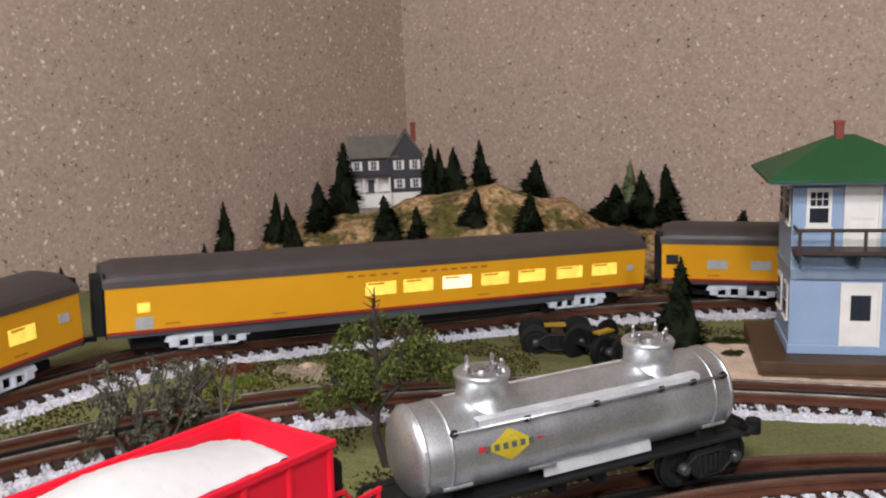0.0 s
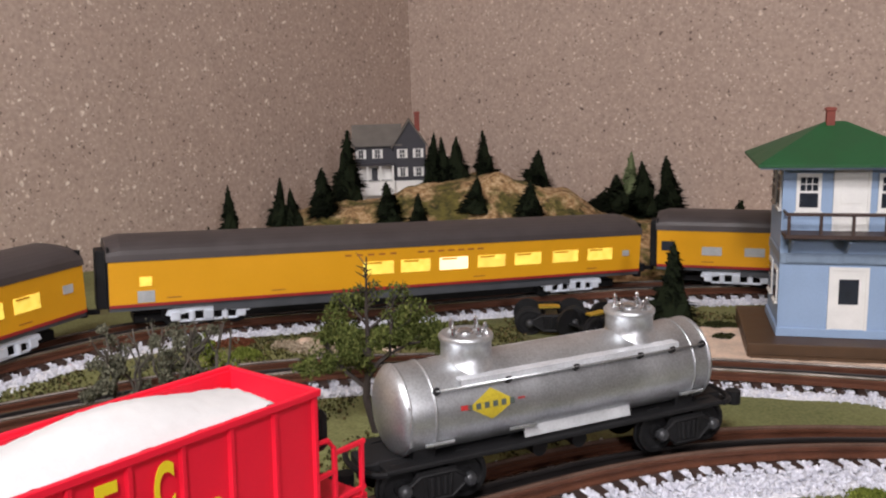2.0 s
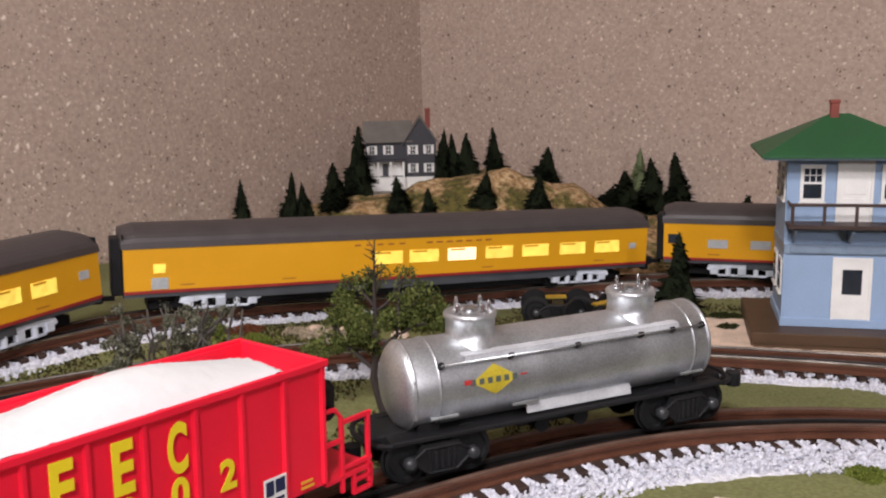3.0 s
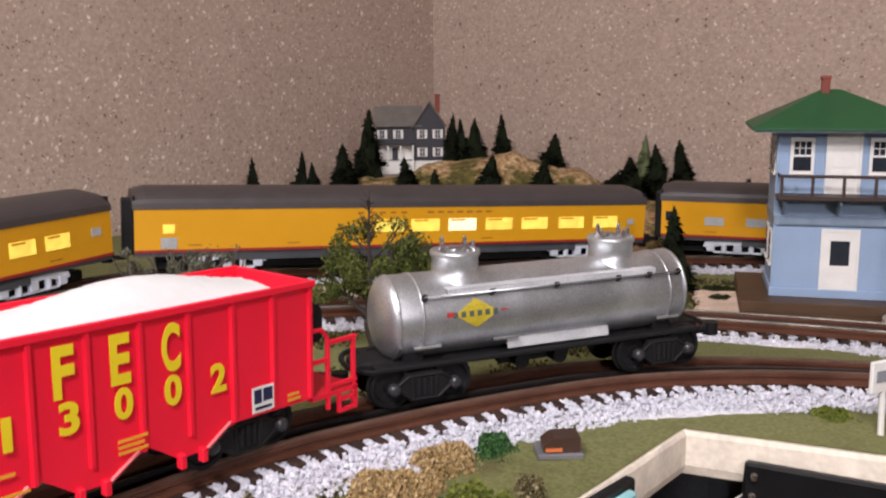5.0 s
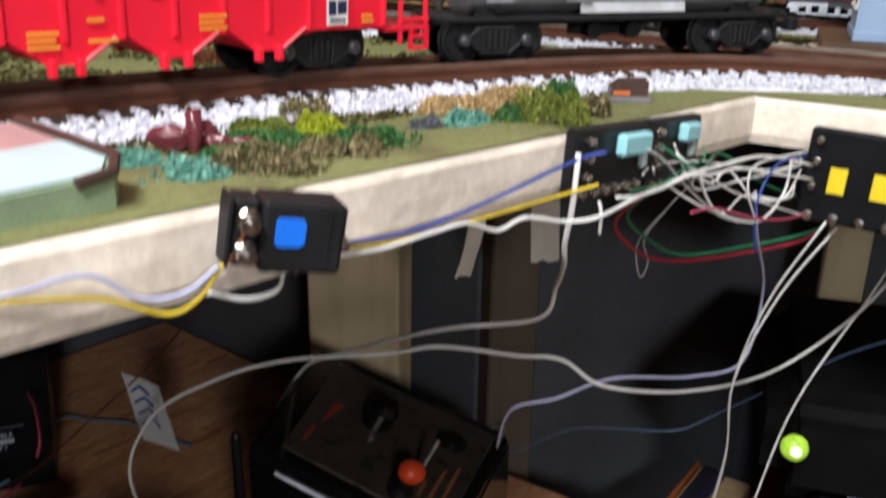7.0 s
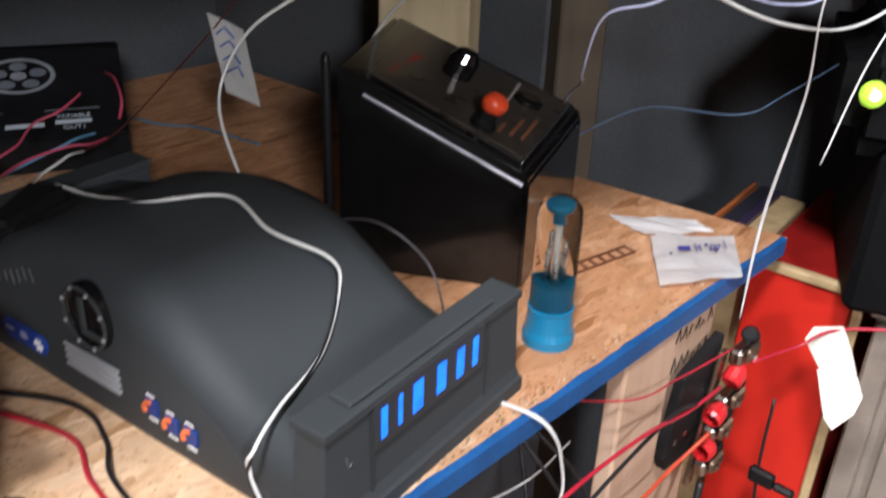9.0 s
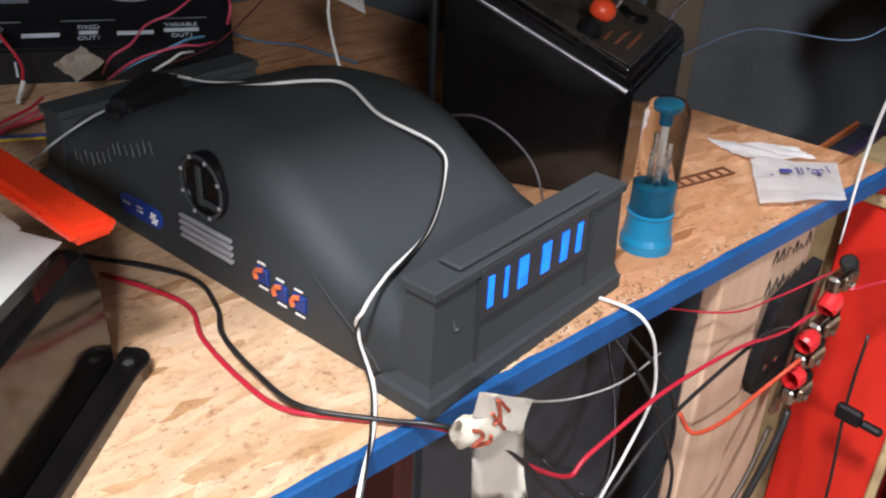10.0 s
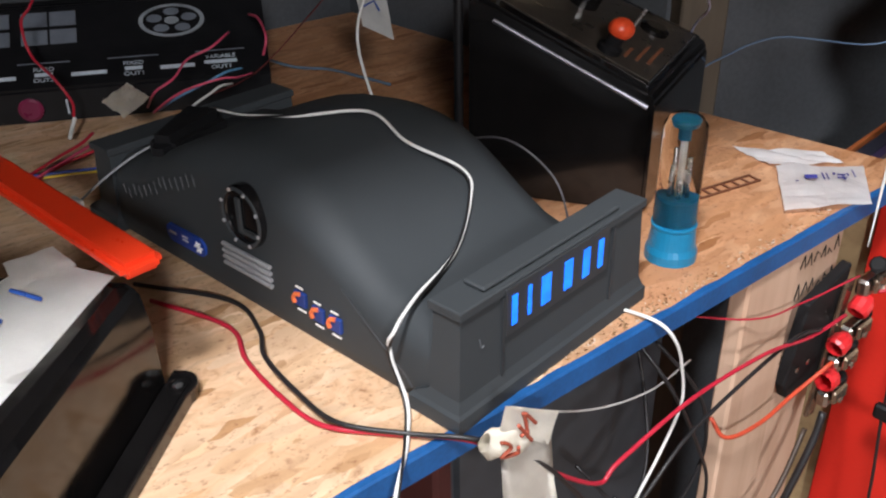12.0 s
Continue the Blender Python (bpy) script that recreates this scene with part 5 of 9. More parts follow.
def clapboard(x0, x1, y, z0, z1, n, turn=None):
    bm = bmesh.new()
    h = (z1 - z0) / n
    for k in range(n):
        z = z0 + k * h
        vs = [bm.verts.new(p) for p in ((x0, y, z), (x1, y, z), (x1, y - 0.0004, z), (x0, y - 0.0004, z), (x0, y - 0.0001, z + h), (x1, y - 0.0001, z + h))]
        bm.faces.new((vs[3], vs[2], vs[5], vs[4]))
        bm.faces.new((vs[0], vs[1], vs[2], vs[3]))
    if turn is not None:
        bmesh.ops.transform(bm, matrix=turn, verts=bm.verts)
    return bm


part("core_wall", B(0.0002, W - 0.0002, 0.0002, D - 0.0002, Z0 - 0.0014, Z1), TOWERBLUE, tower)
part("siding", clapboard(0, W, 0.0, Z0, 0.078, 17), TOWERBLUE, tower)
part("siding", clapboard(0, W, 0.0, 0.088, Z1, 20), TOWERBLUE, tower)
part("siding", clapboard(-D, 0, 0.0, Z0, Z1, 40, Matrix.Rotation(radians(-90), 4, "Z")), TOWERBLUE, tower)
part("base_board", B(-0.0022, W + 0.0022, -0.0024, D, Z0 - 0.0016, Z0 + 0.0062, 0.0006), TOWERBLUE, tower)
part("band", B(-0.0012, W + 0.0012, -0.0022, D + 0.001, 0.0785, 0.0875, 0.0006), TOWERTRIM, tower, "grey-blue moulded band")
for x0, x1 in ((0.004, 0.044), (0.048, 0.096)):
    part("band_panel", B(x0, x1, -0.0030, -0.0021, 0.0800, 0.0862, 0.0003), TOWERTRIM, tower)
for x in (-0.0012, W - 0.0016):
    part("corner_board", B(x, x + 0.0028, -0.0012, 0.0016, Z0 + 0.006, Z1), TOWERBLUE, tower)
# lower door
d = part("door", B(0.0408, 0.0675, -0.0016, -0.0004, 0.0185, 0.0735), WHITEPAINT, tower, "white door with a dark pane")
part("pane", B(0.0465, 0.0620, -0.0020, -0.0016, 0.0445, 0.0660), DIMWINDOW, d)
for x0, x1, z0, z1 in ((0.0385, 0.0407, 0.018, 0.0735), (0.0676, 0.0698, 0.018, 0.0735), (0.0385, 0.0698, 0.0736, 0.0762)):
    part("door_frame", B(x0, x1, -0.0022, -0.0004, z0, z1), WHITEPAINT, tower)
# upper door
d = part("door", B(0.0405, 0.0645, -0.0014, -0.0004, 0.107, 0.1570), WHITEPAINT, tower, "plain white balcony door")
for z0, z1 in ((0.110, 0.127), (0.130, 0.153)):
    part("door_panel", B(0.0440, 0.0610, -0.0018, -0.0014, z0, z1, 0.0002), WHITEPAINT, d)
for x0, x1, z0, z1 in ((0.0383, 0.0404, 0.107, 0.159), (0.0646, 0.0667, 0.107, 0.159), (0.0383, 0.0667, 0.1571, 0.1592)):
    part("door_frame", B(x0, x1, -0.0024, -0.0004, z0, z1), WHITEPAINT, tower)


def sash(x, z, w, h, m=None):
    f = part("window", B(x, x + w, -0.0018, -0.0004, z, z + h), WHITEPAINT, tower)
    a = w * 0.13
    pw = (w - 2 * a) / 3
    for i in range(3):
        for j in range(2):
            part("pane", B(x + a + i * pw + 0.0004, x + a + (i + 1) * pw - 0.0004, -0.0022, -0.0018, z + h * 0.54 + j * h * 0.19, z + h * 0.54 + (j + 1) * h * 0.19 - 0.0008), DIMWINDOW, f)
    part("pane", B(x + a, x + w - a, -0.0022, -0.0018, z + h * 0.10, z + h * 0.48), DIMWINDOW, f)
    part("window_sill", B(x - 0.001, x + w + 0.001, -0.0030, -0.0004, z - 0.0018, z - 0.0002), WHITEPAINT, tower)
    if m is not None:
        for o in [f] + [c for c in tower.children if c.name.startswith("window_sill")][-1:]:
            o.matrix_basis = m


for x in (0.0095, 0.0725):
    sash(x, 0.1235, 0.0195, 0.0315)
for y in (0.010, 0.046):
    sash(0, 0.1235, 0.020, 0.0315, Matrix.Translation((0, y + 0.020, 0)) @ Matrix.Rotation(radians(-90), 4, "Z"))
    sash(0, 0.0420, 0.020, 0.030, Matrix.Translation((0, y + 0.020, 0)) @ Matrix.Rotation(radians(-90), 4, "Z"))
# balcony
part("balcony_deck", B(-0.001, W + 0.004, -0.0240, -0.0005, 0.1035, 0.1070, 0.0005), BROWNRAIL, tower)
for x in (0.002, 0.0265, 0.051, 0.0755, W):
    part("balcony_post", B(x - 0.0012, x + 0.0012, -0.0240, -0.0216, 0.1072, 0.1225), BROWNRAIL, tower)
part("balcony_rail", B(-0.001, W + 0.004, -0.0246, -0.0212, 0.1226, 0.1252, 0.0005), BROWNRAIL, tower)
for x in (-0.0005, W + 0.0015):
    part("balcony_rail", B(x, x + 0.002, -0.0210, -0.0024, 0.1226, 0.1250, 0.0004), BROWNRAIL, tower)
for x in (0.006, 0.050, 0.094):
    bm = prism(bmesh.new(), [(-0.0025, 0.0885), (-0.0022, 0.1018), (-0.020, 0.1018), (-0.020, 0.1000)], x - 0.001, x + 0.001, Matrix(((0, 0, 1, 0), (1, 0, 0, 0), (0, 1, 0, 0), (0, 0, 0, 1))))
    part("balcony_bracket", bm, TOWERTRIM, tower)
# hipped roof
bm = bmesh.new()
ov = 0.0235
low = [bm.verts.new(p) for p in ((-ov, -ov, Z1 + 0.0005), (W + ov, -ov, Z1 + 0.0005), (W + ov, D + ov, Z1 + 0.0005), (-ov, D + ov, Z1 + 0.0005))]
low2 = [bm.verts.new((v.co.x, v.co.y, Z1 + 0.0028)) for v in low]
ridge = [bm.verts.new((0.036, D / 2, Z1 + 0.0335)), bm.verts.new((0.052, D / 2, Z1 + 0.0335))]
bm.faces.new(low[::-1])
for i in range(4):
    bm.faces.new((low[i], low[(i + 1) % 4], low2[(i + 1) % 4], low2[i]))
bm.faces.new((low2[0], low2[1], ridge[1], ridge[0]))
bm.faces.new((low2[1], low2[2], ridge[1]))
bm.faces.new((low2[2], low2[3], ridge[0], ridge[1]))
bm.faces.new((low2[3], low2[0], ridge[0]))
part("roof", bm, GREENROOF, tower, "green hipped roof")
part("soffit", B(-ov + 0.002, W + ov - 0.002, -ov + 0.002, D + ov - 0.002, Z1 - 0.0012, Z1 + 0.0003), TOWERTRIM, tower)
bm = B(0.0355, 0.0425, 0.0325, 0.0395, Z1 + 0.024, Z1 + 0.0455, 0.0005)
box(bm, 0.0347, 0.0433, 0.0317, 0.0403, Z1 + 0.0425, Z1 + 0.0452, 0.0004)
part("chimney", bm, BRICKRED, tower)

# lattice lamp mast on a round concrete base in front of the tower
mast = thing("light_mast", "brown lattice light mast on a round concrete base", "light mast", TOW @ Matrix.Translation((0.118, -0.046, 0.0)))
part("base", lathe(bmesh.new(), [(0.034, 0.0), (0.034, 0.010), (0.029, 0.0125), (0.0, 0.0125)], 28), CONCRETE, mast, smooth=False)
for x in (-0.007, 0.007):
    for y in (-0.007, 0.007):
        part("leg", cyl(bmesh.new(), (x * 1.3, y * 1.3, 0.0125), (x * 0.5, y * 0.5, 0.150), 0.0013, n=6), BROWNRAIL, mast)
        part("foot", cyl(bmesh.new(), (x * 1.3, y * 1.3, 0.0124), (x * 1.3, y * 1.3, 0.0185), 0.0026, n=9), STEEL, mast)
for k in range(8):
    z = 0.024 + k * 0.0165
    r = 0.007 * (1.3 - 0.8 * (z - 0.0125) / 0.1375)
    bm = bmesh.new()
    for p, q in (((-r, -r), (r, -r)), ((r, -r), (r, r)), ((r, r), (-r, r)), ((-r, r), (-r, -r))):
        cyl(bm, (*p, z), (*q, z + 0.006 * (-1) ** k), 0.0007, n=5)
    part("brace", bm, BROWNRAIL, mast)

# sand round the tower
bm = bmesh.new()
rng = random.Random(4)
rows = []
for i in range(61):
    u = -0.075 + 0.225 * i / 60
    rows.append([])
    for j in range(25):
        v = -0.062 + 0.137 * j / 24
        edge = min(smooth(-0.075, -0.05, u), 1 - smooth(0.12, 0.15, u), smooth(-0.062, -0.045, v), 1 - smooth(0.055, 0.075, v)) + 0.35 * noise.noise((u * 60, v * 60, 0))
        p = TOW @ Vector((u, v, 0))
        clear_b = smooth(B_R + 0.030, B_R + 0.042, math.hypot(p.x - B_C[0], p.y - B_C[1]))
        rows[-1].append(bm.verts.new((p.x, p.y, level(p.y) - 0.002 + (0.0050 + 0.0015 * noise.noise((u * 90, v * 90, 2))) * max(0.0, min(1.0, edge * 1.4)) * clear_b)))
for a, b in zip(rows, rows[1:]):
    for j in range(24):
        bm.faces.new((a[j], b[j], b[j + 1], a[j + 1]))
setting("ground_sand", bm, SANDM, "pinkish sand round the switch tower", "sand", smooth=True)


# ---- broadleaf tree, shrubs and lichen ----
def twig(bm, rng, p, d, length, r, depth, tips):
    q = p + d * length
    mid = (p + q) / 2 + Vector((rng.uniform(-1, 1), rng.uniform(-1, 1), rng.uniform(-0.4, 0.6))) * length * 0.10
    tube(bm, [p, mid, q], r, 5)
    if depth == 0:
        tips.append(q)
        return
    for _ in range(rng.choice((2, 3))):
        nd = (d + Vector((rng.uniform(-1, 1), rng.uniform(-1, 1), rng.uniform(-0.25, 0.75))) * 0.72).normalized()
        twig(bm, rng, q, nd, length * rng.uniform(0.6, 0.85), r * 0.62, depth - 1, tips)
    tips.append(q)


GREYTWIG = plain("grey_brown_twig", (0.085, 0.075, 0.062), 0.85, var=0.3)


def broadleaf(name, label, m, seed, height, stems, leaf, crowns, twigs=0.0):
    rng = random.Random(seed)
    t = thing(name, label, "tree" if height > 0.09 else "shrub", m)
    bm = bmesh.new()
    tips = []
    for (x, y), lean in stems:
        twig(bm, rng, Vector((x, y, -0.004)), Vector((lean[0], lean[1], 1)).normalized(), height * 0.34, twigs or height * 0.026, 2 if twigs else 3, tips)
    part("trunk", bm, GREYTWIG if twigs else BARK, t)
    bm = bmesh.new()
    for c, r, n, s in crowns:
        flakes(bm, c, r, n, s, rng)
    for q in tips:
        if q.z > height * 0.18 and rng.random() < 0.8:
            flakes(bm, q, (height * 0.06, height * 0.06, height * 0.05), 10 if twigs else 60, 0.0010, rng)
    part("foliage" if crowns else "twig_foliage", bm, leaf, t)
    return t


rng = random.Random(21)
tree = thing("broadleaf_tree", "dark-trunked model tree with patchy olive green foliage behind the tank car", "tree", Matrix.Translation((0.672, -0.945, level(-0.95))) @ Matrix.Rotation(radians(36), 4, "Z"))
stem = [Vector(p) for p in ((-0.008, 0, -0.006), (-0.015, 0.001, 0.022), (-0.012, 0, 0.050), (-0.0125, 0, 0.078), (-0.011, 0, 0.112))]
wood, tips = bmesh.new(), []
for k, (p, q) in enumerate(zip(stem, stem[1:])):
    cyl(wood, p, q, (0.0030, 0.0025, 0.0018, 0.0011)[k], (0.0025, 0.0018, 0.0011, 0.0004)[k], 7)
for k in range(5):
    cyl(wood, stem[0] + Vector((0, 0, 0.004)), stem[0] + Vector((0.007 * math.cos(k * 1.26), 0.007 * math.sin(k * 1.26), 0.001)), 0.0016, 0.0006, 5)
for at, d, length, r in ((0.028, (-0.9, 0.2, 0.75), 0.020, 0.0016), (0.036, (0.8, 0.3, 0.8), 0.020, 0.0016), (0.050, (-0.7, 0.4, 0.6), 0.015, 0.0012), (0.055, (0.9, 0.2, 0.5), 0.020, 0.0012), (0.066, (0.7, 0.3, 0.5), 0.015, 0.0010), (0.070, (-0.6, 0.3, 0.7), 0.010, 0.0009)):
    twig(wood, rng, Vector((-0.013, 0, at)), Vector(d).normalized(), length, r, 2, tips)
for k in range(26):
    z = rng.uniform(0.076, 0.108)
    a = rng.uniform(0, 6.28)
    p = Vector((-0.0118, 0, z))
    cyl(wood, p, p + Vector((math.cos(a), math.sin(a), rng.uniform(0.3, 1.2))) * rng.uniform(0.004, 0.010), 0.0005, 0.0002, 4)
part("trunk", wood, BARK, tree)
leaves = bmesh.new()
for c, r, n in (((-0.030, 0.003, 0.060), (0.014, 0.014, 0.017), 4200), ((0.006, 0.006, 0.066), (0.017, 0.014, 0.014), 4200), ((0.026, 0.003, 0.064), (0.018, 0.014, 0.013), 4000), ((-0.050, 0.006, 0.042), (0.011, 0.010, 0.005), 800), ((-0.014, 0.008, 0.085), (0.010, 0.008, 0.009), 420), ((-0.020, 0.004, 0.046), (0.012, 0.010, 0.009), 1100), ((0.040, 0.008, 0.056), (0.009, 0.010, 0.006), 500)):
    for _ in range(9):
        o = Vector((rng.gauss(0, 0.45) * r[0], rng.gauss(0, 0.45) * r[1], rng.gauss(0, 0.45) * r[2]))
        flakes(leaves, Vector(c) + o, Vector(r) * rng.uniform(0.4, 0.62), n // 9, 0.0013, rng)
for q in tips:
    flakes(leaves, q, (0.005, 0.005, 0.004), 22, 0.0013, rng)
part("foliage", leaves, LEAFGREEN, tree)
shrub_m = Matrix.Translation((0.560, -1.030, level(-1.03))) @ Matrix.Rotation(radians(36), 4, "Z")
shrub = broadleaf("bare_shrub", "grey-green twiggy model shrub behind the red hopper car", shrub_m, 5, 0.098,
          (((-0.020, 0), (-0.25, 0)), ((-0.012, 0), (-0.10, 0.1)), ((-0.004, 0.01), (0.10, 0.1)), ((0.006, 0), (0.05, -0.1)), ((0.018, 0), (0.30, -0.1)), ((0.030, 0), (0.20, -0.1))), LEAFGREY,
          (), twigs=0.0016)
rng = random.Random(6)
leaves = bmesh.new()
for c, r, n in (((-0.028, 0, 0.050), (0.013, 0.012, 0.020), 15), ((-0.034, 0, 0.032), (0.014, 0.012, 0.010), 10), ((0.008, 0, 0.060), (0.014, 0.012, 0.014), 15), ((0.018, 0, 0.044), (0.014, 0.012, 0.012), 12), ((-0.008, 0, 0.036), (0.016, 0.012, 0.012), 10)):
    for _ in range(n):
        o = Vector((rng.gauss(0, 0.6) * r[0], rng.gauss(0, 0.6) * r[1], rng.gauss(0, 0.6) * r[2]))
        k = rng.uniform(0.0028, 0.0058)
        flakes(leaves, Vector(c) + o, (k, k, k * 0.8), int(k * 26000), 0.0013, rng)
part("foliage", leaves, LEAFGREY, shrub)
broadleaf("bare_shrub", "small grey-green twiggy model shrub beside the track", Matrix.Translation((0.505, -0.945, level(-0.94))) @ Matrix.Rotation(radians(36), 4, "Z"), 8, 0.045,
          (((0, 0), (0.2, 0)), ((0.01, 0), (-0.3, 0))), LEAFMOSS, (((0.002, 0, 0.014), (0.018, 0.014, 0.012), 380, 0.0016),))


def clump(name, label, x, y, r, h, leaf, seed):
    """A mat of lichen or ground foam: a low ragged mound covered with tiny crumbs."""
    rng = random.Random(seed)
    turn = Matrix.Rotation(radians(40.5), 3, "Z")
    z = level(y, x) + lip(x, y)
    bm = bmesh.new()
    lobes = [(rng.uniform(-0.55, 0.55), rng.uniform(-0.5, 0.5), rng.uniform(0.35, 0.62), rng.uniform(0.5, 1.0)) for _ in range(7)]

    def height(u, v):
        return max((q * (1 - ((u - a) ** 2 + (v - b) ** 2) / (w * w)) for a, b, w, q in lobes))

    n = int(700 + 34e5 * r[0] * r[1])
    made = 0
    while made < n:
        u, v = rng.uniform(-1.15, 1.15), rng.uniform(-1.15, 1.15)
        t = height(u, v) + 0.35 * noise.noise((u * 3, v * 3, seed))
        if t < 0.0 and rng.random() > 0.06:
            continue
        p = turn @ Vector((u * r[0], v * r[1], 0))
        c = Vector((x + p.x, y + p.y, z + 0.72 * h * max(0.0, t) ** 0.6 * rng.uniform(0.25, 1.05) + 0.0006))
        s = rng.uniform(0.0005, 0.0013)
        q = Euler((rng.uniform(0, 6.3), rng.uniform(0, 6.3), rng.uniform(0, 6.3))).to_matrix()
        vs = [bm.verts.new(c + q @ Vector(k)) for k in ((-s, 0, 0), (0, -s * 0.7, s * 0.4), (s, 0, 0), (0, s * 0.7, s * 0.4))]
        bm.faces.new((vs[0], vs[1], vs[2]))
        bm.faces.new((vs[0], vs[2], vs[3]))
        made += 1
    me = bpy.data.meshes.new(name)
    bm.to_mesh(me)
    bm.free()
    me.materials.append(leaf)
    return tagged(new(name, me), label, "lichen")


GREYLICHEN = island("grey_lichen", [(0.0, (0.07, 0.08, 0.09)), (1.0, (0.16, 0.17, 0.18))])
CL = ((0.803, -1.261, 0.0100, 0.0120, 0.006, LEAFTEAL, "teal"), (0.845, -1.264, 0.0125, 0.0155, 0.006, LEAFTEAL, "teal"), (0.788, -1.196, 0.0120, 0.0144, 0.010, LEAFMOSS, "moss green"), (0.809, -1.185, 0.0098, 0.0117, 0.013, LEAFLIME, "lime yellow"),
      (0.817, -1.214, 0.0227, 0.0206, 0.006, LEAFDARK, "deep green"), (0.847, -1.194, 0.0152, 0.0180, 0.008, LEAFDARK, "deep green"), (0.773, -1.162, 0.0113, 0.0136, 0.012, LEAFKHAKI, "khaki"), (0.856, -1.247, 0.0170, 0.0110, 0.012, LEAFKHAKI, "khaki"),
      (0.851, -1.213, 0.0165, 0.0110, 0.009, LEAFKHAKI, "khaki"), (0.809, -1.100, 0.0250, 0.0260, 0.009, LEAFTAN, "tan"), (0.806, -1.066, 0.0190, 0.0200, 0.012, LEAFTAN, "tan"), (0.837, -1.132, 0.0099, 0.0119, 0.008, LEAFTEAL, "teal"),
      (0.827, -1.145, 0.0063, 0.0076, 0.006, GREYLICHEN, "grey"), (0.845, -1.115, 0.0077, 0.0092, 0.010, LEAFDARK, "deep green"), (0.862, -1.108, 0.0165, 0.0175, 0.020, LEAFMOSS, "moss green"), (0.819, -1.036, 0.0100, 0.0120, 0.014, LEAFDARK, "deep green"),
      (0.863, -1.076, 0.0072, 0.0086, 0.013, LEAFKHAKI, "khaki"),
      (0.480, -0.832, 0.028, 0.016, 0.010, LEAFSAND, "sandy tan"), (0.425, -0.866, 0.024, 0.014, 0.006, LEAFBRICK, "rust brown"), (0.503, -0.838, 0.022, 0.014, 0.009, LEAFSAND, "sandy tan"), (0.471, -0.882, 0.016, 0.012, 0.012, LEAFMOSS, "moss green"), (0.520, -0.905, 0.014, 0.012, 0.012, LEAFMOSS, "moss green"),
      (0.737, -0.527, 0.014, 0.008, 0.006, LEAFOLIVE, "dark olive"), (0.756, -0.569, 0.013, 0.009, 0.008, LEAFOLIVE, "dark olive"), (0.802, -0.603, 0.014, 0.010, 0.008, LEAFOLIVE, "dark olive"), (0.824, -0.599, 0.015, 0.009, 0.007, LEAFOLIVE, "dark olive"), (0.846, -0.588, 0.006, 0.004, 0.003, LEAFOLIVE, "dark olive"), (0.935, -0.878, 0.010, 0.010, 0.006, LEAFMOSS, "moss green"),
      (0.600, -1.100, 0.020, 0.016, 0.008, LEAFBRICK, "rust brown"), (0.690, -0.690, 0.018, 0.010, 0.006, LEAFMOSS, "moss green"))
for k, (x, y, a, b, h, leaf, word) in enumerate(CL):
    clump("lichen_clump", word + " lichen clump on the green scenery", x, y, (a, b), h, leaf, 40 + k)
# dark crumbs of ground foam strewn between and behind the tracks
rng = np.random.default_rng(17)
lines = [np.array([[p.x, p.y] for p in line[::6]]) for line in TRACKS.values()]
vs, fs, total = [], [], 0
while total < 16000:
    x, y = rng.uniform(0.05, 1.0), rng.uniform(-1.35, -0.25)
    if min(np.hypot(q[:, 0] - x, q[:, 1] - y).min() for q in lines) < 0.043 or x > 0.80 or noise.noise((x * 16, y * 16, 4.0)) < -0.12 + 0.25 * rng.random():
        continue
    if math.hypot(x - C_C[0], y - C_C[1]) > 0.82:
        continue
    r = rng.uniform(0.0006, 0.0019)
    q, _ = np.linalg.qr(rng.normal(size=(3, 3)))
    shape = np.array([[1, 0, 0], [-0.6, 0.8, 0], [-0.6, -0.8, 0], [0, 0, 1.0]]) @ q * r
    vs.append(shape + [x, y, level(y, x) + 0.0012])
    fs.append(np.array([[0, 1, 2], [0, 1, 3], [1, 2, 3], [2, 0, 3]]) + 4 * total)
    total += 1
me = bpy.data.meshes.new("ground_foam")
me.from_pydata(np.concatenate(vs).tolist(), [], np.concatenate(fs).tolist())
me.materials.append(island("dark_ground_foam", [(0.0, (0.02, 0.018, 0.008)), (0.45, (0.055, 0.048, 0.018)), (0.8, (0.10, 0.11, 0.03)), (1.0, (0.22, 0.15, 0.08))]))
tagged(new("ground_foam", me), "dark brown and olive foam crumbs strewn between the tracks", "ground cover", kind="stuff")
# loose rocks
rng = random.Random(9)
for k, (x, y, r) in enumerate(((0.5, -0.80, 0.010), (0.515, -0.812, 0.008), (0.48, -0.826, 0.009), (0.545, -0.786, 0.008))):
    bm = bmesh.new()
    bmesh.ops.create_icosphere(bm, subdivisions=2, radius=r)
    for v in bm.verts:
        v.co *= 1 + 0.35 * noise.noise(v.co * 90 + Vector((k, 0, 0)))
        v.co.z *= 0.55
    o = part("rock", bm, SANDM)
    o.matrix_basis = pose(x, y, level(y) + 0.003)
    tagged(o, "pale tan rock beside the track", "rock", "rocks beside the track")

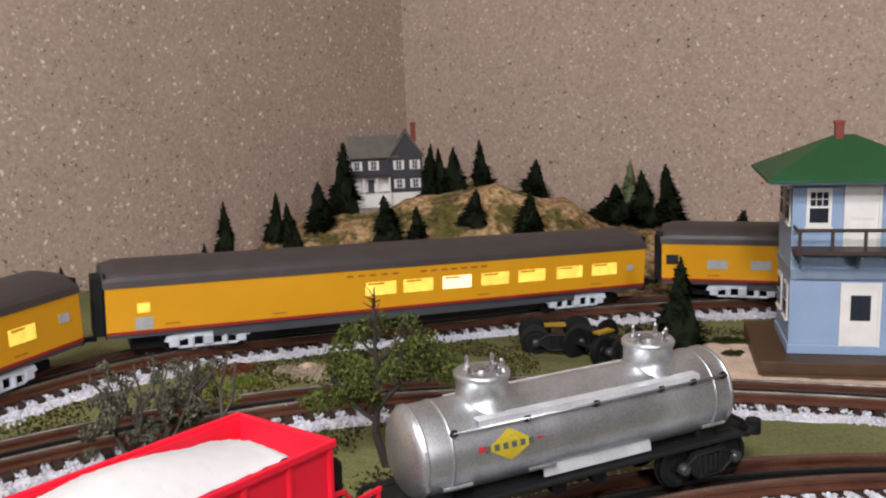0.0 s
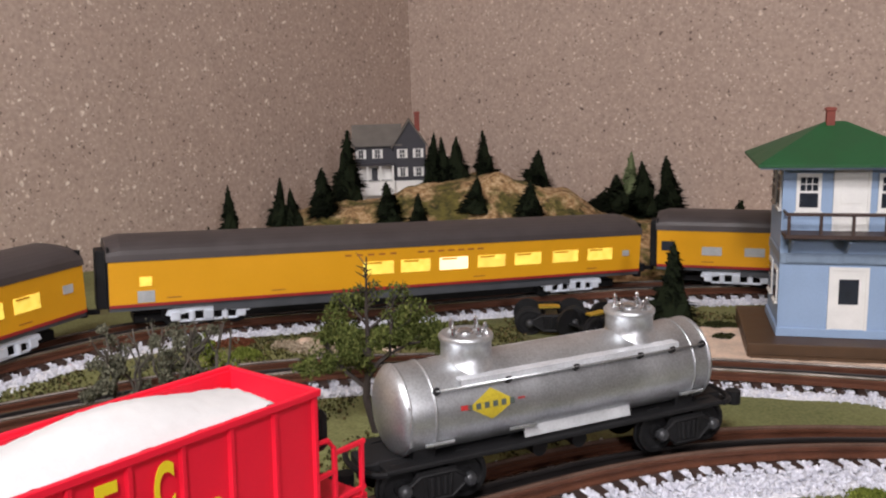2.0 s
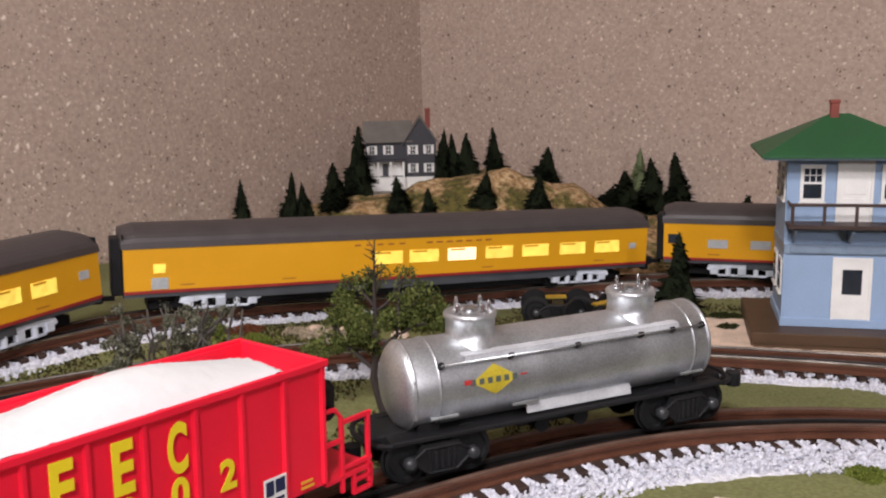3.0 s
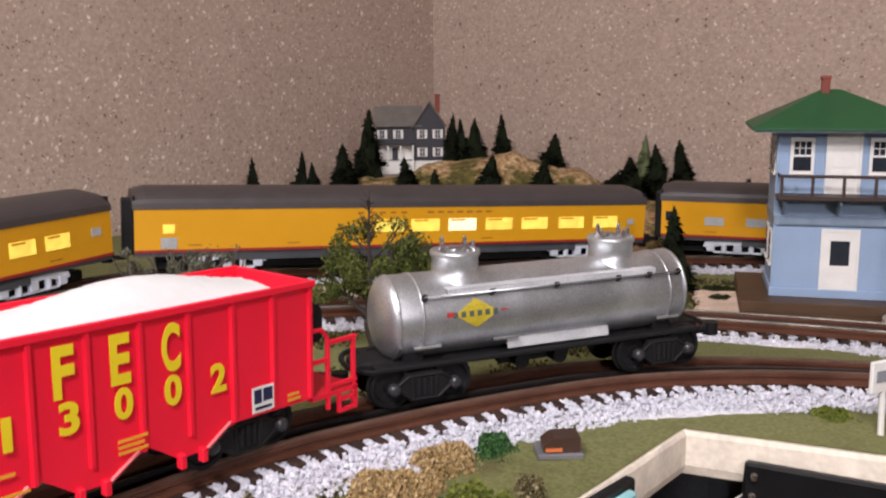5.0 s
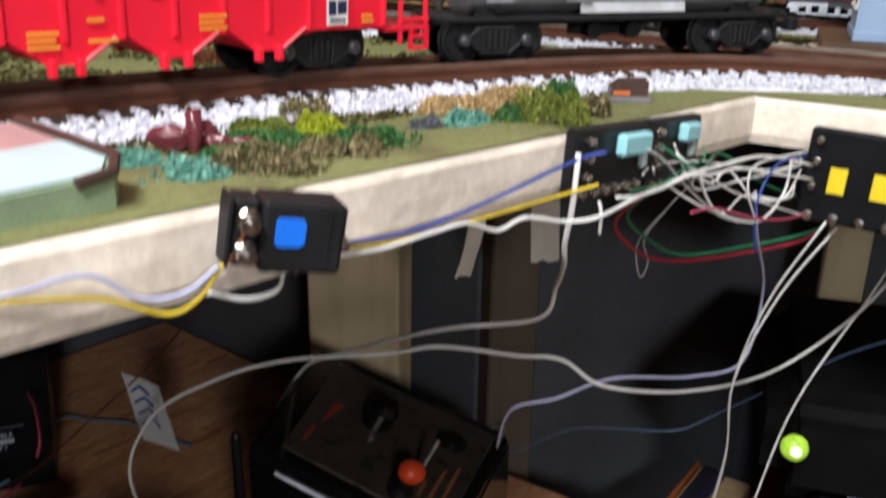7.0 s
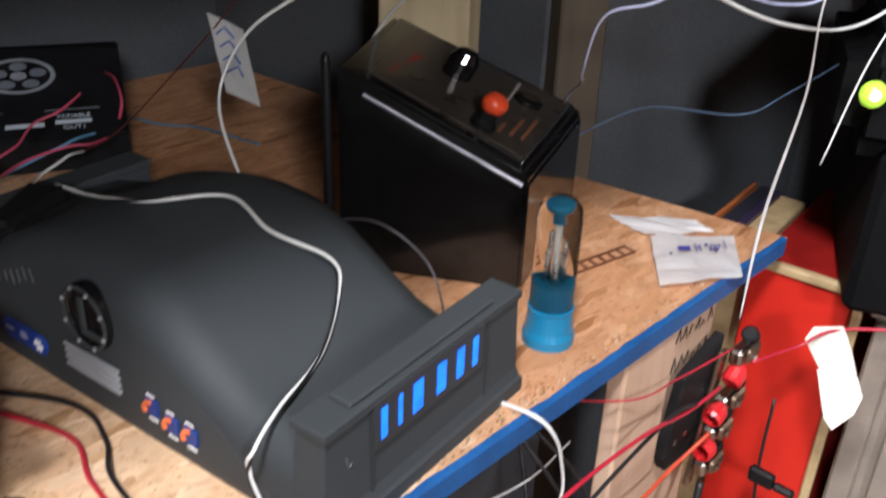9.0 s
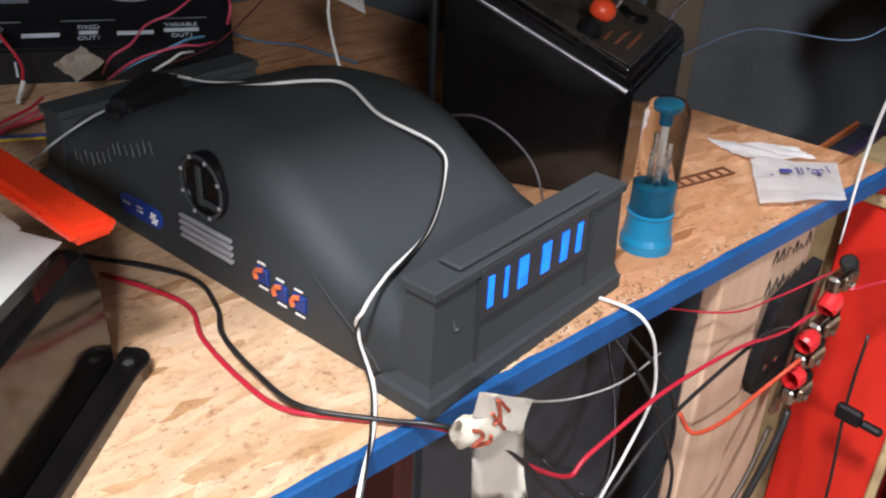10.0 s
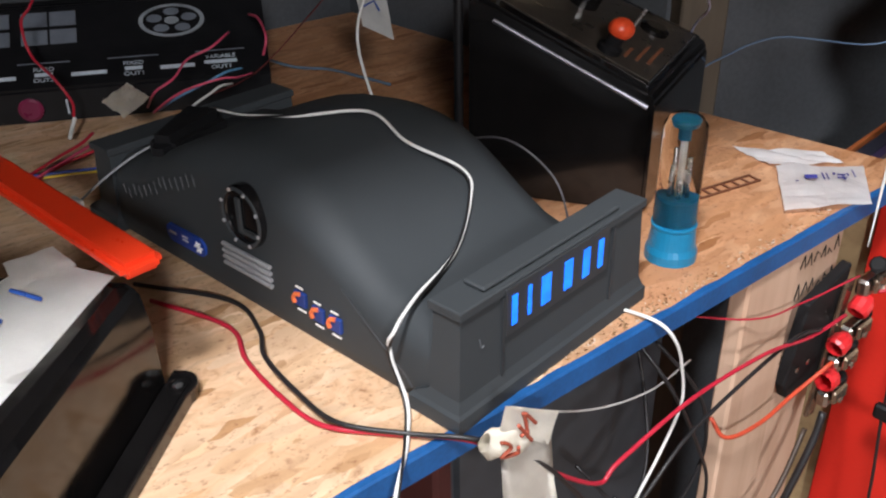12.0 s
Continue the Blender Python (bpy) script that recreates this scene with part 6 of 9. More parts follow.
# small brown shed-like block by the front track
shed = thing("toy_block", "small brown block with a grey base near the front edge", "toy block", Matrix.Translation((0.846, -1.022, level(-1.02) + lip(0.846, -1.02))) @ Matrix.Rotation(radians(40), 4, "Z") @ Matrix.Scale(0.8, 4))
part("base", B(-0.014, 0.014, -0.010, 0.010, 0.0, 0.0035, 0.0006), plain("grey_base", (0.14, 0.14, 0.15), 0.6), shed)
bm = prism(bmesh.new(), [(-0.010, 0.0036), (0.012, 0.0036), (0.012, 0.013), (-0.004, 0.0125), (-0.010, 0.008)], -0.008, 0.008, Matrix.Rotation(radians(90), 4, "X"))
part("body", bm, plain("chocolate_plastic", (0.055, 0.028, 0.02), 0.4), shed)
part("orange_strip", B(-0.009, 0.001, -0.0092, -0.0082, 0.0048, 0.0068), plain("orange_plastic", (0.62, 0.16, 0.05), 0.4), shed)

# dark red plastic toy tipped on its side, in plain rounded shapes
toy = thing("toy_figure", "shiny dark red plastic toy tipped over on the scenery", "toy", Matrix.Translation((0.802, -1.236, level(-1.236, 0.802) + lip(0.802, -1.236))) @ Matrix.Rotation(radians(40), 4, "Z") @ Matrix.Scale(0.85, 4))
bm = bmesh.new()
for c, r, sc in (((-0.010, 0.0, 0.006), 0.007, (1.3, 0.8, 0.8)), ((0.002, 0.002, 0.008), 0.006, (1.2, 0.9, 0.9)), ((0.010, 0.0, 0.005), 0.005, (1.4, 0.7, 0.6))):
    made = bmesh.ops.create_uvsphere(bm, u_segments=14, v_segments=9, radius=r)["verts"]
    bmesh.ops.transform(bm, matrix=Matrix.Translation(c) @ Matrix.Diagonal((*sc, 1)), verts=made)
tube(bm, [(0.012, 0, 0.005), (0.024, 0.002, 0.006)], 0.0016, 7)
cyl(bm, (0.002, -0.006, 0.0), (0.002, -0.005, 0.019), 0.0024, 0.0030, 9)
bmesh.ops.subdivide_edges(bm, edges=list(bm.edges), cuts=1, use_grid_fill=True)
for v in bm.verts:
    v.co += Vector([0.0018 * noise.noise(v.co * 260 + Vector((7 * k, 0, 0))) + 0.0010 * noise.noise(v.co * 620 + Vector((0, 9 * k, 0))) for k in (1, 2, 3)])
part("body", bm, plain("dark_red_plastic", (0.13, 0.026, 0.034), 0.22), toy, smooth=True)

# sign post
sign = thing("sign_post", "small white plastic sign on a post beside the front track", "sign", Matrix.Translation((0.963, -0.893, level(-0.89))) @ Matrix.Rotation(radians(62), 4, "Z"))
part("post", cyl(bmesh.new(), (0, 0, 0.0), (-0.002, 0, 0.034), 0.0017, n=9), WHITEPAINT, sign)
s = part("board", B(-0.011, 0.022, -0.0016, 0.0008, 0.024, 0.041, 0.0006), WHITEPAINT, sign)
part("print_bar", B(-0.008, 0.018, -0.0020, -0.0016, 0.030, 0.036), plain("grey_print", (0.25, 0.26, 0.30), 0.6), s)

# pale tray-like structure at the front edge
tray = thing("painted_tray", "low pale blue and mauve painted base with a dark brown rim", "model base", Matrix.Translation((0, 0, 1.0085)))
out = [(0.795, -1.293), (0.853, -1.293), (0.868, -1.302), (0.868, -1.75), (0.795, -1.75)]
part("body", prism(bmesh.new(), out, 0.0, 0.0175), plain("green_painted_side", (0.22, 0.30, 0.18), 0.7), tray)
part("blue_top", prism(bmesh.new(), [(0.828, -1.2955), (0.8525, -1.2955), (0.866, -1.3045), (0.866, -1.749), (0.842, -1.749)], 0.0178, 0.0185), plain("pale_blue_paint", (0.45, 0.62, 0.64), 0.35, var=0.05), tray, "pale blue glossy top")
part("mauve_top", prism(bmesh.new(), [(0.797, -1.2955), (0.8278, -1.2955), (0.8418, -1.749), (0.797, -1.749)], 0.0178, 0.0184), plain("mauve_paint", (0.42, 0.27, 0.27), 0.35, var=0.05), tray, "mauve glossy top")
part("rim", tube(bmesh.new(), [(0.795, -1.293, 0.0185), (0.853, -1.293, 0.0185), (0.868, -1.302, 0.0185), (0.8685, -1.312, 0.0175)], 0.0016, 6), BROWNRAIL, tray)


OUTW = Matrix(((0, 0, 1, 0), (1, 0, 0, 0), (0, 1, 0, 0), (0, 0, 0, 1)))  # local x along the edge, y up, z outwards


# ---- control bench under the layout ----
BZ, BX = 0.631, 0.8625
bench_outline = [(0.19, -2.25), (BX, -2.25), (BX, -0.842), (0.793, -0.852), (0.60, -0.880), (0.19, -0.906)]
bench = thing("workbench", "strand board workbench with a blue painted front edge and pine legs", "workbench")
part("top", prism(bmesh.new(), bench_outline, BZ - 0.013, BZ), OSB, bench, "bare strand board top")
bm = bmesh.new()
rows = []
for i in range(181):
    y = -2.25 + (2.25 - 0.845) * i / 180
    j = 0.0016 * noise.noise((y * 40, 0, 0)) + 0.0010 * noise.noise((y * 150, 3, 0))
    rows.append([bm.verts.new(p) for p in ((BX + 0.0004, y, BZ - 0.0145), (BX + 0.0012, y, BZ - 0.0140), (BX + 0.0012, y, BZ - 0.0004), (BX + 0.0004, y, BZ + 0.0006), (BX - 0.0035 + j, y, BZ + 0.0006), (BX - 0.0037 + j, y, BZ + 0.0001))])
for a, b in zip(rows, rows[1:]):
    for k in range(5):
        bm.faces.new((a[k], a[k + 1], b[k + 1], b[k]))
part("blue_edge", bm, BLUETAPE, bench, "blue painted edge band")
# crumbs of broken strands along the front edge
rng = random.Random(31)
bm = bmesh.new()
for _ in range(900):
    y = rng.uniform(-1.255, -0.93)
    x = BX - 0.0050 - abs(rng.gauss(0, 0.0055))
    if rng.random() > 0.35 + 0.65 * noise.noise((y * 45, 0.0, 8.0)) + (0.3 if y < -1.10 else 0.0):
        continue
    k = rng.uniform(0.0003, 0.0009)
    q = Euler((rng.uniform(-0.5, 0.5), rng.uniform(-0.5, 0.5), rng.uniform(0, 6.3))).to_matrix()
    vs = [bm.verts.new(Vector((x, y, BZ + 0.0004 + k * 0.3)) + q @ Vector(c) * k) for c in ((-1.6, -0.5, 0), (1.5, -0.4, 0.1), (1.2, 0.6, -0.1), (-1.3, 0.5, 0), (0, 0, 0.7))]
    for a, b, c in ((0, 1, 4), (1, 2, 4), (2, 3, 4), (3, 0, 4)):
        bm.faces.new((vs[a], vs[b], vs[c]))
    bm.faces.new((vs[3], vs[2], vs[1], vs[0]))
me = bpy.data.meshes.new("wood_crumbs")
bm.to_mesh(me)
bm.free()
me.materials.append(island("broken_strand_crumbs", [(0.0, (0.12, 0.05, 0.025)), (0.4, (0.42, 0.24, 0.12)), (0.8, (0.68, 0.47, 0.30)), (1.0, (0.80, 0.72, 0.62))]))
tagged(new("wood_crumbs", me), "pale and brown wood crumbs along the blue bench edge", "debris", kind="stuff")
part("leg", B(0.846, 0.8605, -1.058, -0.996, 0.0, BZ - 0.0135, 0.002), PINE, bench)
part("leg", B(0.822, 0.8530, -0.9955, -0.925, 0.0, BZ - 0.0135, 0.002), PINE, bench, "pine board with dark pen scribbles")
bm = bmesh.new()
rng = random.Random(2)
for k in range(2):
    for j in range(7):
        y = -0.990 + j * 0.009
        z = BZ - 0.040 - k * 0.026
        tube(bm, [(0.8533, y, z), (0.8533, y + rng.uniform(0.001, 0.004), z + rng.uniform(0.004, 0.013)), (0.8533, y + rng.uniform(0.004, 0.008), z + rng.uniform(-0.003, 0.004))], 0.0005, 4)
part("pen_scribble", bm, BLACKMATT, bench)
part("leg", B(0.25, 0.29, -1.00, -0.96, 0.0, BZ - 0.0135, 0.002), PINE, bench)


# ---- grey curved power supply with a lit sign ----
PS = Matrix.Translation((0.862, -1.305, BZ)) @ Matrix.Rotation(radians(7.7), 4, "Z")
supply = thing("power_supply", "large dark grey curved plastic power supply with blue lit sign", "power supply", PS)
PROFILE = ((-0.318, 0.052), (-0.30, 0.054), (-0.275, 0.062), (-0.25, 0.0745), (-0.225, 0.084), (-0.20, 0.0905), (-0.182, 0.0928), (-0.165, 0.0935), (-0.148, 0.0922), (-0.13, 0.0885), (-0.114, 0.0815), (-0.098, 0.0718), (-0.08, 0.0600), (-0.062, 0.0500), (-0.045, 0.0450), (-0.02, 0.0430))


def crest(x):
    for (x0, z0), (x1, z1) in zip(PROFILE, PROFILE[1:]):
        if x0 <= x <= x1:
            return z0 + (z1 - z0) * (x - x0) / (x1 - x0)
    return PROFILE[0][1] if x < PROFILE[0][0] else PROFILE[-1][1]


bm = bmesh.new()
rows = []
N = 60
for i in range(N + 1):
    x = -0.316 + 0.304 * i / N
    z = crest(x)
    r = 0.012 + 0.10 * max(0.0, z - 0.045)
    sec = [(0.003, 0.0), (0.0015, 0.004), (0.0, 0.010), (0.002, z - r * 1.5)]
    for k in range(1, 9):
        t = math.pi / 2 * k / 8
        sec.append((0.002 + r * 1.6 * (1 - math.cos(t)), z - r * 1.5 + r * 1.5 * math.sin(t)))
    sec += [(0.075, z + 0.0015), (0.128, z - 0.001), (0.146, z - 0.008), (0.150, z - 0.02), (0.150, 0.0)]
    rows.append([bm.verts.new((x, y, h)) for y, h in sec])
for a, b in zip(rows, rows[1:]):
    for k in range(len(a) - 1):
        bm.faces.new((a[k], b[k], b[k + 1], a[k + 1]))
bm.faces.new(rows[0])
bm.faces.new(rows[-1])
part("casing", bm, GREYCASE, supply, "dark grey arched casing", smooth=True)
# end pillars: a flared foot, a tapering shaft and a thin projecting top
def end_pillar(x0, x1, h, cap):
    rings = ((-0.013, 0.0025, -0.0045, 0.0), (-0.013, 0.0025, -0.0045, 0.0085), (-0.0115, 0.0012, -0.0030, 0.0105), (-0.0015, -0.0005, -0.0008, 0.0165), (0.0, -0.0015, 0.0012, h - 0.0060), (-0.0020, 0.0, -0.0004, h - 0.0048), (-0.0020, 0.0, -0.0004, h - 0.0006), (-0.0014, -0.0006, 0.0002, h))
    bm = bmesh.new()
    rows = []
    for a, b, c, z in rings:
        rows.append([bm.verts.new(p) for p in ((x0 + a, c, z), (x1 + b, c, z), (x1 + b, 0.156 - c, z), (x0 + a, 0.156 - c, z))])
    for p, q in zip(rows, rows[1:]):
        for i in range(4):
            bm.faces.new((p[i], p[(i + 1) % 4], q[(i + 1) % 4], q[i]))
    bm.faces.new(rows[0][::-1])
    bm.faces.new(rows[-1])
    pillar = part("end_pillar", bm, GREYCASE, supply)
    if cap:
        part("cap", B(x0 + 0.0015, x1 - 0.0035, 0.020, 0.134, h + 0.0002, h + 0.0030, 0.0010), GREYCASE, pillar)
        for y in (0.0305, 0.1245):
            part("moulding", B(x1 - 0.0022, x1 + 0.0006, y - 0.0006, y + 0.0006, 0.016, h - 0.0062), GREYDARK, pillar)
        part("corner_mark", tube(bmesh.new(), glide([(x1 - 0.0004, 0.0135, 0.046), (x1 - 0.0003, 0.0150, 0.0405), (x1 - 0.0004, 0.0168, 0.0412)], 4), 0.0004, 5), PALEMARK, pillar)
        part("rim_line", tube(bmesh.new(), [(x1 - 0.0010, 0.004, h - 0.0004), (x1 - 0.0010, 0.152, h - 0.0004)], 0.0004, 5), GREYDARK, pillar)


PALEMARK = plain("pale_scuff", (0.10, 0.11, 0.12), 0.5)
end_pillar(-0.0185, 0.0, 0.0672, True)
end_pillar(-0.334, -0.312, 0.0590, False)
# pale scratches on the front of the casing
rng = random.Random(6)
for k in range(14):
    x = -0.302 + 0.0068 * k + rng.uniform(-0.001, 0.001)
    z = crest(x) - 0.0165 + rng.uniform(-0.002, 0.001)
    part("scratch", tube(bmesh.new(), [(x, 0.0014, z), (x + 0.0030, 0.0008, z - rng.uniform(0.005, 0.008))], 0.00018, 4), PALEMARK, supply)
part("casing_crease", tube(bmesh.new(), glide([(-0.094, 0.0040, 0.0480), (-0.070, 0.0004, 0.0360), (-0.040, -0.0012, 0.0180), (-0.031, -0.0020, 0.0110)], 5), 0.0006, 5), GREYDARK, supply)
part("sign_panel", B(-0.0002, 0.0010, 0.0315, 0.1185, 0.0385, 0.0655, 0.0003), GREYDARK, supply, "dark sign panel")
BLUELIT = plain("lit_blue_sign", (0.008, 0.14, 0.95), 0.4, var=0.3, coarse=150, bump=0, emit=1.0)
for y, w, h in ((0.0355, 0.0042, 0.0170), (0.0480, 0.0028, 0.0170), (0.0590, 0.0075, 0.0170), (0.0780, 0.0070, 0.0170), (0.0945, 0.0060, 0.0170), (0.1085, 0.0045, 0.0170)):
    part("sign_block", B(0.0010, 0.0016, y, y + w, 0.0435, 0.0435 + h, 0.0002), BLUELIT, supply, "glowing blue block")
# front fittings
GLOSSB = plain("glossy_black_disc", (0.008, 0.008, 0.009), 0.15, var=0.1, bump=0)
PALEBAR = plain("pale_grey_bar", (0.42, 0.43, 0.45), 0.35, 0.3, var=0.1)
CHROME = plain("dull_chrome", (0.42, 0.43, 0.45), 0.22, 0.9, var=0.1, bump=0)
face = Matrix.Translation((-0.163, 0.0010, 0.0610)) @ Matrix.Rotation(radians(90), 4, "X")
badge = part("round_grille", lathe(bmesh.new(), [(0, 0.0015), (0.0150, 0.0015), (0.0155, 0.0022), (0.0170, 0.0034), (0.0185, 0.0028), (0.0190, 0.0005), (0.0190, -0.006), (0, -0.006)], 40, face), GLOSSB, supply, "round black grille with a ring", smooth=False)
part("grille_bar", B(-0.0045, 0.0000, -0.0110, 0.0115, 0.0016, 0.0032, 0.0005, face), GREYCASE, badge)
part("grille_bar", B(0.0002, 0.0115, -0.0105, -0.0068, 0.0016, 0.0032, 0.0005, face), GREYCASE, badge)
for k in range(8):
    a = 2 * math.pi * (k + 0.5) / 8
    part("grille_stud", lathe(bmesh.new(), [(0.0013, 0.0), (0.0010, 0.0009), (0, 0.0011)], 8, face @ Matrix.Translation((0.0171 * math.cos(a), 0.0171 * math.sin(a), 0.0036))), PALEBAR, badge)
part("grille_ring", lathe(bmesh.new(), [(0.0160, 0.0029), (0.0168, 0.0040), (0.0180, 0.0036), (0.0184, 0.0026)], 40, face), GREYCASE, badge, smooth=True)
out = []
for i in range(20):
    a = 2 * math.pi * i / 20
    out.append((-0.229 + math.copysign(0.0150, math.cos(a)) + 0.0062 * math.cos(a), 0.0225 + 0.0062 * math.sin(a)))
bdg = part("blue_badge", prism(bmesh.new(), out, 0.0, 0.0016, Matrix.Translation((0, 0.0006, 0)) @ Matrix.Rotation(radians(90), 4, "X")), plain("blue_badge_paint", (0.015, 0.06, 0.36), 0.35), supply, "blue oblong badge with white marks")
bm = bmesh.new()
for x, w, z, h in ((-0.246, 0.007, 0.0225, 0.0014), (-0.232, 0.006, 0.0240, 0.0010), (-0.232, 0.006, 0.0215, 0.0010)):
    box(bm, x, x + w, -0.0015, -0.0010, z, z + h)
for k in range(3):
    a = math.pi * k / 3
    cyl(bm, (-0.2145 + 0.0040 * math.cos(a), -0.0014, 0.0225 + 0.0040 * math.sin(a)), (-0.2145 - 0.0040 * math.cos(a), -0.0014, 0.0225 - 0.0040 * math.sin(a)), 0.0007, n=6)
part("badge_mark", bm, WHITEPAINT, bdg)
for k in range(4):
    part("vent_bar", cyl(bmesh.new(), (-0.187, -0.0008, 0.0360 - k * 0.0042), (-0.1425, -0.0008, 0.0360 - k * 0.0042), 0.0014, n=8), PALEBAR, supply)
ORANGE = plain("orange_rocker", (0.72, 0.16, 0.05), 0.4)
BLUEROCK = plain("blue_rocker", (0.012, 0.04, 0.20), 0.4)
for x, z in ((-0.118, 0.0255), (-0.1035, 0.0215), (-0.0895, 0.0215)):
    sw = part("rocker_switch", B(x - 0.0045, x + 0.0050, -0.0014, 0.0012, z - 0.0045, z + 0.0048, 0.0006), BLUEROCK, supply, "blue and orange rocker switch")
    bm = bmesh.new()
    tube(bm, [(x - 0.0030, -0.0018, z - 0.0022), (x - 0.0036, -0.0022, z + 0.0010), (x - 0.0015, -0.0022, z + 0.0038), (x + 0.0015, -0.0018, z + 0.0044)], 0.0014, 6)
    part("rocker", bm, ORANGE, sw)
    bm = B(x - 0.003, x + 0.003, -0.0006, 0.0, z + 0.0068, z + 0.0078)
    box(bm, x - 0.003, x + 0.004, -0.0006, 0.0, z - 0.0078, z - 0.0068)
    part("switch_print", bm, WHITEPAINT, sw)
# black plug lying on the far end
plug = thing("power_plug", "black taped plug with a grey lead on the power supply", "plug", PS)
bm = B(-0.034, 0.032, -0.018, 0.018, 0.0, 0.022, 0.007, segments=2)
for v in bm.verts:
    if v.co.x < 0:
        k = 1 + 0.62 * v.co.x / 0.034
        v.co.y *= k
        v.co.z = 0.006 + v.co.z * (0.45 + 0.55 * k)
    v.co.x += 0.003 * noise.noise((v.co.y * 60, v.co.z * 60, 1))
part("body", bm, BLACKMATT, plug).matrix_basis = Matrix.Translation((-0.283, 0.042, 0.053)) @ Matrix.Rotation(radians(117), 4, "Z")
lead = part("lead", tube(bmesh.new(), glide([Vector(p) for p in ((-0.281, 0.020, 0.067), (-0.284, 0.004, 0.062), (-0.293, -0.014, 0.050), (-0.302, -0.030, 0.036))], 6), 0.0008, 7), plain("grey_cord", (0.34, 0.35, 0.37), 0.45), plug, "grey lead", smooth=True)
part("connector", B(-0.310, -0.299, -0.036, -0.028, 0.029, 0.038, 0.0015), plain("white_connector", (0.7, 0.69, 0.66), 0.5), lead)


def wire(name, label, points, r, material, flat=1.0, steps=7, category="wire", m=None):
    pts = [(m @ Vector(p)) for p in points] if m is not None else points
    ob = part(name, tube(bmesh.new(), glide(pts, steps), r, 7, flat), material, None, label, smooth=True)
    return tagged(ob, label, category)


CORDW = plain("white_cord", (0.76, 0.76, 0.73), 0.5, var=0.08)
CORDG = plain("grey_white_cord", (0.58, 0.58, 0.56), 0.55, var=0.12)
CORDR = plain("red_wire", (0.42, 0.014, 0.035), 0.4, var=0.1)
CORDB = plain("black_wire", (0.014, 0.013, 0.014), 0.4, var=0.1)
CORDY = plain("yellow_wire", (0.70, 0.52, 0.03), 0.45, var=0.1)
CORDBL = plain("blue_wire", (0.03, 0.07, 0.35), 0.45, var=0.1)
CORDPB = plain("pale_blue_wire", (0.12, 0.30, 0.48), 0.45, var=0.1)
CORDGR = plain("green_wire", (0.02, 0.16, 0.07), 0.45, var=0.1)
CORDPK = plain("pink_red_wire", (0.50, 0.06, 0.12), 0.45, var=0.1)
def twin_cord(label, points, r, first, second, m, twist=38.0):
    """Two insulated strands side by side, slowly turning about each other."""
    c = thing("cord", label, "cord")
    path = glide([m @ Vector(p) for p in points], 9)
    run, turns = 0.0, []
    for i, p in enumerate(path):
        run += (p - path[i - 1]).length if i else 0.0
        turns.append(run * twist + 0.6 * math.sin(run * 55))
    for name, mat, s in (("white_strand", first, 1.0), ("dark_strand", second, -1.0)):
        pts = []
        for i, p in enumerate(path):
            d = (path[min(i + 1, len(path) - 1)] - path[max(i - 1, 0)]).normalized()
            side = d.cross(Vector((0.2, 0.1, 0.97))).normalized()
            up = side.cross(d)
            k = r if s > 0 else r * 0.85
            pts.append(p + (side * math.cos(turns[i]) + up * math.sin(turns[i]) * 0.7) * k * 0.75 * s)
        part(name, tube(bmesh.new(), pts, r if s > 0 else r * 0.7, 7), mat, c, smooth=True)
    return c


twin_cord("white and black twin cord draped over the grey power supply", [(-0.300, 0.075, 0.070), (-0.250, 0.066, 0.0795), (-0.192, 0.062, 0.0955), (-0.158, 0.094, 0.0975), (-0.121, 0.090, 0.0885), (-0.093, 0.106, 0.0735), (-0.078, 0.095, 0.064), (-0.057, 0.059, 0.053), (-0.044, 0.016, 0.0495), (-0.037, -0.006, 0.046), (-0.040, -0.008, 0.030), (-0.030, -0.008, 0.006), (-0.012, -0.026, 0.003), (0.004, -0.046, 0.0032), (0.0125, -0.060, -0.010), (0.0130, -0.072, -0.06), (0.010, -0.078, -0.16)], 0.00105, CORDW, CORDB, PS)
wire("cord", "thin grey cord behind the grey power supply", [(-0.15, 0.158, 0.060), (-0.104, 0.158, 0.074), (-0.072, 0.164, 0.058), (-0.055, 0.160, 0.035), (-0.05, 0.158, 0.004)], 0.0007, plain("thin_dark_cord", (0.06, 0.055, 0.06), 0.35), m=PS)


# ---- tall black transformer with a sloping dial panel ----
KW = Matrix.Translation((0.663, -1.128, BZ)) @ Matrix.Rotation(radians(31.8), 4, "Z")
kw = thing("black_transformer", "old polished black bakelite train transformer with a red knob", "transformer", KW)
bm = prism(bmesh.new(), [(0.0, 0.0), (0.128, 0.0), (0.128, 0.080), (0.124, 0.0885), (0.004, 0.1455), (0.0, 0.143)], -0.140, 0.0, Matrix.Rotation(radians(90), 4, "X"))
bmesh.ops.bevel(bm, geom=list(bm.edges), offset=0.0025, segments=2, affect="EDGES")
part("casing", bm, BLACKGLOSS, kw)
slope = Matrix.Translation((0.0, 0.0, 0.1472)) @ Matrix.Rotation(math.atan(0.47), 4, "Y")
panel = part("dial_panel", B(0.020, 0.132, 0.012, 0.128, 0.0, 0.0014, 0.0004, slope), plain("worn_brown_panel", (0.075, 0.062, 0.050), 0.30, 0.5, var=0.4, coarse=80), kw, "worn brown metal dial panel")
FADEDRED = plain("faded_red_print", (0.22, 0.025, 0.018), 0.5, var=0.5, coarse=200)
for x0, x1, y0, y1 in ((0.028, 0.060, 0.026, 0.046), (0.032, 0.056, 0.052, 0.080), (0.064, 0.072, 0.050, 0.064)):
    part("panel_print", B(x0, x1, y0, y1, 0.0015, 0.0018, 0.0, slope), FADEDRED, panel)
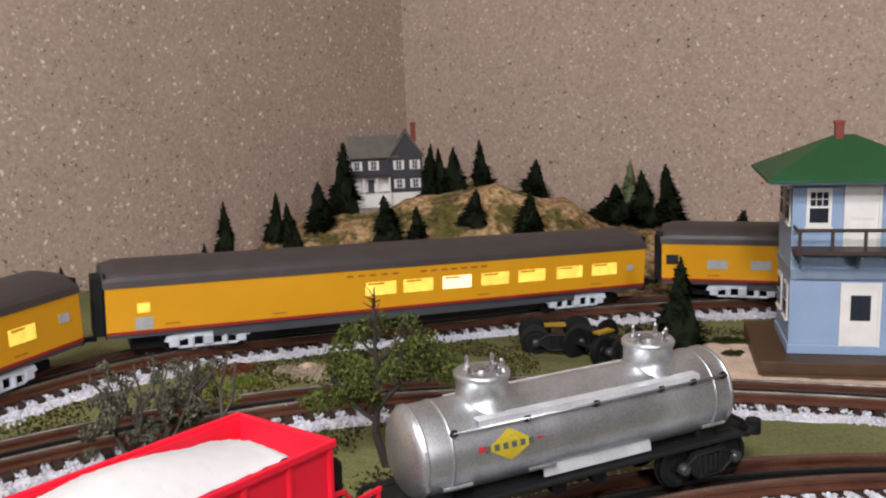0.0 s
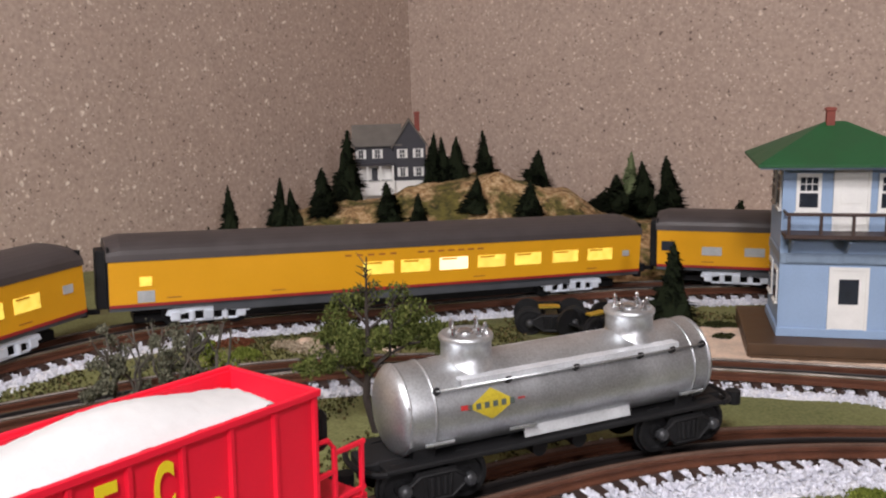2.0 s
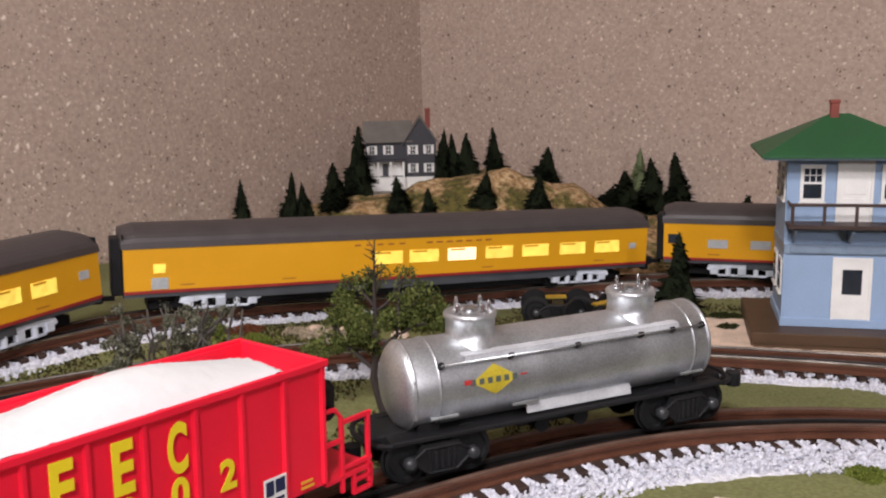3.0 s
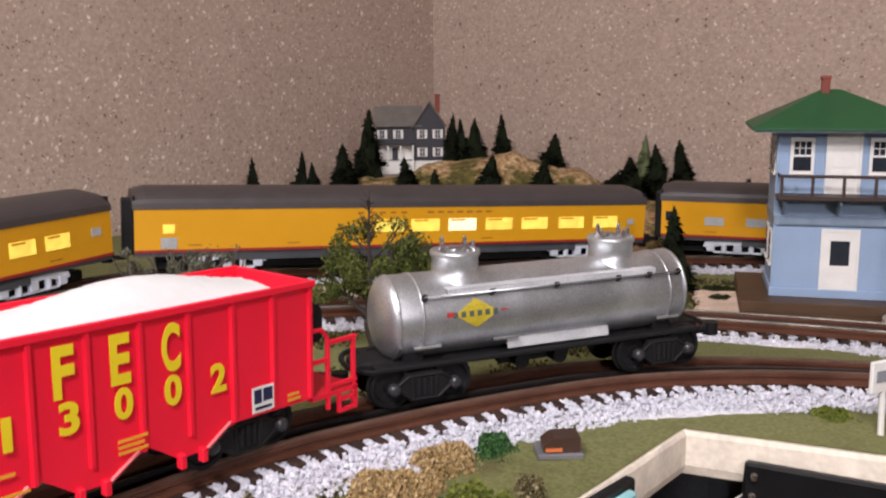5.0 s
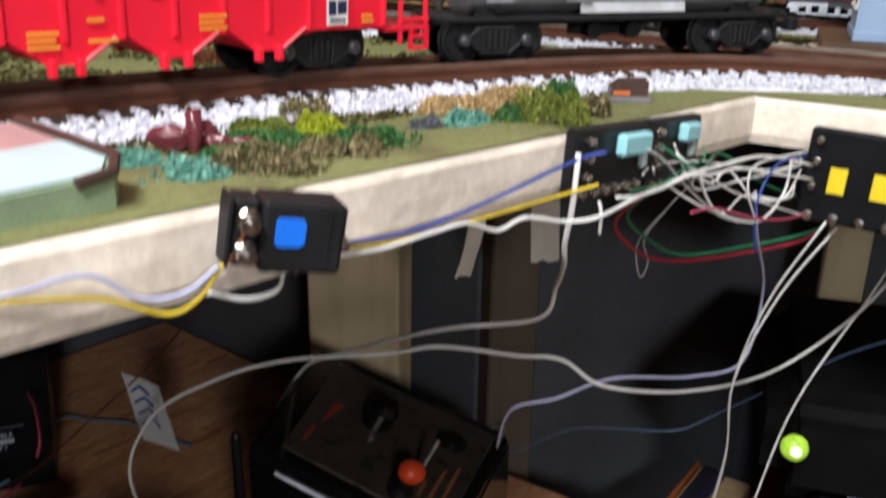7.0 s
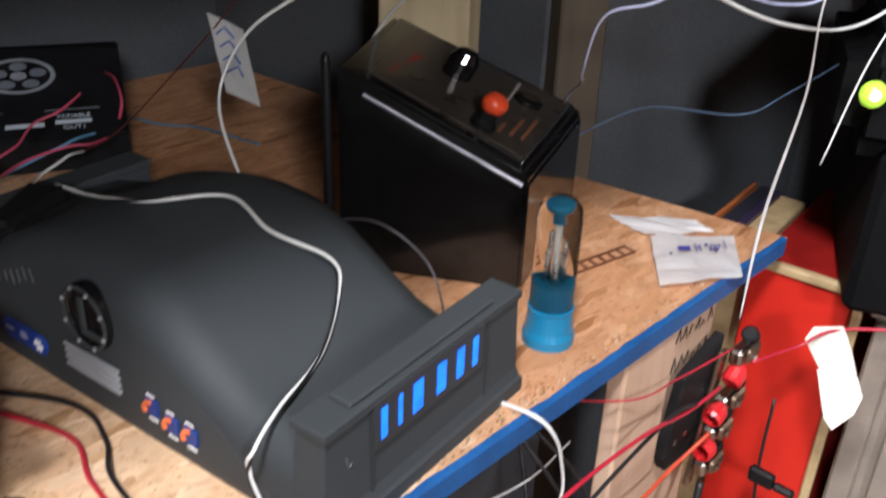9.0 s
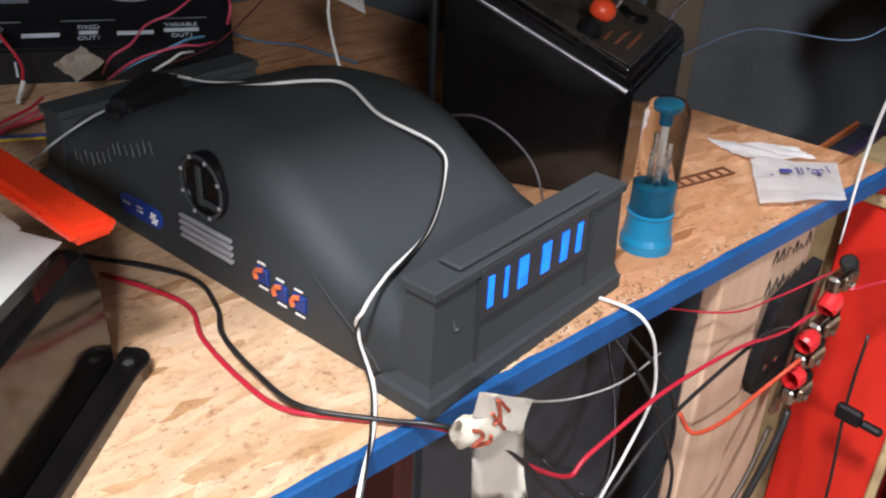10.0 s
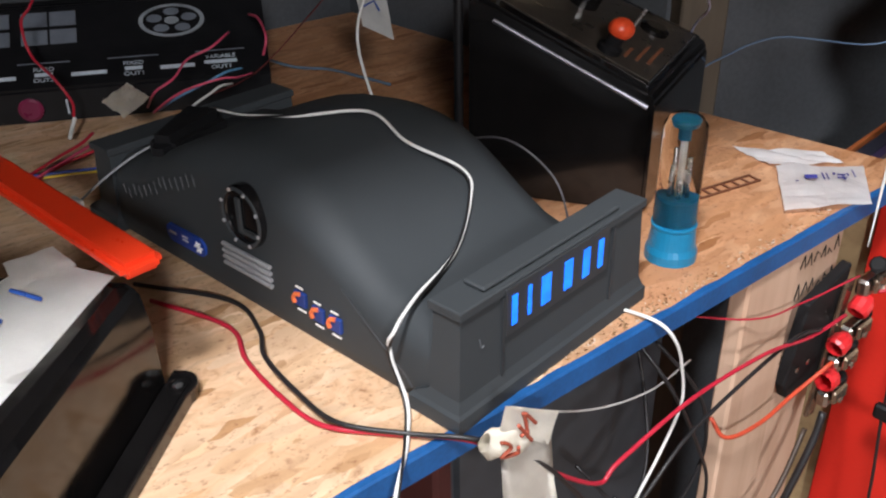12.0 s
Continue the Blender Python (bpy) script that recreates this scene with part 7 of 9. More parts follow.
BROWNPRINT = plain("brown_scale_print", (0.20, 0.075, 0.035), 0.5)
for k in range(5):
    part("scale_mark", B(0.092 + k * 0.0075, 0.0945 + k * 0.0075, 0.020 + 0.004 * k, 0.062 + 0.003 * k, 0.0015, 0.0018, 0.0, slope), BROWNPRINT, panel)
part("trim_strip", tube(bmesh.new(), [(0.018, -0.0012, 0.1285), (0.124, -0.0012, 0.0785)], 0.0017, 8), plain("worn_chrome", (0.30, 0.30, 0.33), 0.38, 0.9, var=0.4, coarse=70), kw, "chrome strip")
part("panel_rim", tube(bmesh.new(), [slope @ Vector((0.133, 0.011, 0.001)), slope @ Vector((0.133, 0.129, 0.001))], 0.0006, 6), CHROME, kw)
kn = slope @ Matrix.Translation((0.0975, 0.0240, 0.0014))
knob = part("knob", lathe(bmesh.new(), [(0.0085, 0.0), (0.0085, 0.004), (0.0060, 0.006), (0.0060, 0.012), (0, 0.012)], 20, kn), BLACK, kw)
bm = bmesh.new()
bmesh.ops.create_uvsphere(bm, u_segments=16, v_segments=10, radius=0.0088)
bmesh.ops.transform(bm, matrix=kn @ Matrix.Translation((0.000, 0.003, 0.0160)) @ Matrix.Diagonal((1, 1, 0.85, 1)), verts=bm.verts)
part("red_cap", bm, plain("orange_red_cap", (0.72, 0.07, 0.02), 0.3, var=0.05), knob, "orange-red knob cap", smooth=True)
part("lever", tube(bmesh.new(), [kn @ Vector((0.004, 0.014, 0.006)), kn @ Vector((0.004, 0.034, 0.024))], 0.0016, 8), STEEL, kw)
for x, y, h in ((0.062, 0.078, 0.020), (0.110, 0.095, 0.006)):
    part("dial_lamp", lathe(bmesh.new(), [(0.010, 0.0), (0.010, h * 0.7), (0.007, h), (0, h)], 20, slope @ Matrix.Translation((x, y, 0.001))), BLACKGLOSS, kw)
part("corner_post", lathe(bmesh.new(), [(0.0034, 0.0), (0.0034, 0.148), (0.0022, 0.152), (0, 0.153)], 14, Matrix.Translation((-0.0075, 0.002, 0.0))), BLACK, kw, smooth=True)
# the case widens towards its back
for o in kw.children_recursive:
    if o.type == "MESH":
        for v in o.data.vertices:
            if v.co.y > 0 and v.co.x > 0:
                v.co.x += 0.17 * v.co.y * min(1.0, v.co.x / 0.128)


# ---- second black transformer with a red lever ----
ZW = Matrix.Translation((0.742, -1.402, BZ)) @ Matrix.Rotation(radians(-46), 4, "Z")
zw = thing("black_transformer", "glossy black bakelite train transformer with a red lever and taped paper", "transformer", ZW)
bm = bmesh.new()
rows = []
for ins, z in ((0.0, 0.0), (0.0, 0.004), (0.0008, 0.045), (0.0015, 0.064), (0.004, 0.0690), (0.009, 0.0715), (0.030, 0.0735)):
    rows.append([bm.verts.new(p) for p in ((ins, -ins, z), (0.24 - ins, -ins, z), (0.24 - ins, -0.19 + ins, z), (ins, -0.19 + ins, z))])
for a, b in zip(rows, rows[1:]):
    for i in range(4):
        bm.faces.new((a[i], a[(i + 1) % 4], b[(i + 1) % 4], b[i]))
bm.faces.new(rows[0][::-1])
bm.faces.new(rows[-1])
bmesh.ops.bevel(bm, geom=[e for e in bm.edges if abs(e.verts[0].co.z - e.verts[1].co.z) > 0.002], offset=0.003, segments=2, affect="EDGES")
part("casing", bm, BLACKGLOSS, zw)
# foot flange with a rounded end, a raised rim and a sunk screw
out = [(0.235, 0.0006), (0.235, 0.0120)] + [(0.002 + 0.010 * math.cos(a), 0.0085 + 0.0085 * math.sin(a)) for a in (radians(60 + 20 * k) for k in range(7))] + [(-0.0078, 0.0006)]
foot = part("foot_flange", prism(bmesh.new(), out, 0.0, 0.0075), BLACKGLOSS, zw)
part("flange_rim", tube(bmesh.new(), [(0.234, 0.0112, 0.0078), (0.012, 0.0140, 0.0078)] + [(0.002 + 0.0090 * math.cos(a), 0.0085 + 0.0075 * math.sin(a), 0.0078) for a in (radians(60 + 24 * k) for k in range(6))] + [(-0.0070, 0.002, 0.0078)], 0.0020, 7), BLACKGLOSS, foot, smooth=True)
part("screw_cup", lathe(bmesh.new(), [(0.0050, 0.0), (0.0050, 0.0012), (0.0040, 0.0016), (0.0036, 0.0004), (0, 0.0004)], 20, Matrix.Translation((0.003, 0.0080, 0.0076))), BLACKGLOSS, foot)
part("screw", lathe(bmesh.new(), [(0.0026, 0.0), (0.0026, 0.0006), (0, 0.0012)], 14, Matrix.Translation((0.003, 0.0080, 0.0081))), STEEL, foot)
lever = part("lever", B(-0.1600, 0.0100, -0.0105, 0.0105, 0.0, 0.0085, 0.003, segments=2), plain("scarlet_plastic", (0.80, 0.045, 0.012), 0.3, var=0.04), zw, "scarlet plastic lever")
lever.matrix_basis = ZW.inverted() @ Matrix.Translation((0.7540, -1.4090, 0.7145)) @ Matrix.Rotation(radians(7), 4, "Z")
BLUEPEN = plain("blue_pen", (0.03, 0.10, 0.42), 0.5)
CREAMPAPER = plain("cream_paper", (0.92, 0.90, 0.85), 0.7, var=0.04)


def paper_sheet(corners, seed, lift):
    """A sheet between four corners (along, across), gently buckled."""
    bm = bmesh.new()
    a, b, c, d = (Vector((*p, 0)) for p in corners)
    rows = []
    for i in range(13):
        row = []
        for j in range(9):
            u, v = i / 12, j / 8
            p = a * (1 - u) * (1 - v) + b * u * (1 - v) + c * u * v + d * (1 - u) * v
            row.append(bm.verts.new((p.x, p.y, lift + 0.0022 * abs(noise.noise((u * 2.1, v * 1.7, seed))))))
        rows.append(row)
    for p, q in zip(rows, rows[1:]):
        for j in range(8):
            bm.faces.new((p[j], q[j], q[j + 1], p[j + 1]))
    bmesh.ops.solidify(bm, geom=list(bm.faces), thickness=0.0004)
    return bm


paper = part("taped_paper", paper_sheet(((0.008, -0.010), (0.150, -0.014), (0.150, -0.120), (-0.004, -0.052)), 1, 0.0), CREAMPAPER, zw, "cream paper taped on top with blue pen marks", smooth=True)
paper.matrix_basis = Matrix.Translation((0.0, 0.0, 0.0752))
part("folded_corner", paper_sheet(((0.004, -0.030), (0.030, -0.046), (0.006, -0.066), (-0.012, -0.050)), 4, 0.0026), CREAMPAPER, paper, smooth=True)
for p, q in (((0.0284, -0.0497), (0.0312, -0.0410)), ((0.0316, -0.0400), (0.0343, -0.0322)), ((0.0519, -0.0470), (0.0527, -0.0405))):
    part("pen_mark", tube(bmesh.new(), [(*p, 0.0026), (*q, 0.0026)], 0.0011, 5), BLUEPEN, paper)


# ---- black electronics unit at the back of the bench ----
TI = Matrix.Translation((0.2515, -1.439, BZ)) @ Matrix.Rotation(radians(63), 4, "Z")
ti = thing("control_unit", "black plastic train control unit with printed ports and many wires", "control unit", TI)
bm = prism(bmesh.new(), [(0.0, 0.0), (0.085, 0.0), (0.085, 0.087), (0.069, 0.0865), (0.032, 0.0535), (0.027, 0.050), (0.0, 0.030)], 0.0, 0.335, Matrix(((0, 0, 1, 0), (1, 0, 0, 0), (0, 1, 0, 0), (0, 0, 0, 1))))
bmesh.ops.bevel(bm, geom=list(bm.edges), offset=0.002, segments=2, affect="EDGES")
part("casing", bm, BLACK, ti)
tilt = Matrix.Translation((0, 0.0, 0.0300)) @ Matrix.Rotation(math.atan2(0.020, 0.027), 4, "X")
tilt2 = Matrix.Translation((0, 0.032, 0.0535)) @ Matrix.Rotation(math.atan2(0.033, 0.037), 4, "X")
GREYP = plain("grey_port_label", (0.12, 0.135, 0.16), 0.5)
PRINTW = plain("white_print", (0.50, 0.56, 0.62), 0.5)
for k in range(3):
    x = 0.032 + k * 0.0565
    for j in range(2):
        for i in range(2):
            part("grey_pane", B(x - 0.0235 + i * 0.0245, x - 0.001 + i * 0.0245, 0.008 + j * 0.0185, 0.0225 + j * 0.0185, 0.0, 0.0009, 0.0, tilt2), GREYP, ti)
for x, words in ((-0.012 + 0.076, ("FIXED", "", "OUT2")), (0.140, ("FIXED", "", "OUT2")), (0.216, ("FIXED", "", "OUT1")), (0.292, ("VARIABLE", "", "OUT1"))):
    for j, word in enumerate(words):
        w = (0.017 if len(word) < 6 else 0.027) if j != 1 else (0.015 if len(words[0]) < 6 else 0.029)
        m = tilt @ Matrix.Translation((x - w / 2, 0.0190 - j * 0.0056, 0.0006))
        if word:
            lettering("port_letters", word, 0.0040, PRINTW, ti, m, 0.00015, w)
        else:
            part("port_print", B(0.0, w, 0.0003, 0.0037, -0.0004, 0.0003, 0.0, m), PRINTW, ti)
    part("port_line", B(x - 0.022, x + 0.022, 0.0275, 0.0285, 0.0, 0.0008, 0.0, tilt), GREYP, ti)
    part("port_slot", B(x - 0.053, x - 0.023, 0.0120, 0.0155, 0.0, 0.0010, 0.0, tilt), PRINTW, ti)
RINGM = plain("pale_grey_ring", (0.22, 0.24, 0.26), 0.4)
ring_m = tilt2 @ Matrix.Translation((0.252, 0.024, 0)) @ Matrix.Diagonal((1.45, 0.85, 1, 1))
emblem = part("oval_emblem", lathe(bmesh.new(), [(0.0202, 0.0), (0.0202, 0.0012), (0.0176, 0.0012), (0.0176, 0.0)], 40, ring_m), RINGM, ti, "oval grey ring emblem")
part("emblem_hub", lathe(bmesh.new(), [(0.0045, 0.0), (0.0045, 0.0010), (0, 0.0010)], 16, ring_m), RINGM, emblem)
for k in range(5):
    a = 2 * math.pi * k / 5 + 0.3
    part("emblem_spoke", lathe(bmesh.new(), [(0.0048, 0.0), (0.0048, 0.0006), (0, 0.0006)], 14, ring_m @ Matrix.Translation((0.0112 * math.cos(a), 0.0112 * math.sin(a), 0.0))), GREYP, emblem)
part("red_button", lathe(bmesh.new(), [(0.0105, 0.0), (0.0105, 0.002), (0.008, 0.0035), (0, 0.0035)], 22, Matrix.Translation((0.126, -0.0005, 0.0135)) @ Matrix.Rotation(radians(90), 4, "X")), plain("dark_red_button", (0.16, 0.012, 0.05), 0.3), ti, "maroon round button")
part("arrow_print", B(0.1555, 0.1570, -0.0006, 0.0, 0.007, 0.020), PRINTW, ti)
CORDBG = plain("blue_grey_cable", (0.10, 0.14, 0.19), 0.5, var=0.1)
for name, label, r, mat, pts in (
    ("wire", "red wire looping over the control unit", 0.0012, CORDR, [(0.310, -1.299, 0.745), (0.330, -1.315, 0.735), (0.320, -1.321, 0.722), (0.322, -1.320, 0.695), (0.362, -1.317, 0.684), (0.372, -1.310, 0.665), (0.368, -1.310, 0.650)]),
    ("wire", "pink-red wire leading to the control unit", 0.001, CORDPK, [(0.429, -1.189, 0.712), (0.437, -1.211, 0.705), (0.433, -1.231, 0.698), (0.446, -1.250, 0.690), (0.444, -1.266, 0.682), (0.414, -1.263, 0.660)]),
    ("wire", "pale blue wire leading to the control unit", 0.001, CORDPB, [(0.465, -1.199, 0.692), (0.471, -1.216, 0.694), (0.470, -1.230, 0.690), (0.453, -1.254, 0.676), (0.413, -1.254, 0.655)]),
    ("wire", "pink-red wire leading to the control unit", 0.001, CORDPK, [(0.470, -1.193, 0.688), (0.483, -1.213, 0.692), (0.477, -1.225, 0.692), (0.467, -1.249, 0.686), (0.453, -1.260, 0.676), (0.416, -1.260, 0.655)]),
    ("wire", "grey wire leading to the control unit", 0.001, CORDG, [(0.483, -1.218, 0.688), (0.493, -1.233, 0.692), (0.492, -1.241, 0.688), (0.486, -1.253, 0.680), (0.453, -1.247, 0.660)]),
    ("wire", "pink-red wire bowed beside the control unit", 0.0012, CORDPK, [(0.383, -1.145, 0.710), (0.419, -1.155, 0.715), (0.455, -1.169, 0.710), (0.455, -1.173, 0.695)]),
    ("cable", "blue-grey cable lying on the strand board", 0.0016, CORDBG, [(0.352, -1.117, 0.655), (0.324, -1.091, 0.640), (0.338, -1.074, 0.634), (0.365, -1.053, 0.634), (0.406, -1.043, 0.634), (0.442, -1.035, 0.634)]),
    ("wire", "red wire lying between the control unit and the power supply", 0.0013, CORDR, [(0.450, -1.388, 0.640), (0.435, -1.363, 0.641), (0.429, -1.343, 0.645), (0.424, -1.325, 0.648), (0.413, -1.311, 0.650)]),
    ("wire", "pink-red wire lying between the control unit and the power supply", 0.0013, CORDPK, [(0.454, -1.384, 0.638), (0.448, -1.358, 0.644), (0.445, -1.334, 0.650), (0.432, -1.316, 0.650)]),
    ("wire", "red wire lying between the control unit and the power supply", 0.0012, CORDR, [(0.451, -1.373, 0.638), (0.436, -1.346, 0.640), (0.436, -1.328, 0.643), (0.436, -1.314, 0.645)]),
    ("wire", "blue wire lying between the control unit and the power supply", 0.0012, CORDBL, [(0.424, -1.390, 0.637), (0.442, -1.370, 0.640), (0.452, -1.351, 0.641), (0.461, -1.327, 0.640)]),
    ("wire", "yellow wire lying between the control unit and the power supply", 0.0012, CORDY, [(0.429, -1.391, 0.636), (0.443, -1.371, 0.638), (0.450, -1.351, 0.638), (0.459, -1.327, 0.637)]),
    ("wire", "cream wire end beside the control unit", 0.0018, CORDG, [(0.374, -1.311, 0.652), (0.376, -1.315, 0.645), (0.386, -1.322, 0.640)]),
):
    wire(name, label, pts, r, mat, category=name)


def scrap(name, label, corners, z, material, seed, lift=0.003, category="paper"):
    """A slightly crumpled sheet over four corners."""
    a, b, c, d = (Vector((*p, 0)) for p in corners)
    bm = bmesh.new()
    rows = []
    for i in range(11):
        row = []
        for j in range(11):
            u, v = i / 10, j / 10
            p = a * (1 - u) * (1 - v) + b * u * (1 - v) + c * u * v + d * (1 - u) * v
            row.append(bm.verts.new((p.x + 0.0012 * noise.noise((i * 0.4, j * 0.4, seed)), p.y + 0.0012 * noise.noise((i * 0.4, j * 0.4, seed + 5)), z + 0.0008 + lift * abs(noise.noise((u * 2.2, v * 2.2, seed * 1.7))))))
        rows.append(row)
    for r, q in zip(rows, rows[1:]):
        for j in range(10):
            bm.faces.new((r[j], q[j], q[j + 1], r[j + 1]))
    bmesh.ops.solidify(bm, geom=list(bm.faces), thickness=0.0004)
    return tagged(part(name, bm, material), label, category)


PAPER = plain("white_wrapper", (0.90, 0.89, 0.89), 0.5, var=0.04)
TAPE = plain("cream_masking_tape", (0.92, 0.87, 0.76), 0.7, var=0.06)
scrap("tape_tag", "cream masking tape tag on the wires at the control unit", ((0.416, -1.277), (0.462, -1.278), (0.495, -1.311), (0.447, -1.310)), 0.684, TAPE, 3, 0.006, "tape tag")

# packets, plastic ladder and jar on the bench
pk = scrap("paper_packet", "white printed paper wipe packet on the strand board", ((0.792, -0.929), (0.836, -0.881), (0.872, -0.935), (0.838, -0.990)), BZ + 0.0035, PAPER, 7, 0.004, "packet")
bm = bmesh.new()
u, v = Vector((0.66, 0.75, 0)), Vector((0.66, -0.75, 0))
for s, t, w, h in ((0.013, 0.020, 0.009, 0.006), (0.026, 0.0160, 0.0010, 0.012), (0.029, 0.0175, 0.0010, 0.010), (0.034, 0.0165, 0.0020, 0.003), (0.037, 0.0190, 0.0060, 0.0016), (0.040, 0.0220, 0.0016, 0.006), (0.036, 0.0245, 0.0070, 0.0014), (0.044, 0.0175, 0.0014, 0.004), (0.005, 0.030, 0.0020, 0.0012), (0.049, 0.012, 0.0008, 0.012)):
    p = Vector((0.797, -0.930, BZ + 0.0082)) + u * s + v * t
    q = [p, p + u * w, p + u * w + v * h, p + v * h]
    vs = [bm.verts.new(a) for a in q] + [bm.verts.new(a + Vector((0, 0, 0.0004))) for a in q]
    bm.faces.new(vs[:4])
    bm.faces.new(vs[4:])
part("packet_print", bm, plain("violet_blue_print", (0.06, 0.06, 0.30), 0.5), pk)
scrap("paper_packet", "torn white paper packet behind another on the strand board", ((0.745, -0.917), (0.799, -0.874), (0.822, -0.880), (0.786, -0.928)), BZ + 0.0006, PAPER, 9, 0.006, "packet")
LADDERBROWN = plain("red_brown_plastic", (0.15, 0.055, 0.028), 0.5, var=0.15)
lad = thing("plastic_ladder", "small brown plastic ladder moulding lying on the strand board", "plastic part", Matrix.Translation((0.7845, -1.012, BZ + 0.0004)) @ Matrix.Rotation(radians(80), 4, "Z"))
for y in (0.0, 0.0105):
    part("rail", B(0.0, 0.060, y - 0.0007, y + 0.0007, 0.0, 0.0014), LADDERBROWN, lad)
for k in range(7):
    part("rung", B(0.001 + k * 0.0095, 0.0026 + k * 0.0095, 0.0008, 0.0097, 0.0002, 0.0012), LADDERBROWN, lad)
BRIGHTROD = plain("bright_steel_rod", (0.82, 0.82, 0.80), 0.25, 0.9, var=0.1)
jar = thing("clear_tube", "clear plastic tube with a blue base standing on the bench", "plastic tube", Matrix.Translation((0.8210, -1.0930, BZ)))
BLUEP = plain("blue_plastic", (0.012, 0.18, 0.34), 0.3, var=0.06, bump=0.03)
part("base", lathe(bmesh.new(), [(0, 0), (0.0165, 0), (0.0165, 0.006), (0.0150, 0.010), (0.0138, 0.0225), (0.0145, 0.0235), (0.0145, 0.0250), (0.0124, 0.0255), (0.0124, 0.0420), (0.0110, 0.0435), (0, 0.0435)], 30), BLUEP, jar, "blue plastic base", smooth=False)
g = part("tube", lathe(bmesh.new(), [(0.0136, 0.026), (0.0136, 0.084), (0.0128, 0.091), (0.0095, 0.0955), (0.0, 0.0965), (0.0, 0.0955), (0.0090, 0.0945), (0.0118, 0.0900), (0.0126, 0.084), (0.0126, 0.026)], 30), clear("clear_plastic", (0.96, 0.95, 0.93)), jar, "clear plastic tube", smooth=True)
part("inner_cap", lathe(bmesh.new(), [(0.0, 0.0810), (0.0034, 0.0810), (0.0036, 0.0880), (0.0075, 0.0895), (0.0086, 0.0925), (0.0080, 0.0938), (0.0, 0.0942)], 24), BLUEP, jar, smooth=False)
CLEARROD = plain("milky_rod", (0.80, 0.78, 0.72), 0.2, 0.0, var=0.08)
part("rod", cyl(bmesh.new(), (0.0004, 0, 0.0436), (0.0004, 0, 0.0830), 0.0022, 0.0020, 14), CLEARROD, jar, "milky white rod", smooth=True)
for k, h in enumerate((0.070, 0.060, 0.074, 0.064, 0.056)):
    x, y = 0.0052 * math.cos(k * 1.257 + 0.4), 0.0052 * math.sin(k * 1.257 + 0.4)
    part("metal_rod", cyl(bmesh.new(), (x, y, 0.0436), (x * 0.9, y * 0.9, h), 0.0013, n=10), BRIGHTROD, jar, smooth=True)




# ---- what hangs from and stands beside the bench ----
BRIGHT = plain("dull_nickel", (0.50, 0.46, 0.42), 0.22, 1.0, var=0.35)
BRONZE = plain("bronze_clip", (0.30, 0.22, 0.16), 0.25, 0.9)
REDNUT = plain("red_wire_nut", (0.62, 0.02, 0.025), 0.35)


def terminal_block():
    t = thing("terminal_strip", "black terminal strip with metal clips and red wire nuts", "terminal strip", Matrix.Translation((0.8585, -0.957, 0.505)) @ Matrix.Rotation(radians(6), 4, "X"))
    bm = prism(bmesh.new(), [(-0.040, 0.002), (-0.020, 0.066), (0.034, 0.076), (0.014, -0.020), (-0.034, -0.014)], 0.0, 0.0085, OUTW)
    bmesh.ops.bevel(bm, geom=list(bm.edges), offset=0.0012, segments=1, affect="EDGES")
    part("backing", bm, BLACKMATT, t)
    part("spine", B(0.0088, 0.0130, 0.006, 0.018, -0.050, 0.070, 0.0015, Matrix.Rotation(radians(-14), 4, "X")), BRONZE, t, "bronze contact strip")
    for k, (y, z) in enumerate(((0.043, 0.058), (0.030, 0.022), (0.017, 0.000), (0.010, -0.030))):
        cl = part("clip", B(0.0135, 0.0235, y - 0.011, y + 0.009, z - 0.008, z + 0.007, 0.0022), BRIGHT, t, "bent metal clip")
        part("clip_jaw", B(0.0238, 0.0282, y - 0.007, y + 0.012, z - 0.004, z + 0.009, 0.0018), BRONZE, cl)
        part("clip_screw", lathe(bmesh.new(), [(0.0030, 0), (0.0030, 0.002), (0, 0.0026)], 10, Matrix.Translation((0.0284, y - 0.001, z + 0.001)) @ Matrix.Rotation(radians(90), 4, "Y")), BRIGHT, cl)
        part("thumb_nut", lathe(bmesh.new(), [(0.0, -0.005), (0.0062, -0.005), (0.0068, -0.002), (0.0068, 0.003), (0.0050, 0.005), (0, 0.005)], 10, Matrix.Translation((0.0180, y + 0.0135, z + 0.008)) @ Matrix.Rotation(radians(40), 4, "X")), BLACKMATT, cl, "black thumb nut")
    for y, z, turn in ((0.026, 0.040, -60), (0.002, 0.020, -80), (-0.006, -0.008, -100)):
        bm = lathe(bmesh.new(), [(0.0068, 0.0), (0.0082, 0.003), (0.0078, 0.011), (0.0052, 0.016), (0, 0.017)], 12, Matrix.Translation((0.0210, y, z)) @ Matrix.Rotation(radians(turn), 4, "X"))
        part("wire_nut", bm, REDNUT, t, "red plastic wire nut")
    for y in (-0.012, -0.026):
        part("backing_screw", lathe(bmesh.new(), [(0.0026, 0), (0.0026, 0.0012), (0, 0.0016)], 10, Matrix.Translation((0.0086, y, 0.010)) @ Matrix.Rotation(radians(90), 4, "Y")), BRIGHT, t)
    return t


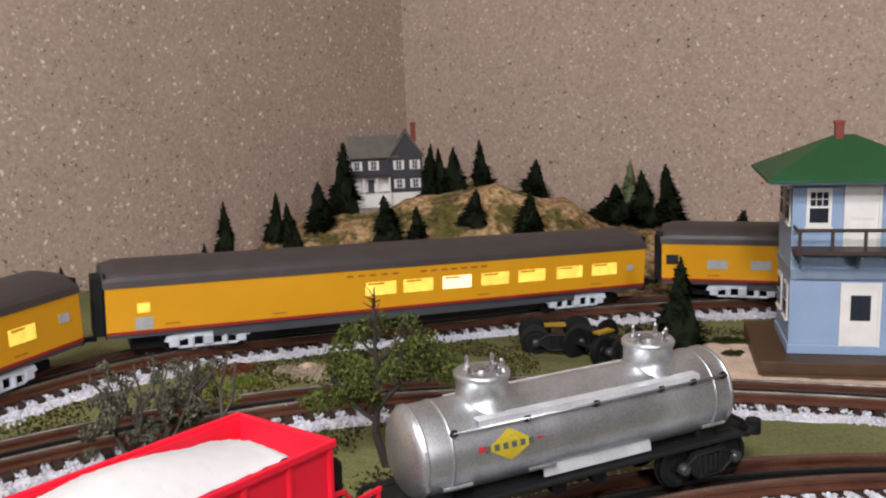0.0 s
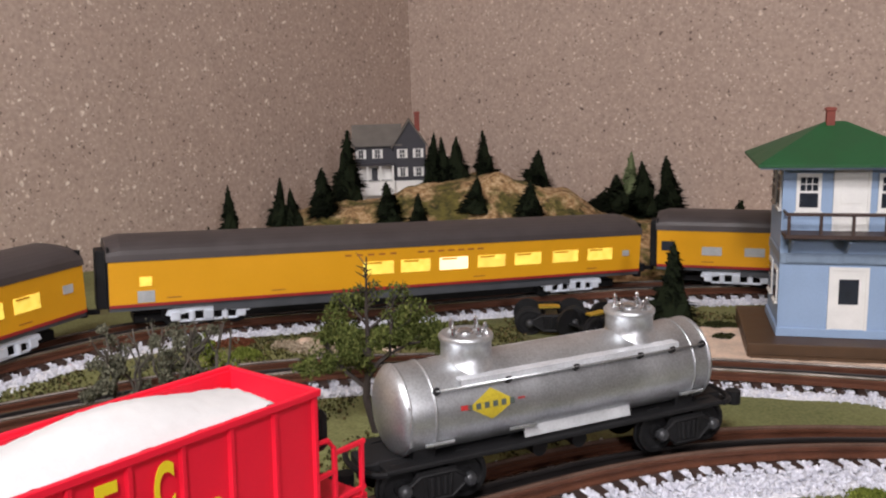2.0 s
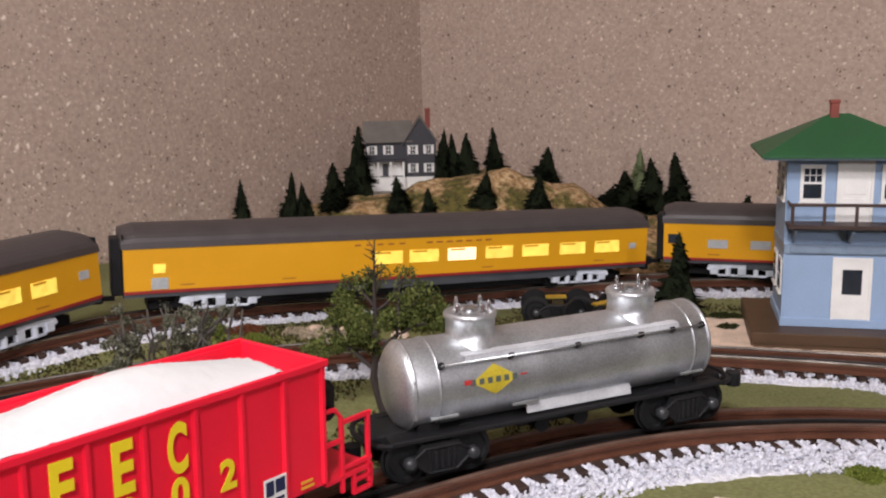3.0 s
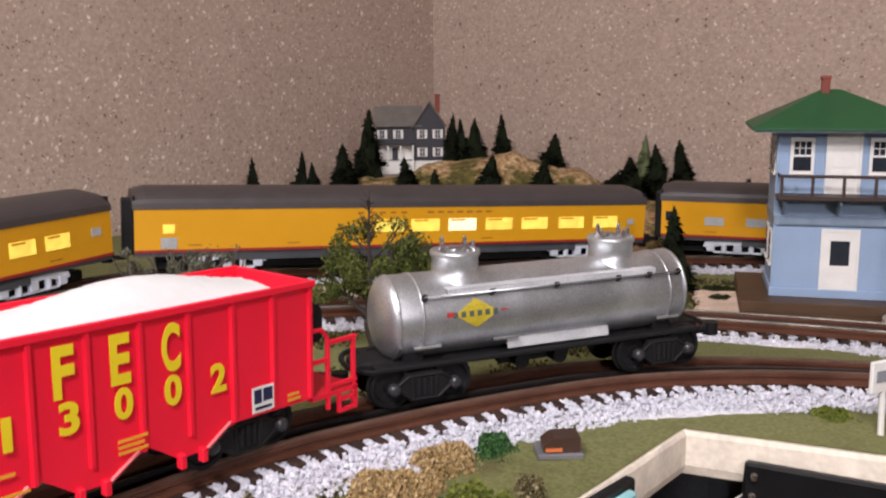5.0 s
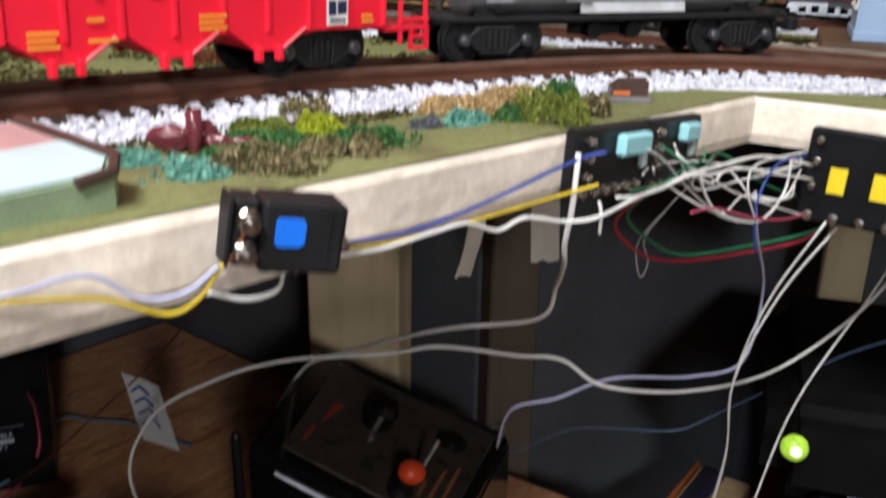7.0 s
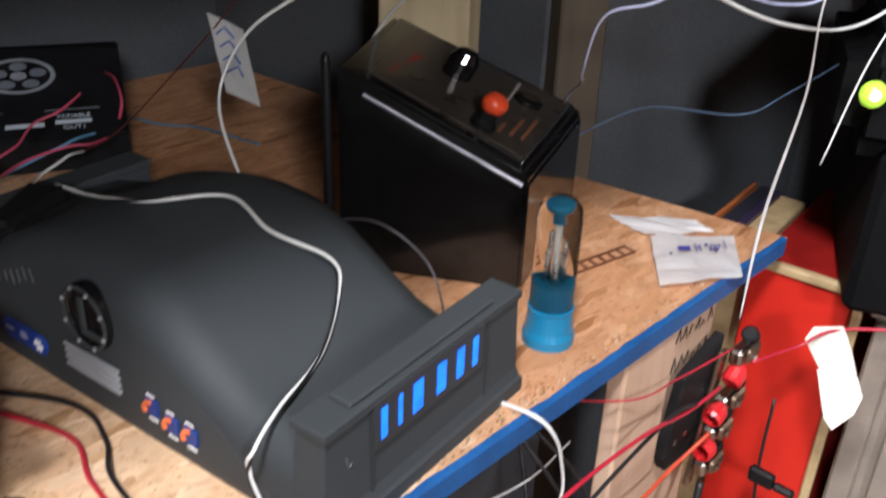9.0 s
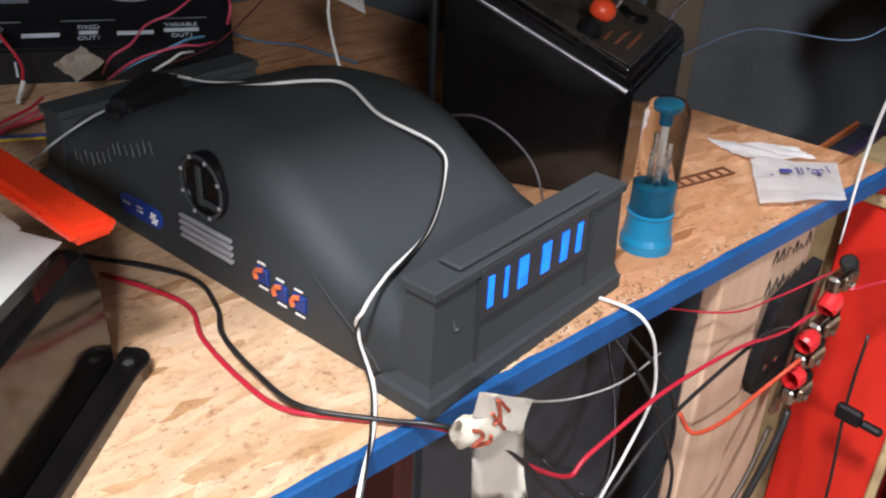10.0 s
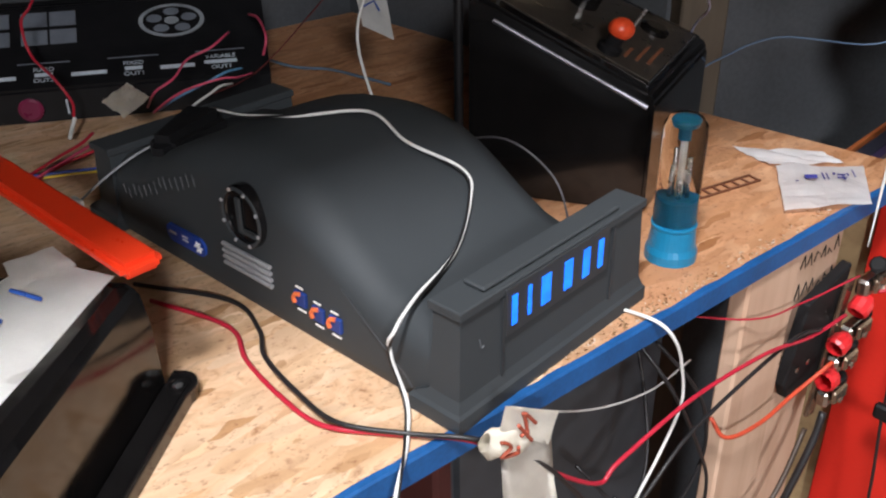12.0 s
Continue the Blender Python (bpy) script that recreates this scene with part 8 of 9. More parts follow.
terminal_block()
wire("wire", "red wire hanging from the bench to the terminal strip", [(0.655, -1.372, BZ + 0.0022), (0.710, -1.350, BZ + 0.0022), (0.746, -1.358, BZ + 0.0022), (0.785, -1.360, BZ + 0.0022), (0.817, -1.356, BZ + 0.0022), (0.842, -1.336, BZ + 0.0022), (0.870, -1.308, BZ + 0.001), (0.880, -1.277, 0.606), (0.882, -1.224, 0.560), (0.882, -1.204, 0.565), (0.882, -1.139, 0.576), (0.882, -1.062, 0.572), (0.880, -1.000, 0.556), (0.884, -0.962, 0.560)], 0.0014, CORDR)
wire("wire", "black wire hanging from the bench to the terminal strip", [(0.630, -1.372, BZ + 0.0022), (0.686, -1.336, BZ + 0.0022), (0.724, -1.338, BZ + 0.0022), (0.754, -1.351, BZ + 0.0062), (0.791, -1.354, BZ + 0.006), (0.824, -1.351, BZ + 0.0055), (0.852, -1.328, BZ + 0.0040), (0.876, -1.305, BZ + 0.003), (0.884, -1.270, 0.604), (0.884, -1.200, 0.520), (0.880, -1.130, 0.545), (0.880, -1.030, 0.565), (0.880, -0.985, 0.556)], 0.0014, CORDB)
wire("wire", "white cord looping below the blue bench edge", [(0.835, -1.172, BZ + 0.002), (0.846, -1.166, BZ + 0.002), (0.868, -1.163, BZ + 0.003), (0.876, -1.156, 0.622), (0.877, -1.148, 0.601), (0.877, -1.143, 0.570), (0.877, -1.160, 0.538), (0.877, -1.185, 0.50), (0.877, -1.20, 0.44)], 0.0010, CORDW, 1.4)
wire("wire", "orange-red wire looping round the pine leg", [(0.864, -1.085, 0.520), (0.874, -1.078, 0.505), (0.876, -1.040, 0.498), (0.876, -1.000, 0.502), (0.884, -0.965, 0.520)], 0.0016, plain("orange_red_wire", (0.55, 0.07, 0.03), 0.4))
wire("wire", "thin pink-red wire across the pine leg", [(0.820, -1.120, 0.600), (0.866, -1.060, 0.590), (0.870, -1.000, 0.580), (0.884, -0.955, 0.590)], 0.0007, CORDR)
for k, pts in enumerate(([(0.80, -1.135, 0.612), (0.850, -1.125, 0.585), (0.866, -1.100, 0.540), (0.868, -1.095, 0.490), (0.862, -1.120, 0.452), (0.84, -1.150, 0.470)], [(0.83, -1.150, 0.612), (0.866, -1.140, 0.575), (0.872, -1.112, 0.520), (0.872, -1.090, 0.470), (0.868, -1.092, 0.430), (0.84, -1.10, 0.40)], [(0.78, -1.10, 0.612), (0.82, -1.112, 0.56), (0.852, -1.135, 0.505), (0.856, -1.160, 0.480), (0.83, -1.18, 0.51)])):
    wire("wire", "thin black wire hanging under the bench", pts, 0.0013, CORDB)
wire("wire", "black cable running down from the terminal strip", [(0.884, -0.960, 0.470), (0.886, -0.975, 0.44), (0.884, -1.020, 0.36), (0.880, -1.06, 0.28), (0.876, -1.07, 0.15), (0.87, -1.08, 0.02)], 0.0030, CORDB)
wire("wire", "brown cable hanging past the pine leg", [(0.884, -0.985, 0.468), (0.888, -1.020, 0.425), (0.886, -1.070, 0.385), (0.884, -1.090, 0.33), (0.88, -1.09, 0.2)], 0.0020, plain("brown_cable", (0.05, 0.032, 0.022), 0.45))
wire("wire", "grey cord lying under the bench edge", [(0.846, -1.245, 0.600), (0.850, -1.190, 0.575), (0.845, -1.130, 0.555), (0.842, -1.085, 0.556)], 0.0007, CORDG)

tag = thing("tape_tag", "cream masking tape tag with red marks wrapped round two wires", "tape tag", Matrix.Translation((0.884, -1.301, 0.655)) @ OUTW)


def tape_sheet(corners, seed, lift):
    """A slightly curled piece of tape between four corners (along, up), facing out."""
    bm = bmesh.new()
    a, b, c, d = (Vector((*p, 0)) for p in corners)
    rows = []
    for i in range(7):
        row = []
        for j in range(7):
            u, v = i / 6, j / 6
            p = a * (1 - u) * (1 - v) + b * u * (1 - v) + c * u * v + d * (1 - u) * v
            row.append(bm.verts.new((p.x, p.y, lift + 0.0022 * noise.noise((u * 1.6, v * 1.6, seed)))))
        rows.append(row)
    for r, q in zip(rows, rows[1:]):
        for j in range(6):
            bm.faces.new((r[j], q[j], q[j + 1], r[j + 1]))
    bmesh.ops.solidify(bm, geom=list(bm.faces), thickness=0.0005)
    return bm


part("flag", tape_sheet(((0.000, 0.005), (0.037, -0.018), (0.029, -0.034), (-0.003, -0.008)), 1, 0.004), TAPE, tag, smooth=True)
part("tail", tape_sheet(((0.000, -0.026), (0.033, -0.030), (0.044, -0.088), (0.004, -0.066)), 4, 0.001), TAPE, tag, smooth=True)
bm = bmesh.new()
along, across = Vector((0.88, -0.475, 0)), Vector((0.475, 0.88, 0))
rings = []
for i in range(13):
    ring = []
    for k in range(20):
        a = 2 * math.pi * k / 20
        r = 0.0086 + 0.0022 * noise.noise((i * 0.35, math.cos(a) * 1.4, math.sin(a) * 1.4)) - 0.0012 * abs(i - 6) / 6
        r *= min(1.0, 0.62 + 0.14 * min(i, 12 - i))
        p = Vector((-0.0100, -0.0135, 0.001)) + along * (0.0305 * i / 12) + across * (math.cos(a) * r) + Vector((0, 0, math.sin(a) * r * 0.7))
        ring.append(bm.verts.new(p))
    rings.append(ring)
for p, q in zip(rings, rings[1:]):
    for k in range(20):
        bm.faces.new((p[k], p[(k + 1) % 20], q[(k + 1) % 20], q[k]))
bmesh.ops.solidify(bm, geom=list(bm.faces), thickness=0.0008)
part("wrap", bm, TAPE, tag, smooth=True)
REDPEN = plain("brick_red_pen", (0.30, 0.06, 0.03), 0.6)
for pts in (((0.0095, -0.003), (0.0115, -0.009), (0.0130, -0.017)), ((0.0110, -0.004), (0.0180, -0.0135)), ((0.0068, -0.009), (0.0100, -0.014), (0.0160, -0.023)), ((0.0130, -0.015), (0.0085, -0.0165))):
    part("red_mark", tube(bmesh.new(), [(x, y, 0.0062) for x, y in pts], 0.0010, 5), REDPEN, tag)
part("red_mark", tube(bmesh.new(), glide([(-0.0050, -0.0120, 0.0070), (-0.0015, -0.0140, 0.0078), (0.0005, -0.0180, 0.0080), (-0.0040, -0.0215, 0.0066), (0.0020, -0.0235, 0.0070), (0.0060, -0.0240, 0.0072), (0.0055, -0.0200, 0.0080)], 5), 0.0010, 5), REDPEN, tag)

# red case with wooden trim, standing behind the leg
case = thing("red_case", "tall red panelled case with pale wooden trim behind the bench", "case", Matrix.Translation((0.833, -0.826, 0.0)) @ Matrix.Rotation(radians(6), 4, "Z"))
REDC = plain("bright_red_panel", (0.62, 0.022, 0.012), 0.45, var=0.06, fine=300, coarse=8)
TRIMW = lumber("pale_wood_trim", (0.52, 0.38, 0.20), (0.36, 0.24, 0.12), (1, 1, 1), 60)
part("body", B(0.0, 0.088, 0.0, 0.19, 0.0, 0.590, 0.001), REDC, case)
part("lid", B(0.002, 0.087, 0.006, 0.19, 0.5905, 0.596, 0.001), plain("dark_red_lid", (0.30, 0.012, 0.010), 0.4), case)
part("trim", B(-0.006, 0.092, -0.004, 0.005, 0.590, 0.598, 0.0015), TRIMW, case)
part("trim", B(0.084, 0.092, -0.004, 0.005, 0.0, 0.5895, 0.0015), TRIMW, case)
part("stud", lathe(bmesh.new(), [(0.007, 0), (0.006, 0.003), (0, 0.004)], 14, Matrix.Translation((0.052, 0.105, 0.596))), STEEL, case)
crate = thing("wooden_crate", "pale wooden crate of dark books beside the red case", "crate", Matrix.Translation((0.826, -0.815, 0.0)) @ Matrix.Rotation(radians(6), 4, "Z"))
part("body", B(-0.050, 0.004, 0.0, 0.13, 0.0, 0.596, 0.0015), TRIMW, crate)
part("dark_window", B(-0.046, -0.022, -0.002, -0.0002, 0.572, 0.592), plain("navy_card", (0.012, 0.012, 0.05), 0.5), crate)
for k, c in enumerate(((0.35, 0.10, 0.03), (0.02, 0.02, 0.03), (0.03, 0.02, 0.05), (0.30, 0.14, 0.04))):
    part("book", B(-0.047 + k * 0.0075, -0.0402 + k * 0.0075 + (0.006 if k in (1, 2) else -0.003), 0.004, 0.125, 0.5962, 0.604 - 0.001 * k, 0.0006), plain("book_cover", c, 0.4), crate)
shelf = thing("slatted_cabinet", "dim beige slatted wooden cabinet beside the red case", "cabinet", Matrix.Translation((0.936, -0.824, 0.0)) @ Matrix.Rotation(radians(6), 4, "Z"))
BEIGE = plain("dim_beige_wood", (0.24, 0.20, 0.165), 0.6, var=0.2, coarse=25)
part("body", B(0.0, 0.20, 0.004, 0.17, 0.0, 0.585, 0.002), BEIGE, shelf)
for k in range(6):
    part("slat", B(0.002 + k * 0.030, 0.020 + k * 0.030, -0.004, 0.0038, 0.02, 0.580, 0.0015), BEIGE, shelf)
part("top", B(-0.004, 0.204, -0.006, 0.172, 0.5852, 0.597, 0.002), BEIGE, shelf)
wire("wire", "thin black cable hanging in front of the red case", [(0.890, -0.862, 0.50), (0.893, -0.868, 0.43), (0.90, -0.860, 0.30), (0.902, -0.858, 0.05)], 0.0014, CORDB)
wire("wire", "red wire running past the red case", [(0.888, -0.925, 0.566), (0.905, -0.885, 0.570), (0.935, -0.868, 0.592), (1.05, -0.84, 0.62)], 0.0012, CORDR)
scrap_tag = thing("tape_tag", "folded cream tape tag hanging on a red wire", "tape tag", Matrix.Translation((0.904, -0.872, 0.571)) @ Matrix.Rotation(radians(4), 4, "Z"))
for name, out in (("upper_fold", [(0.0, 0.0), (0.004, 0.012), (0.024, 0.021), (0.034, 0.004), (0.042, -0.014), (0.016, -0.020)]), ("lower_fold", [(0.015, -0.020), (0.043, -0.014), (0.051, -0.028), (0.049, -0.044), (0.038, -0.063), (0.030, -0.056)])):
    part(name, prism(bmesh.new(), out, 0.0, 0.0012, Matrix.Rotation(radians(90 if name == "upper_fold" else 82), 4, "X")), TAPE, scrap_tag)
clip = thing("alligator_clip", "small black clip hanging on a cable", "clip", Matrix.Translation((0.893, -0.866, 0.425)))
part("jaw", B(-0.006, 0.016, -0.008, 0.0, -0.005, 0.010, 0.002), BLACK, clip)
part("handle", B(0.0162, 0.034, -0.009, -0.001, -0.002, 0.005, 0.002), BLACK, clip)

# dark case on the floor under the bench
bag = thing("dark_case", "dark grey flat-sided case standing under the bench", "case", Matrix.Translation((0.600, -1.285, 0.0)) @ Matrix.Rotation(radians(3), 4, "Z"))
part("body", B(0.0, 0.20, 0.016, 0.240, 0.0, 0.565, 0.006, segments=2), plain("charcoal_fabric", (0.055, 0.060, 0.068), 0.65, var=0.15, fine=900), bag)
part("edge_band", B(0.0, 0.202, 0.0, 0.0155, 0.0, 0.560, 0.003), plain("maroon_fabric", (0.07, 0.014, 0.012), 0.7), bag)

# black box with a green lamp at the side
amp = thing("black_speaker_box", "black box with a round green lamp and an oval emblem", "speaker box", Matrix.Translation((0.890, -0.880, 0.0)) @ Matrix.Rotation(radians(25), 4, "Z"))
LEATHERETTE = plain("black_leatherette", (0.004, 0.004, 0.0045), 0.7, var=0.3)
LEATHERETTE.node_tree.nodes["Principled BSDF"].inputs["Specular IOR Level"].default_value = 0.08
part("body", B(0.0, 0.26, 0.0, 0.20, 0.715, 0.80, 0.02, segments=3), LEATHERETTE, amp)
part("lower_body", B(0.035, 0.255, 0.002, 0.198, 0.5985, 0.725, 0.006), LEATHERETTE, amp)
part("green_lamp", lathe(bmesh.new(), [(0.0088, 0.0), (0.0088, 0.003), (0.0068, 0.007), (0.0035, 0.0085), (0, 0.009)], 24, Matrix.Translation((0.018, -0.0005, 0.765)) @ Matrix.Rotation(radians(90), 4, "X")), plain("lit_green_lamp", (0.35, 0.60, 0.05), 0.3, var=0.35, coarse=220, bump=0, emit=0.7), amp, "glowing yellow-green round lamp", smooth=True)
part("lamp_core", lathe(bmesh.new(), [(0.0034, 0.0), (0.0030, 0.0012), (0, 0.0018)], 16, Matrix.Translation((0.0185, -0.0090, 0.766)) @ Matrix.Rotation(radians(90), 4, "X")), plain("bright_lamp_core", (1.0, 1.0, 0.75), 0.3, bump=0, emit=2.2), amp, "bright lamp core", smooth=True)
part("label_bar", B(0.055, 0.085, -0.0012, 0.0, 0.730, 0.734), GREYP, amp)
oval = part("oval_emblem", lathe(bmesh.new(), [(0, 0.0016), (0.040, 0.0016), (0.042, 0.0), (0, 0.0)], 40, Matrix.Translation((0.110, 0.0018, 0.690)) @ Matrix.Rotation(radians(90), 4, "X") @ Matrix.Diagonal((1, 0.72, 1, 1))), WHITEPAINT, amp, "white oval emblem with blue and red fields")
for x, col in ((0.103, (0.02, 0.05, 0.35)), (0.147, (0.55, 0.05, 0.04))):
    part("emblem_field", lathe(bmesh.new(), [(0, 0.0022), (0.014, 0.0022), (0.014, 0.0017), (0, 0.0017)], 24, Matrix.Translation((x - 0.015, 0.0016, 0.690)) @ Matrix.Rotation(radians(90), 4, "X") @ Matrix.Diagonal((1, 1.25, 1, 1))), plain("emblem_field_paint", col, 0.4), oval)


# ---- boxes and wiring on the layout edge ----
def screw_post(parent, m, k=1.0):
    return part("terminal_screw", lathe(bmesh.new(), [(0.0020 * k, 0.0), (0.0020 * k, 0.0012 * k), (0.0014 * k, 0.0014 * k), (0.0014 * k, 0.0026 * k), (0.0018 * k, 0.0027 * k), (0.0016 * k, 0.0036 * k), (0, 0.0040 * k)], 10, m), BRIGHT, parent)


EDGE = FRONT_X + 0.0026


def relay_box():
    b = thing("relay_box", "black relay box with a blue label screwed to the layout edge", "relay box", Matrix.Translation((EDGE + 0.004, -1.2700, 1.0105)) @ Matrix.Rotation(radians(-24), 4, "Z") @ Matrix.Rotation(radians(-10), 4, "X") @ OUTW)
    part("body", B(-0.0045, 0.0175, -0.0096, 0.0096, 0.0, 0.0130, 0.0010), BLACKMATT, b)
    part("end_block", B(-0.0115, -0.0048, -0.0090, 0.0090, 0.0, 0.0105, 0.001), BLACKMATT, b)
    part("clamp_plate", B(-0.0130, -0.0117, -0.0092, 0.0092, 0.0, 0.0112, 0.0004), BLACKMATT, b)
    part("mounting_ear", B(0.0177, 0.0210, -0.0070, 0.0070, 0.0, 0.0045, 0.001), BLACKMATT, b)
    part("blue_label", prism(bmesh.new(), [(-0.0012, -0.0012), (-0.0004, -0.0022), (0.0054, -0.0022), (0.0067, -0.0010), (0.0067, 0.0040), (0.0058, 0.0054), (-0.0004, 0.0054), (-0.0012, 0.0046)], 0.0131, 0.0136), plain("bright_blue_label", (0.01, 0.17, 0.80), 0.4, var=0.08), b, "bright blue label")
    part("cover_groove", B(0.0128, 0.0134, -0.0088, 0.0090, 0.0131, 0.0134), BLACKMATT, b)
    for y in (0.0040, -0.0045):
        screw_post(b, Matrix.Translation((-0.0082, y, 0.0106)), 1.6)
    part("brass_link", tube(bmesh.new(), [(-0.0115, -0.0075, 0.0118), (-0.0090, 0.0000, 0.0124), (-0.0070, 0.0070, 0.0118)], 0.0006, 6), plain("copper_strip", (0.22, 0.07, 0.04), 0.4, 0.6), b)
    screw_post(b, Matrix.Translation((0.0192, -0.0030, 0.0046)), 1.2)
    for k in range(5):
        part("bottom_pin", cyl(bmesh.new(), (-0.001 + k * 0.0042, -0.0096, 0.008), (-0.001 + k * 0.0042, -0.0112, 0.008), 0.0006, n=6), STEEL, b)
    return b


relay_box()


def switch_board():
    b = thing("switch_board", "black switch control board with pale cyan caps and bare wire ends", "control board", Matrix.Translation((EDGE, -1.1265, 1.0100)) @ Matrix.Rotation(radians(-5), 4, "X") @ OUTW)
    part("plate", B(0.0, 0.0545, -0.026, 0.003, 0.0, 0.006, 0.0012), BLACK, b)
    part("plate", B(0.0550, 0.1020, -0.029, 0.003, 0.0, 0.006, 0.0012), BLACK, b)
    part("cyan_cap", B(0.0275, 0.0500, -0.0095, -0.0005, 0.0061, 0.0110, 0.0012), CYAN, b, "pale cyan cap")
    part("cyan_cap", B(0.0790, 0.0930, -0.0075, 0.0005, 0.0061, 0.0110, 0.0012), CYAN, b, "pale cyan cap")
    part("clear_tab", B(0.0470, 0.0510, -0.0160, -0.0100, 0.0061, 0.0090, 0.0006), GLASSY, b)
    part("clear_tab", B(0.0900, 0.0945, -0.0150, -0.0080, 0.0061, 0.0090, 0.0006), GLASSY, b)
    for k, x in enumerate((0.005, 0.013, 0.021, 0.029, 0.037, 0.045, 0.060, 0.068, 0.076, 0.084, 0.092, 0.099)):
        screw_post(b, Matrix.Translation((x, -0.0225 - (0.003 if k > 5 else 0.0), 0.0061)))
    for y in (-0.002, -0.009, -0.016):
        for x in (0.007, 0.061):
            screw_post(b, Matrix.Translation((x, y, 0.0061)))
    return b


def label_board():
    b = thing("label_board", "black control board with yellow labels and a row of screws", "control board", Matrix.Translation((0.9105, -0.9437, 0.9885)) @ Matrix.Rotation(radians(-72.8), 4, "Z") @ Matrix.Rotation(radians(-3), 4, "X") @ OUTW)
    part("plate", B(0.0, 0.150, -0.047, 0.002, 0.0, 0.006, 0.0015), BLACK, b)
    for k in range(5):
        x = 0.0165 + 0.0205 * k
        part("yellow_label", B(x - 0.0042, x + 0.0042, -0.0305, -0.0170, 0.0061, 0.0068), YELL, b, "yellow label")
    for k in range(12):
        screw_post(b, Matrix.Translation((0.006 + k * 0.0125, -0.0435, 0.0061)), 1.25)
    for y in (-0.004, -0.015, -0.028):
        for x in (0.005, 0.145):
            screw_post(b, Matrix.Translation((x, y, 0.0061)))
    return b


GLASSY = plain("glassy_tab", (0.35, 0.42, 0.42), 0.2)
CYAN = plain("pale_cyan_plastic", (0.30, 0.62, 0.66), 0.35, var=0.06)
YELL = plain("yellow_label_paper", (0.75, 0.58, 0.02), 0.5, var=0.06)
switch_board()
label_board()


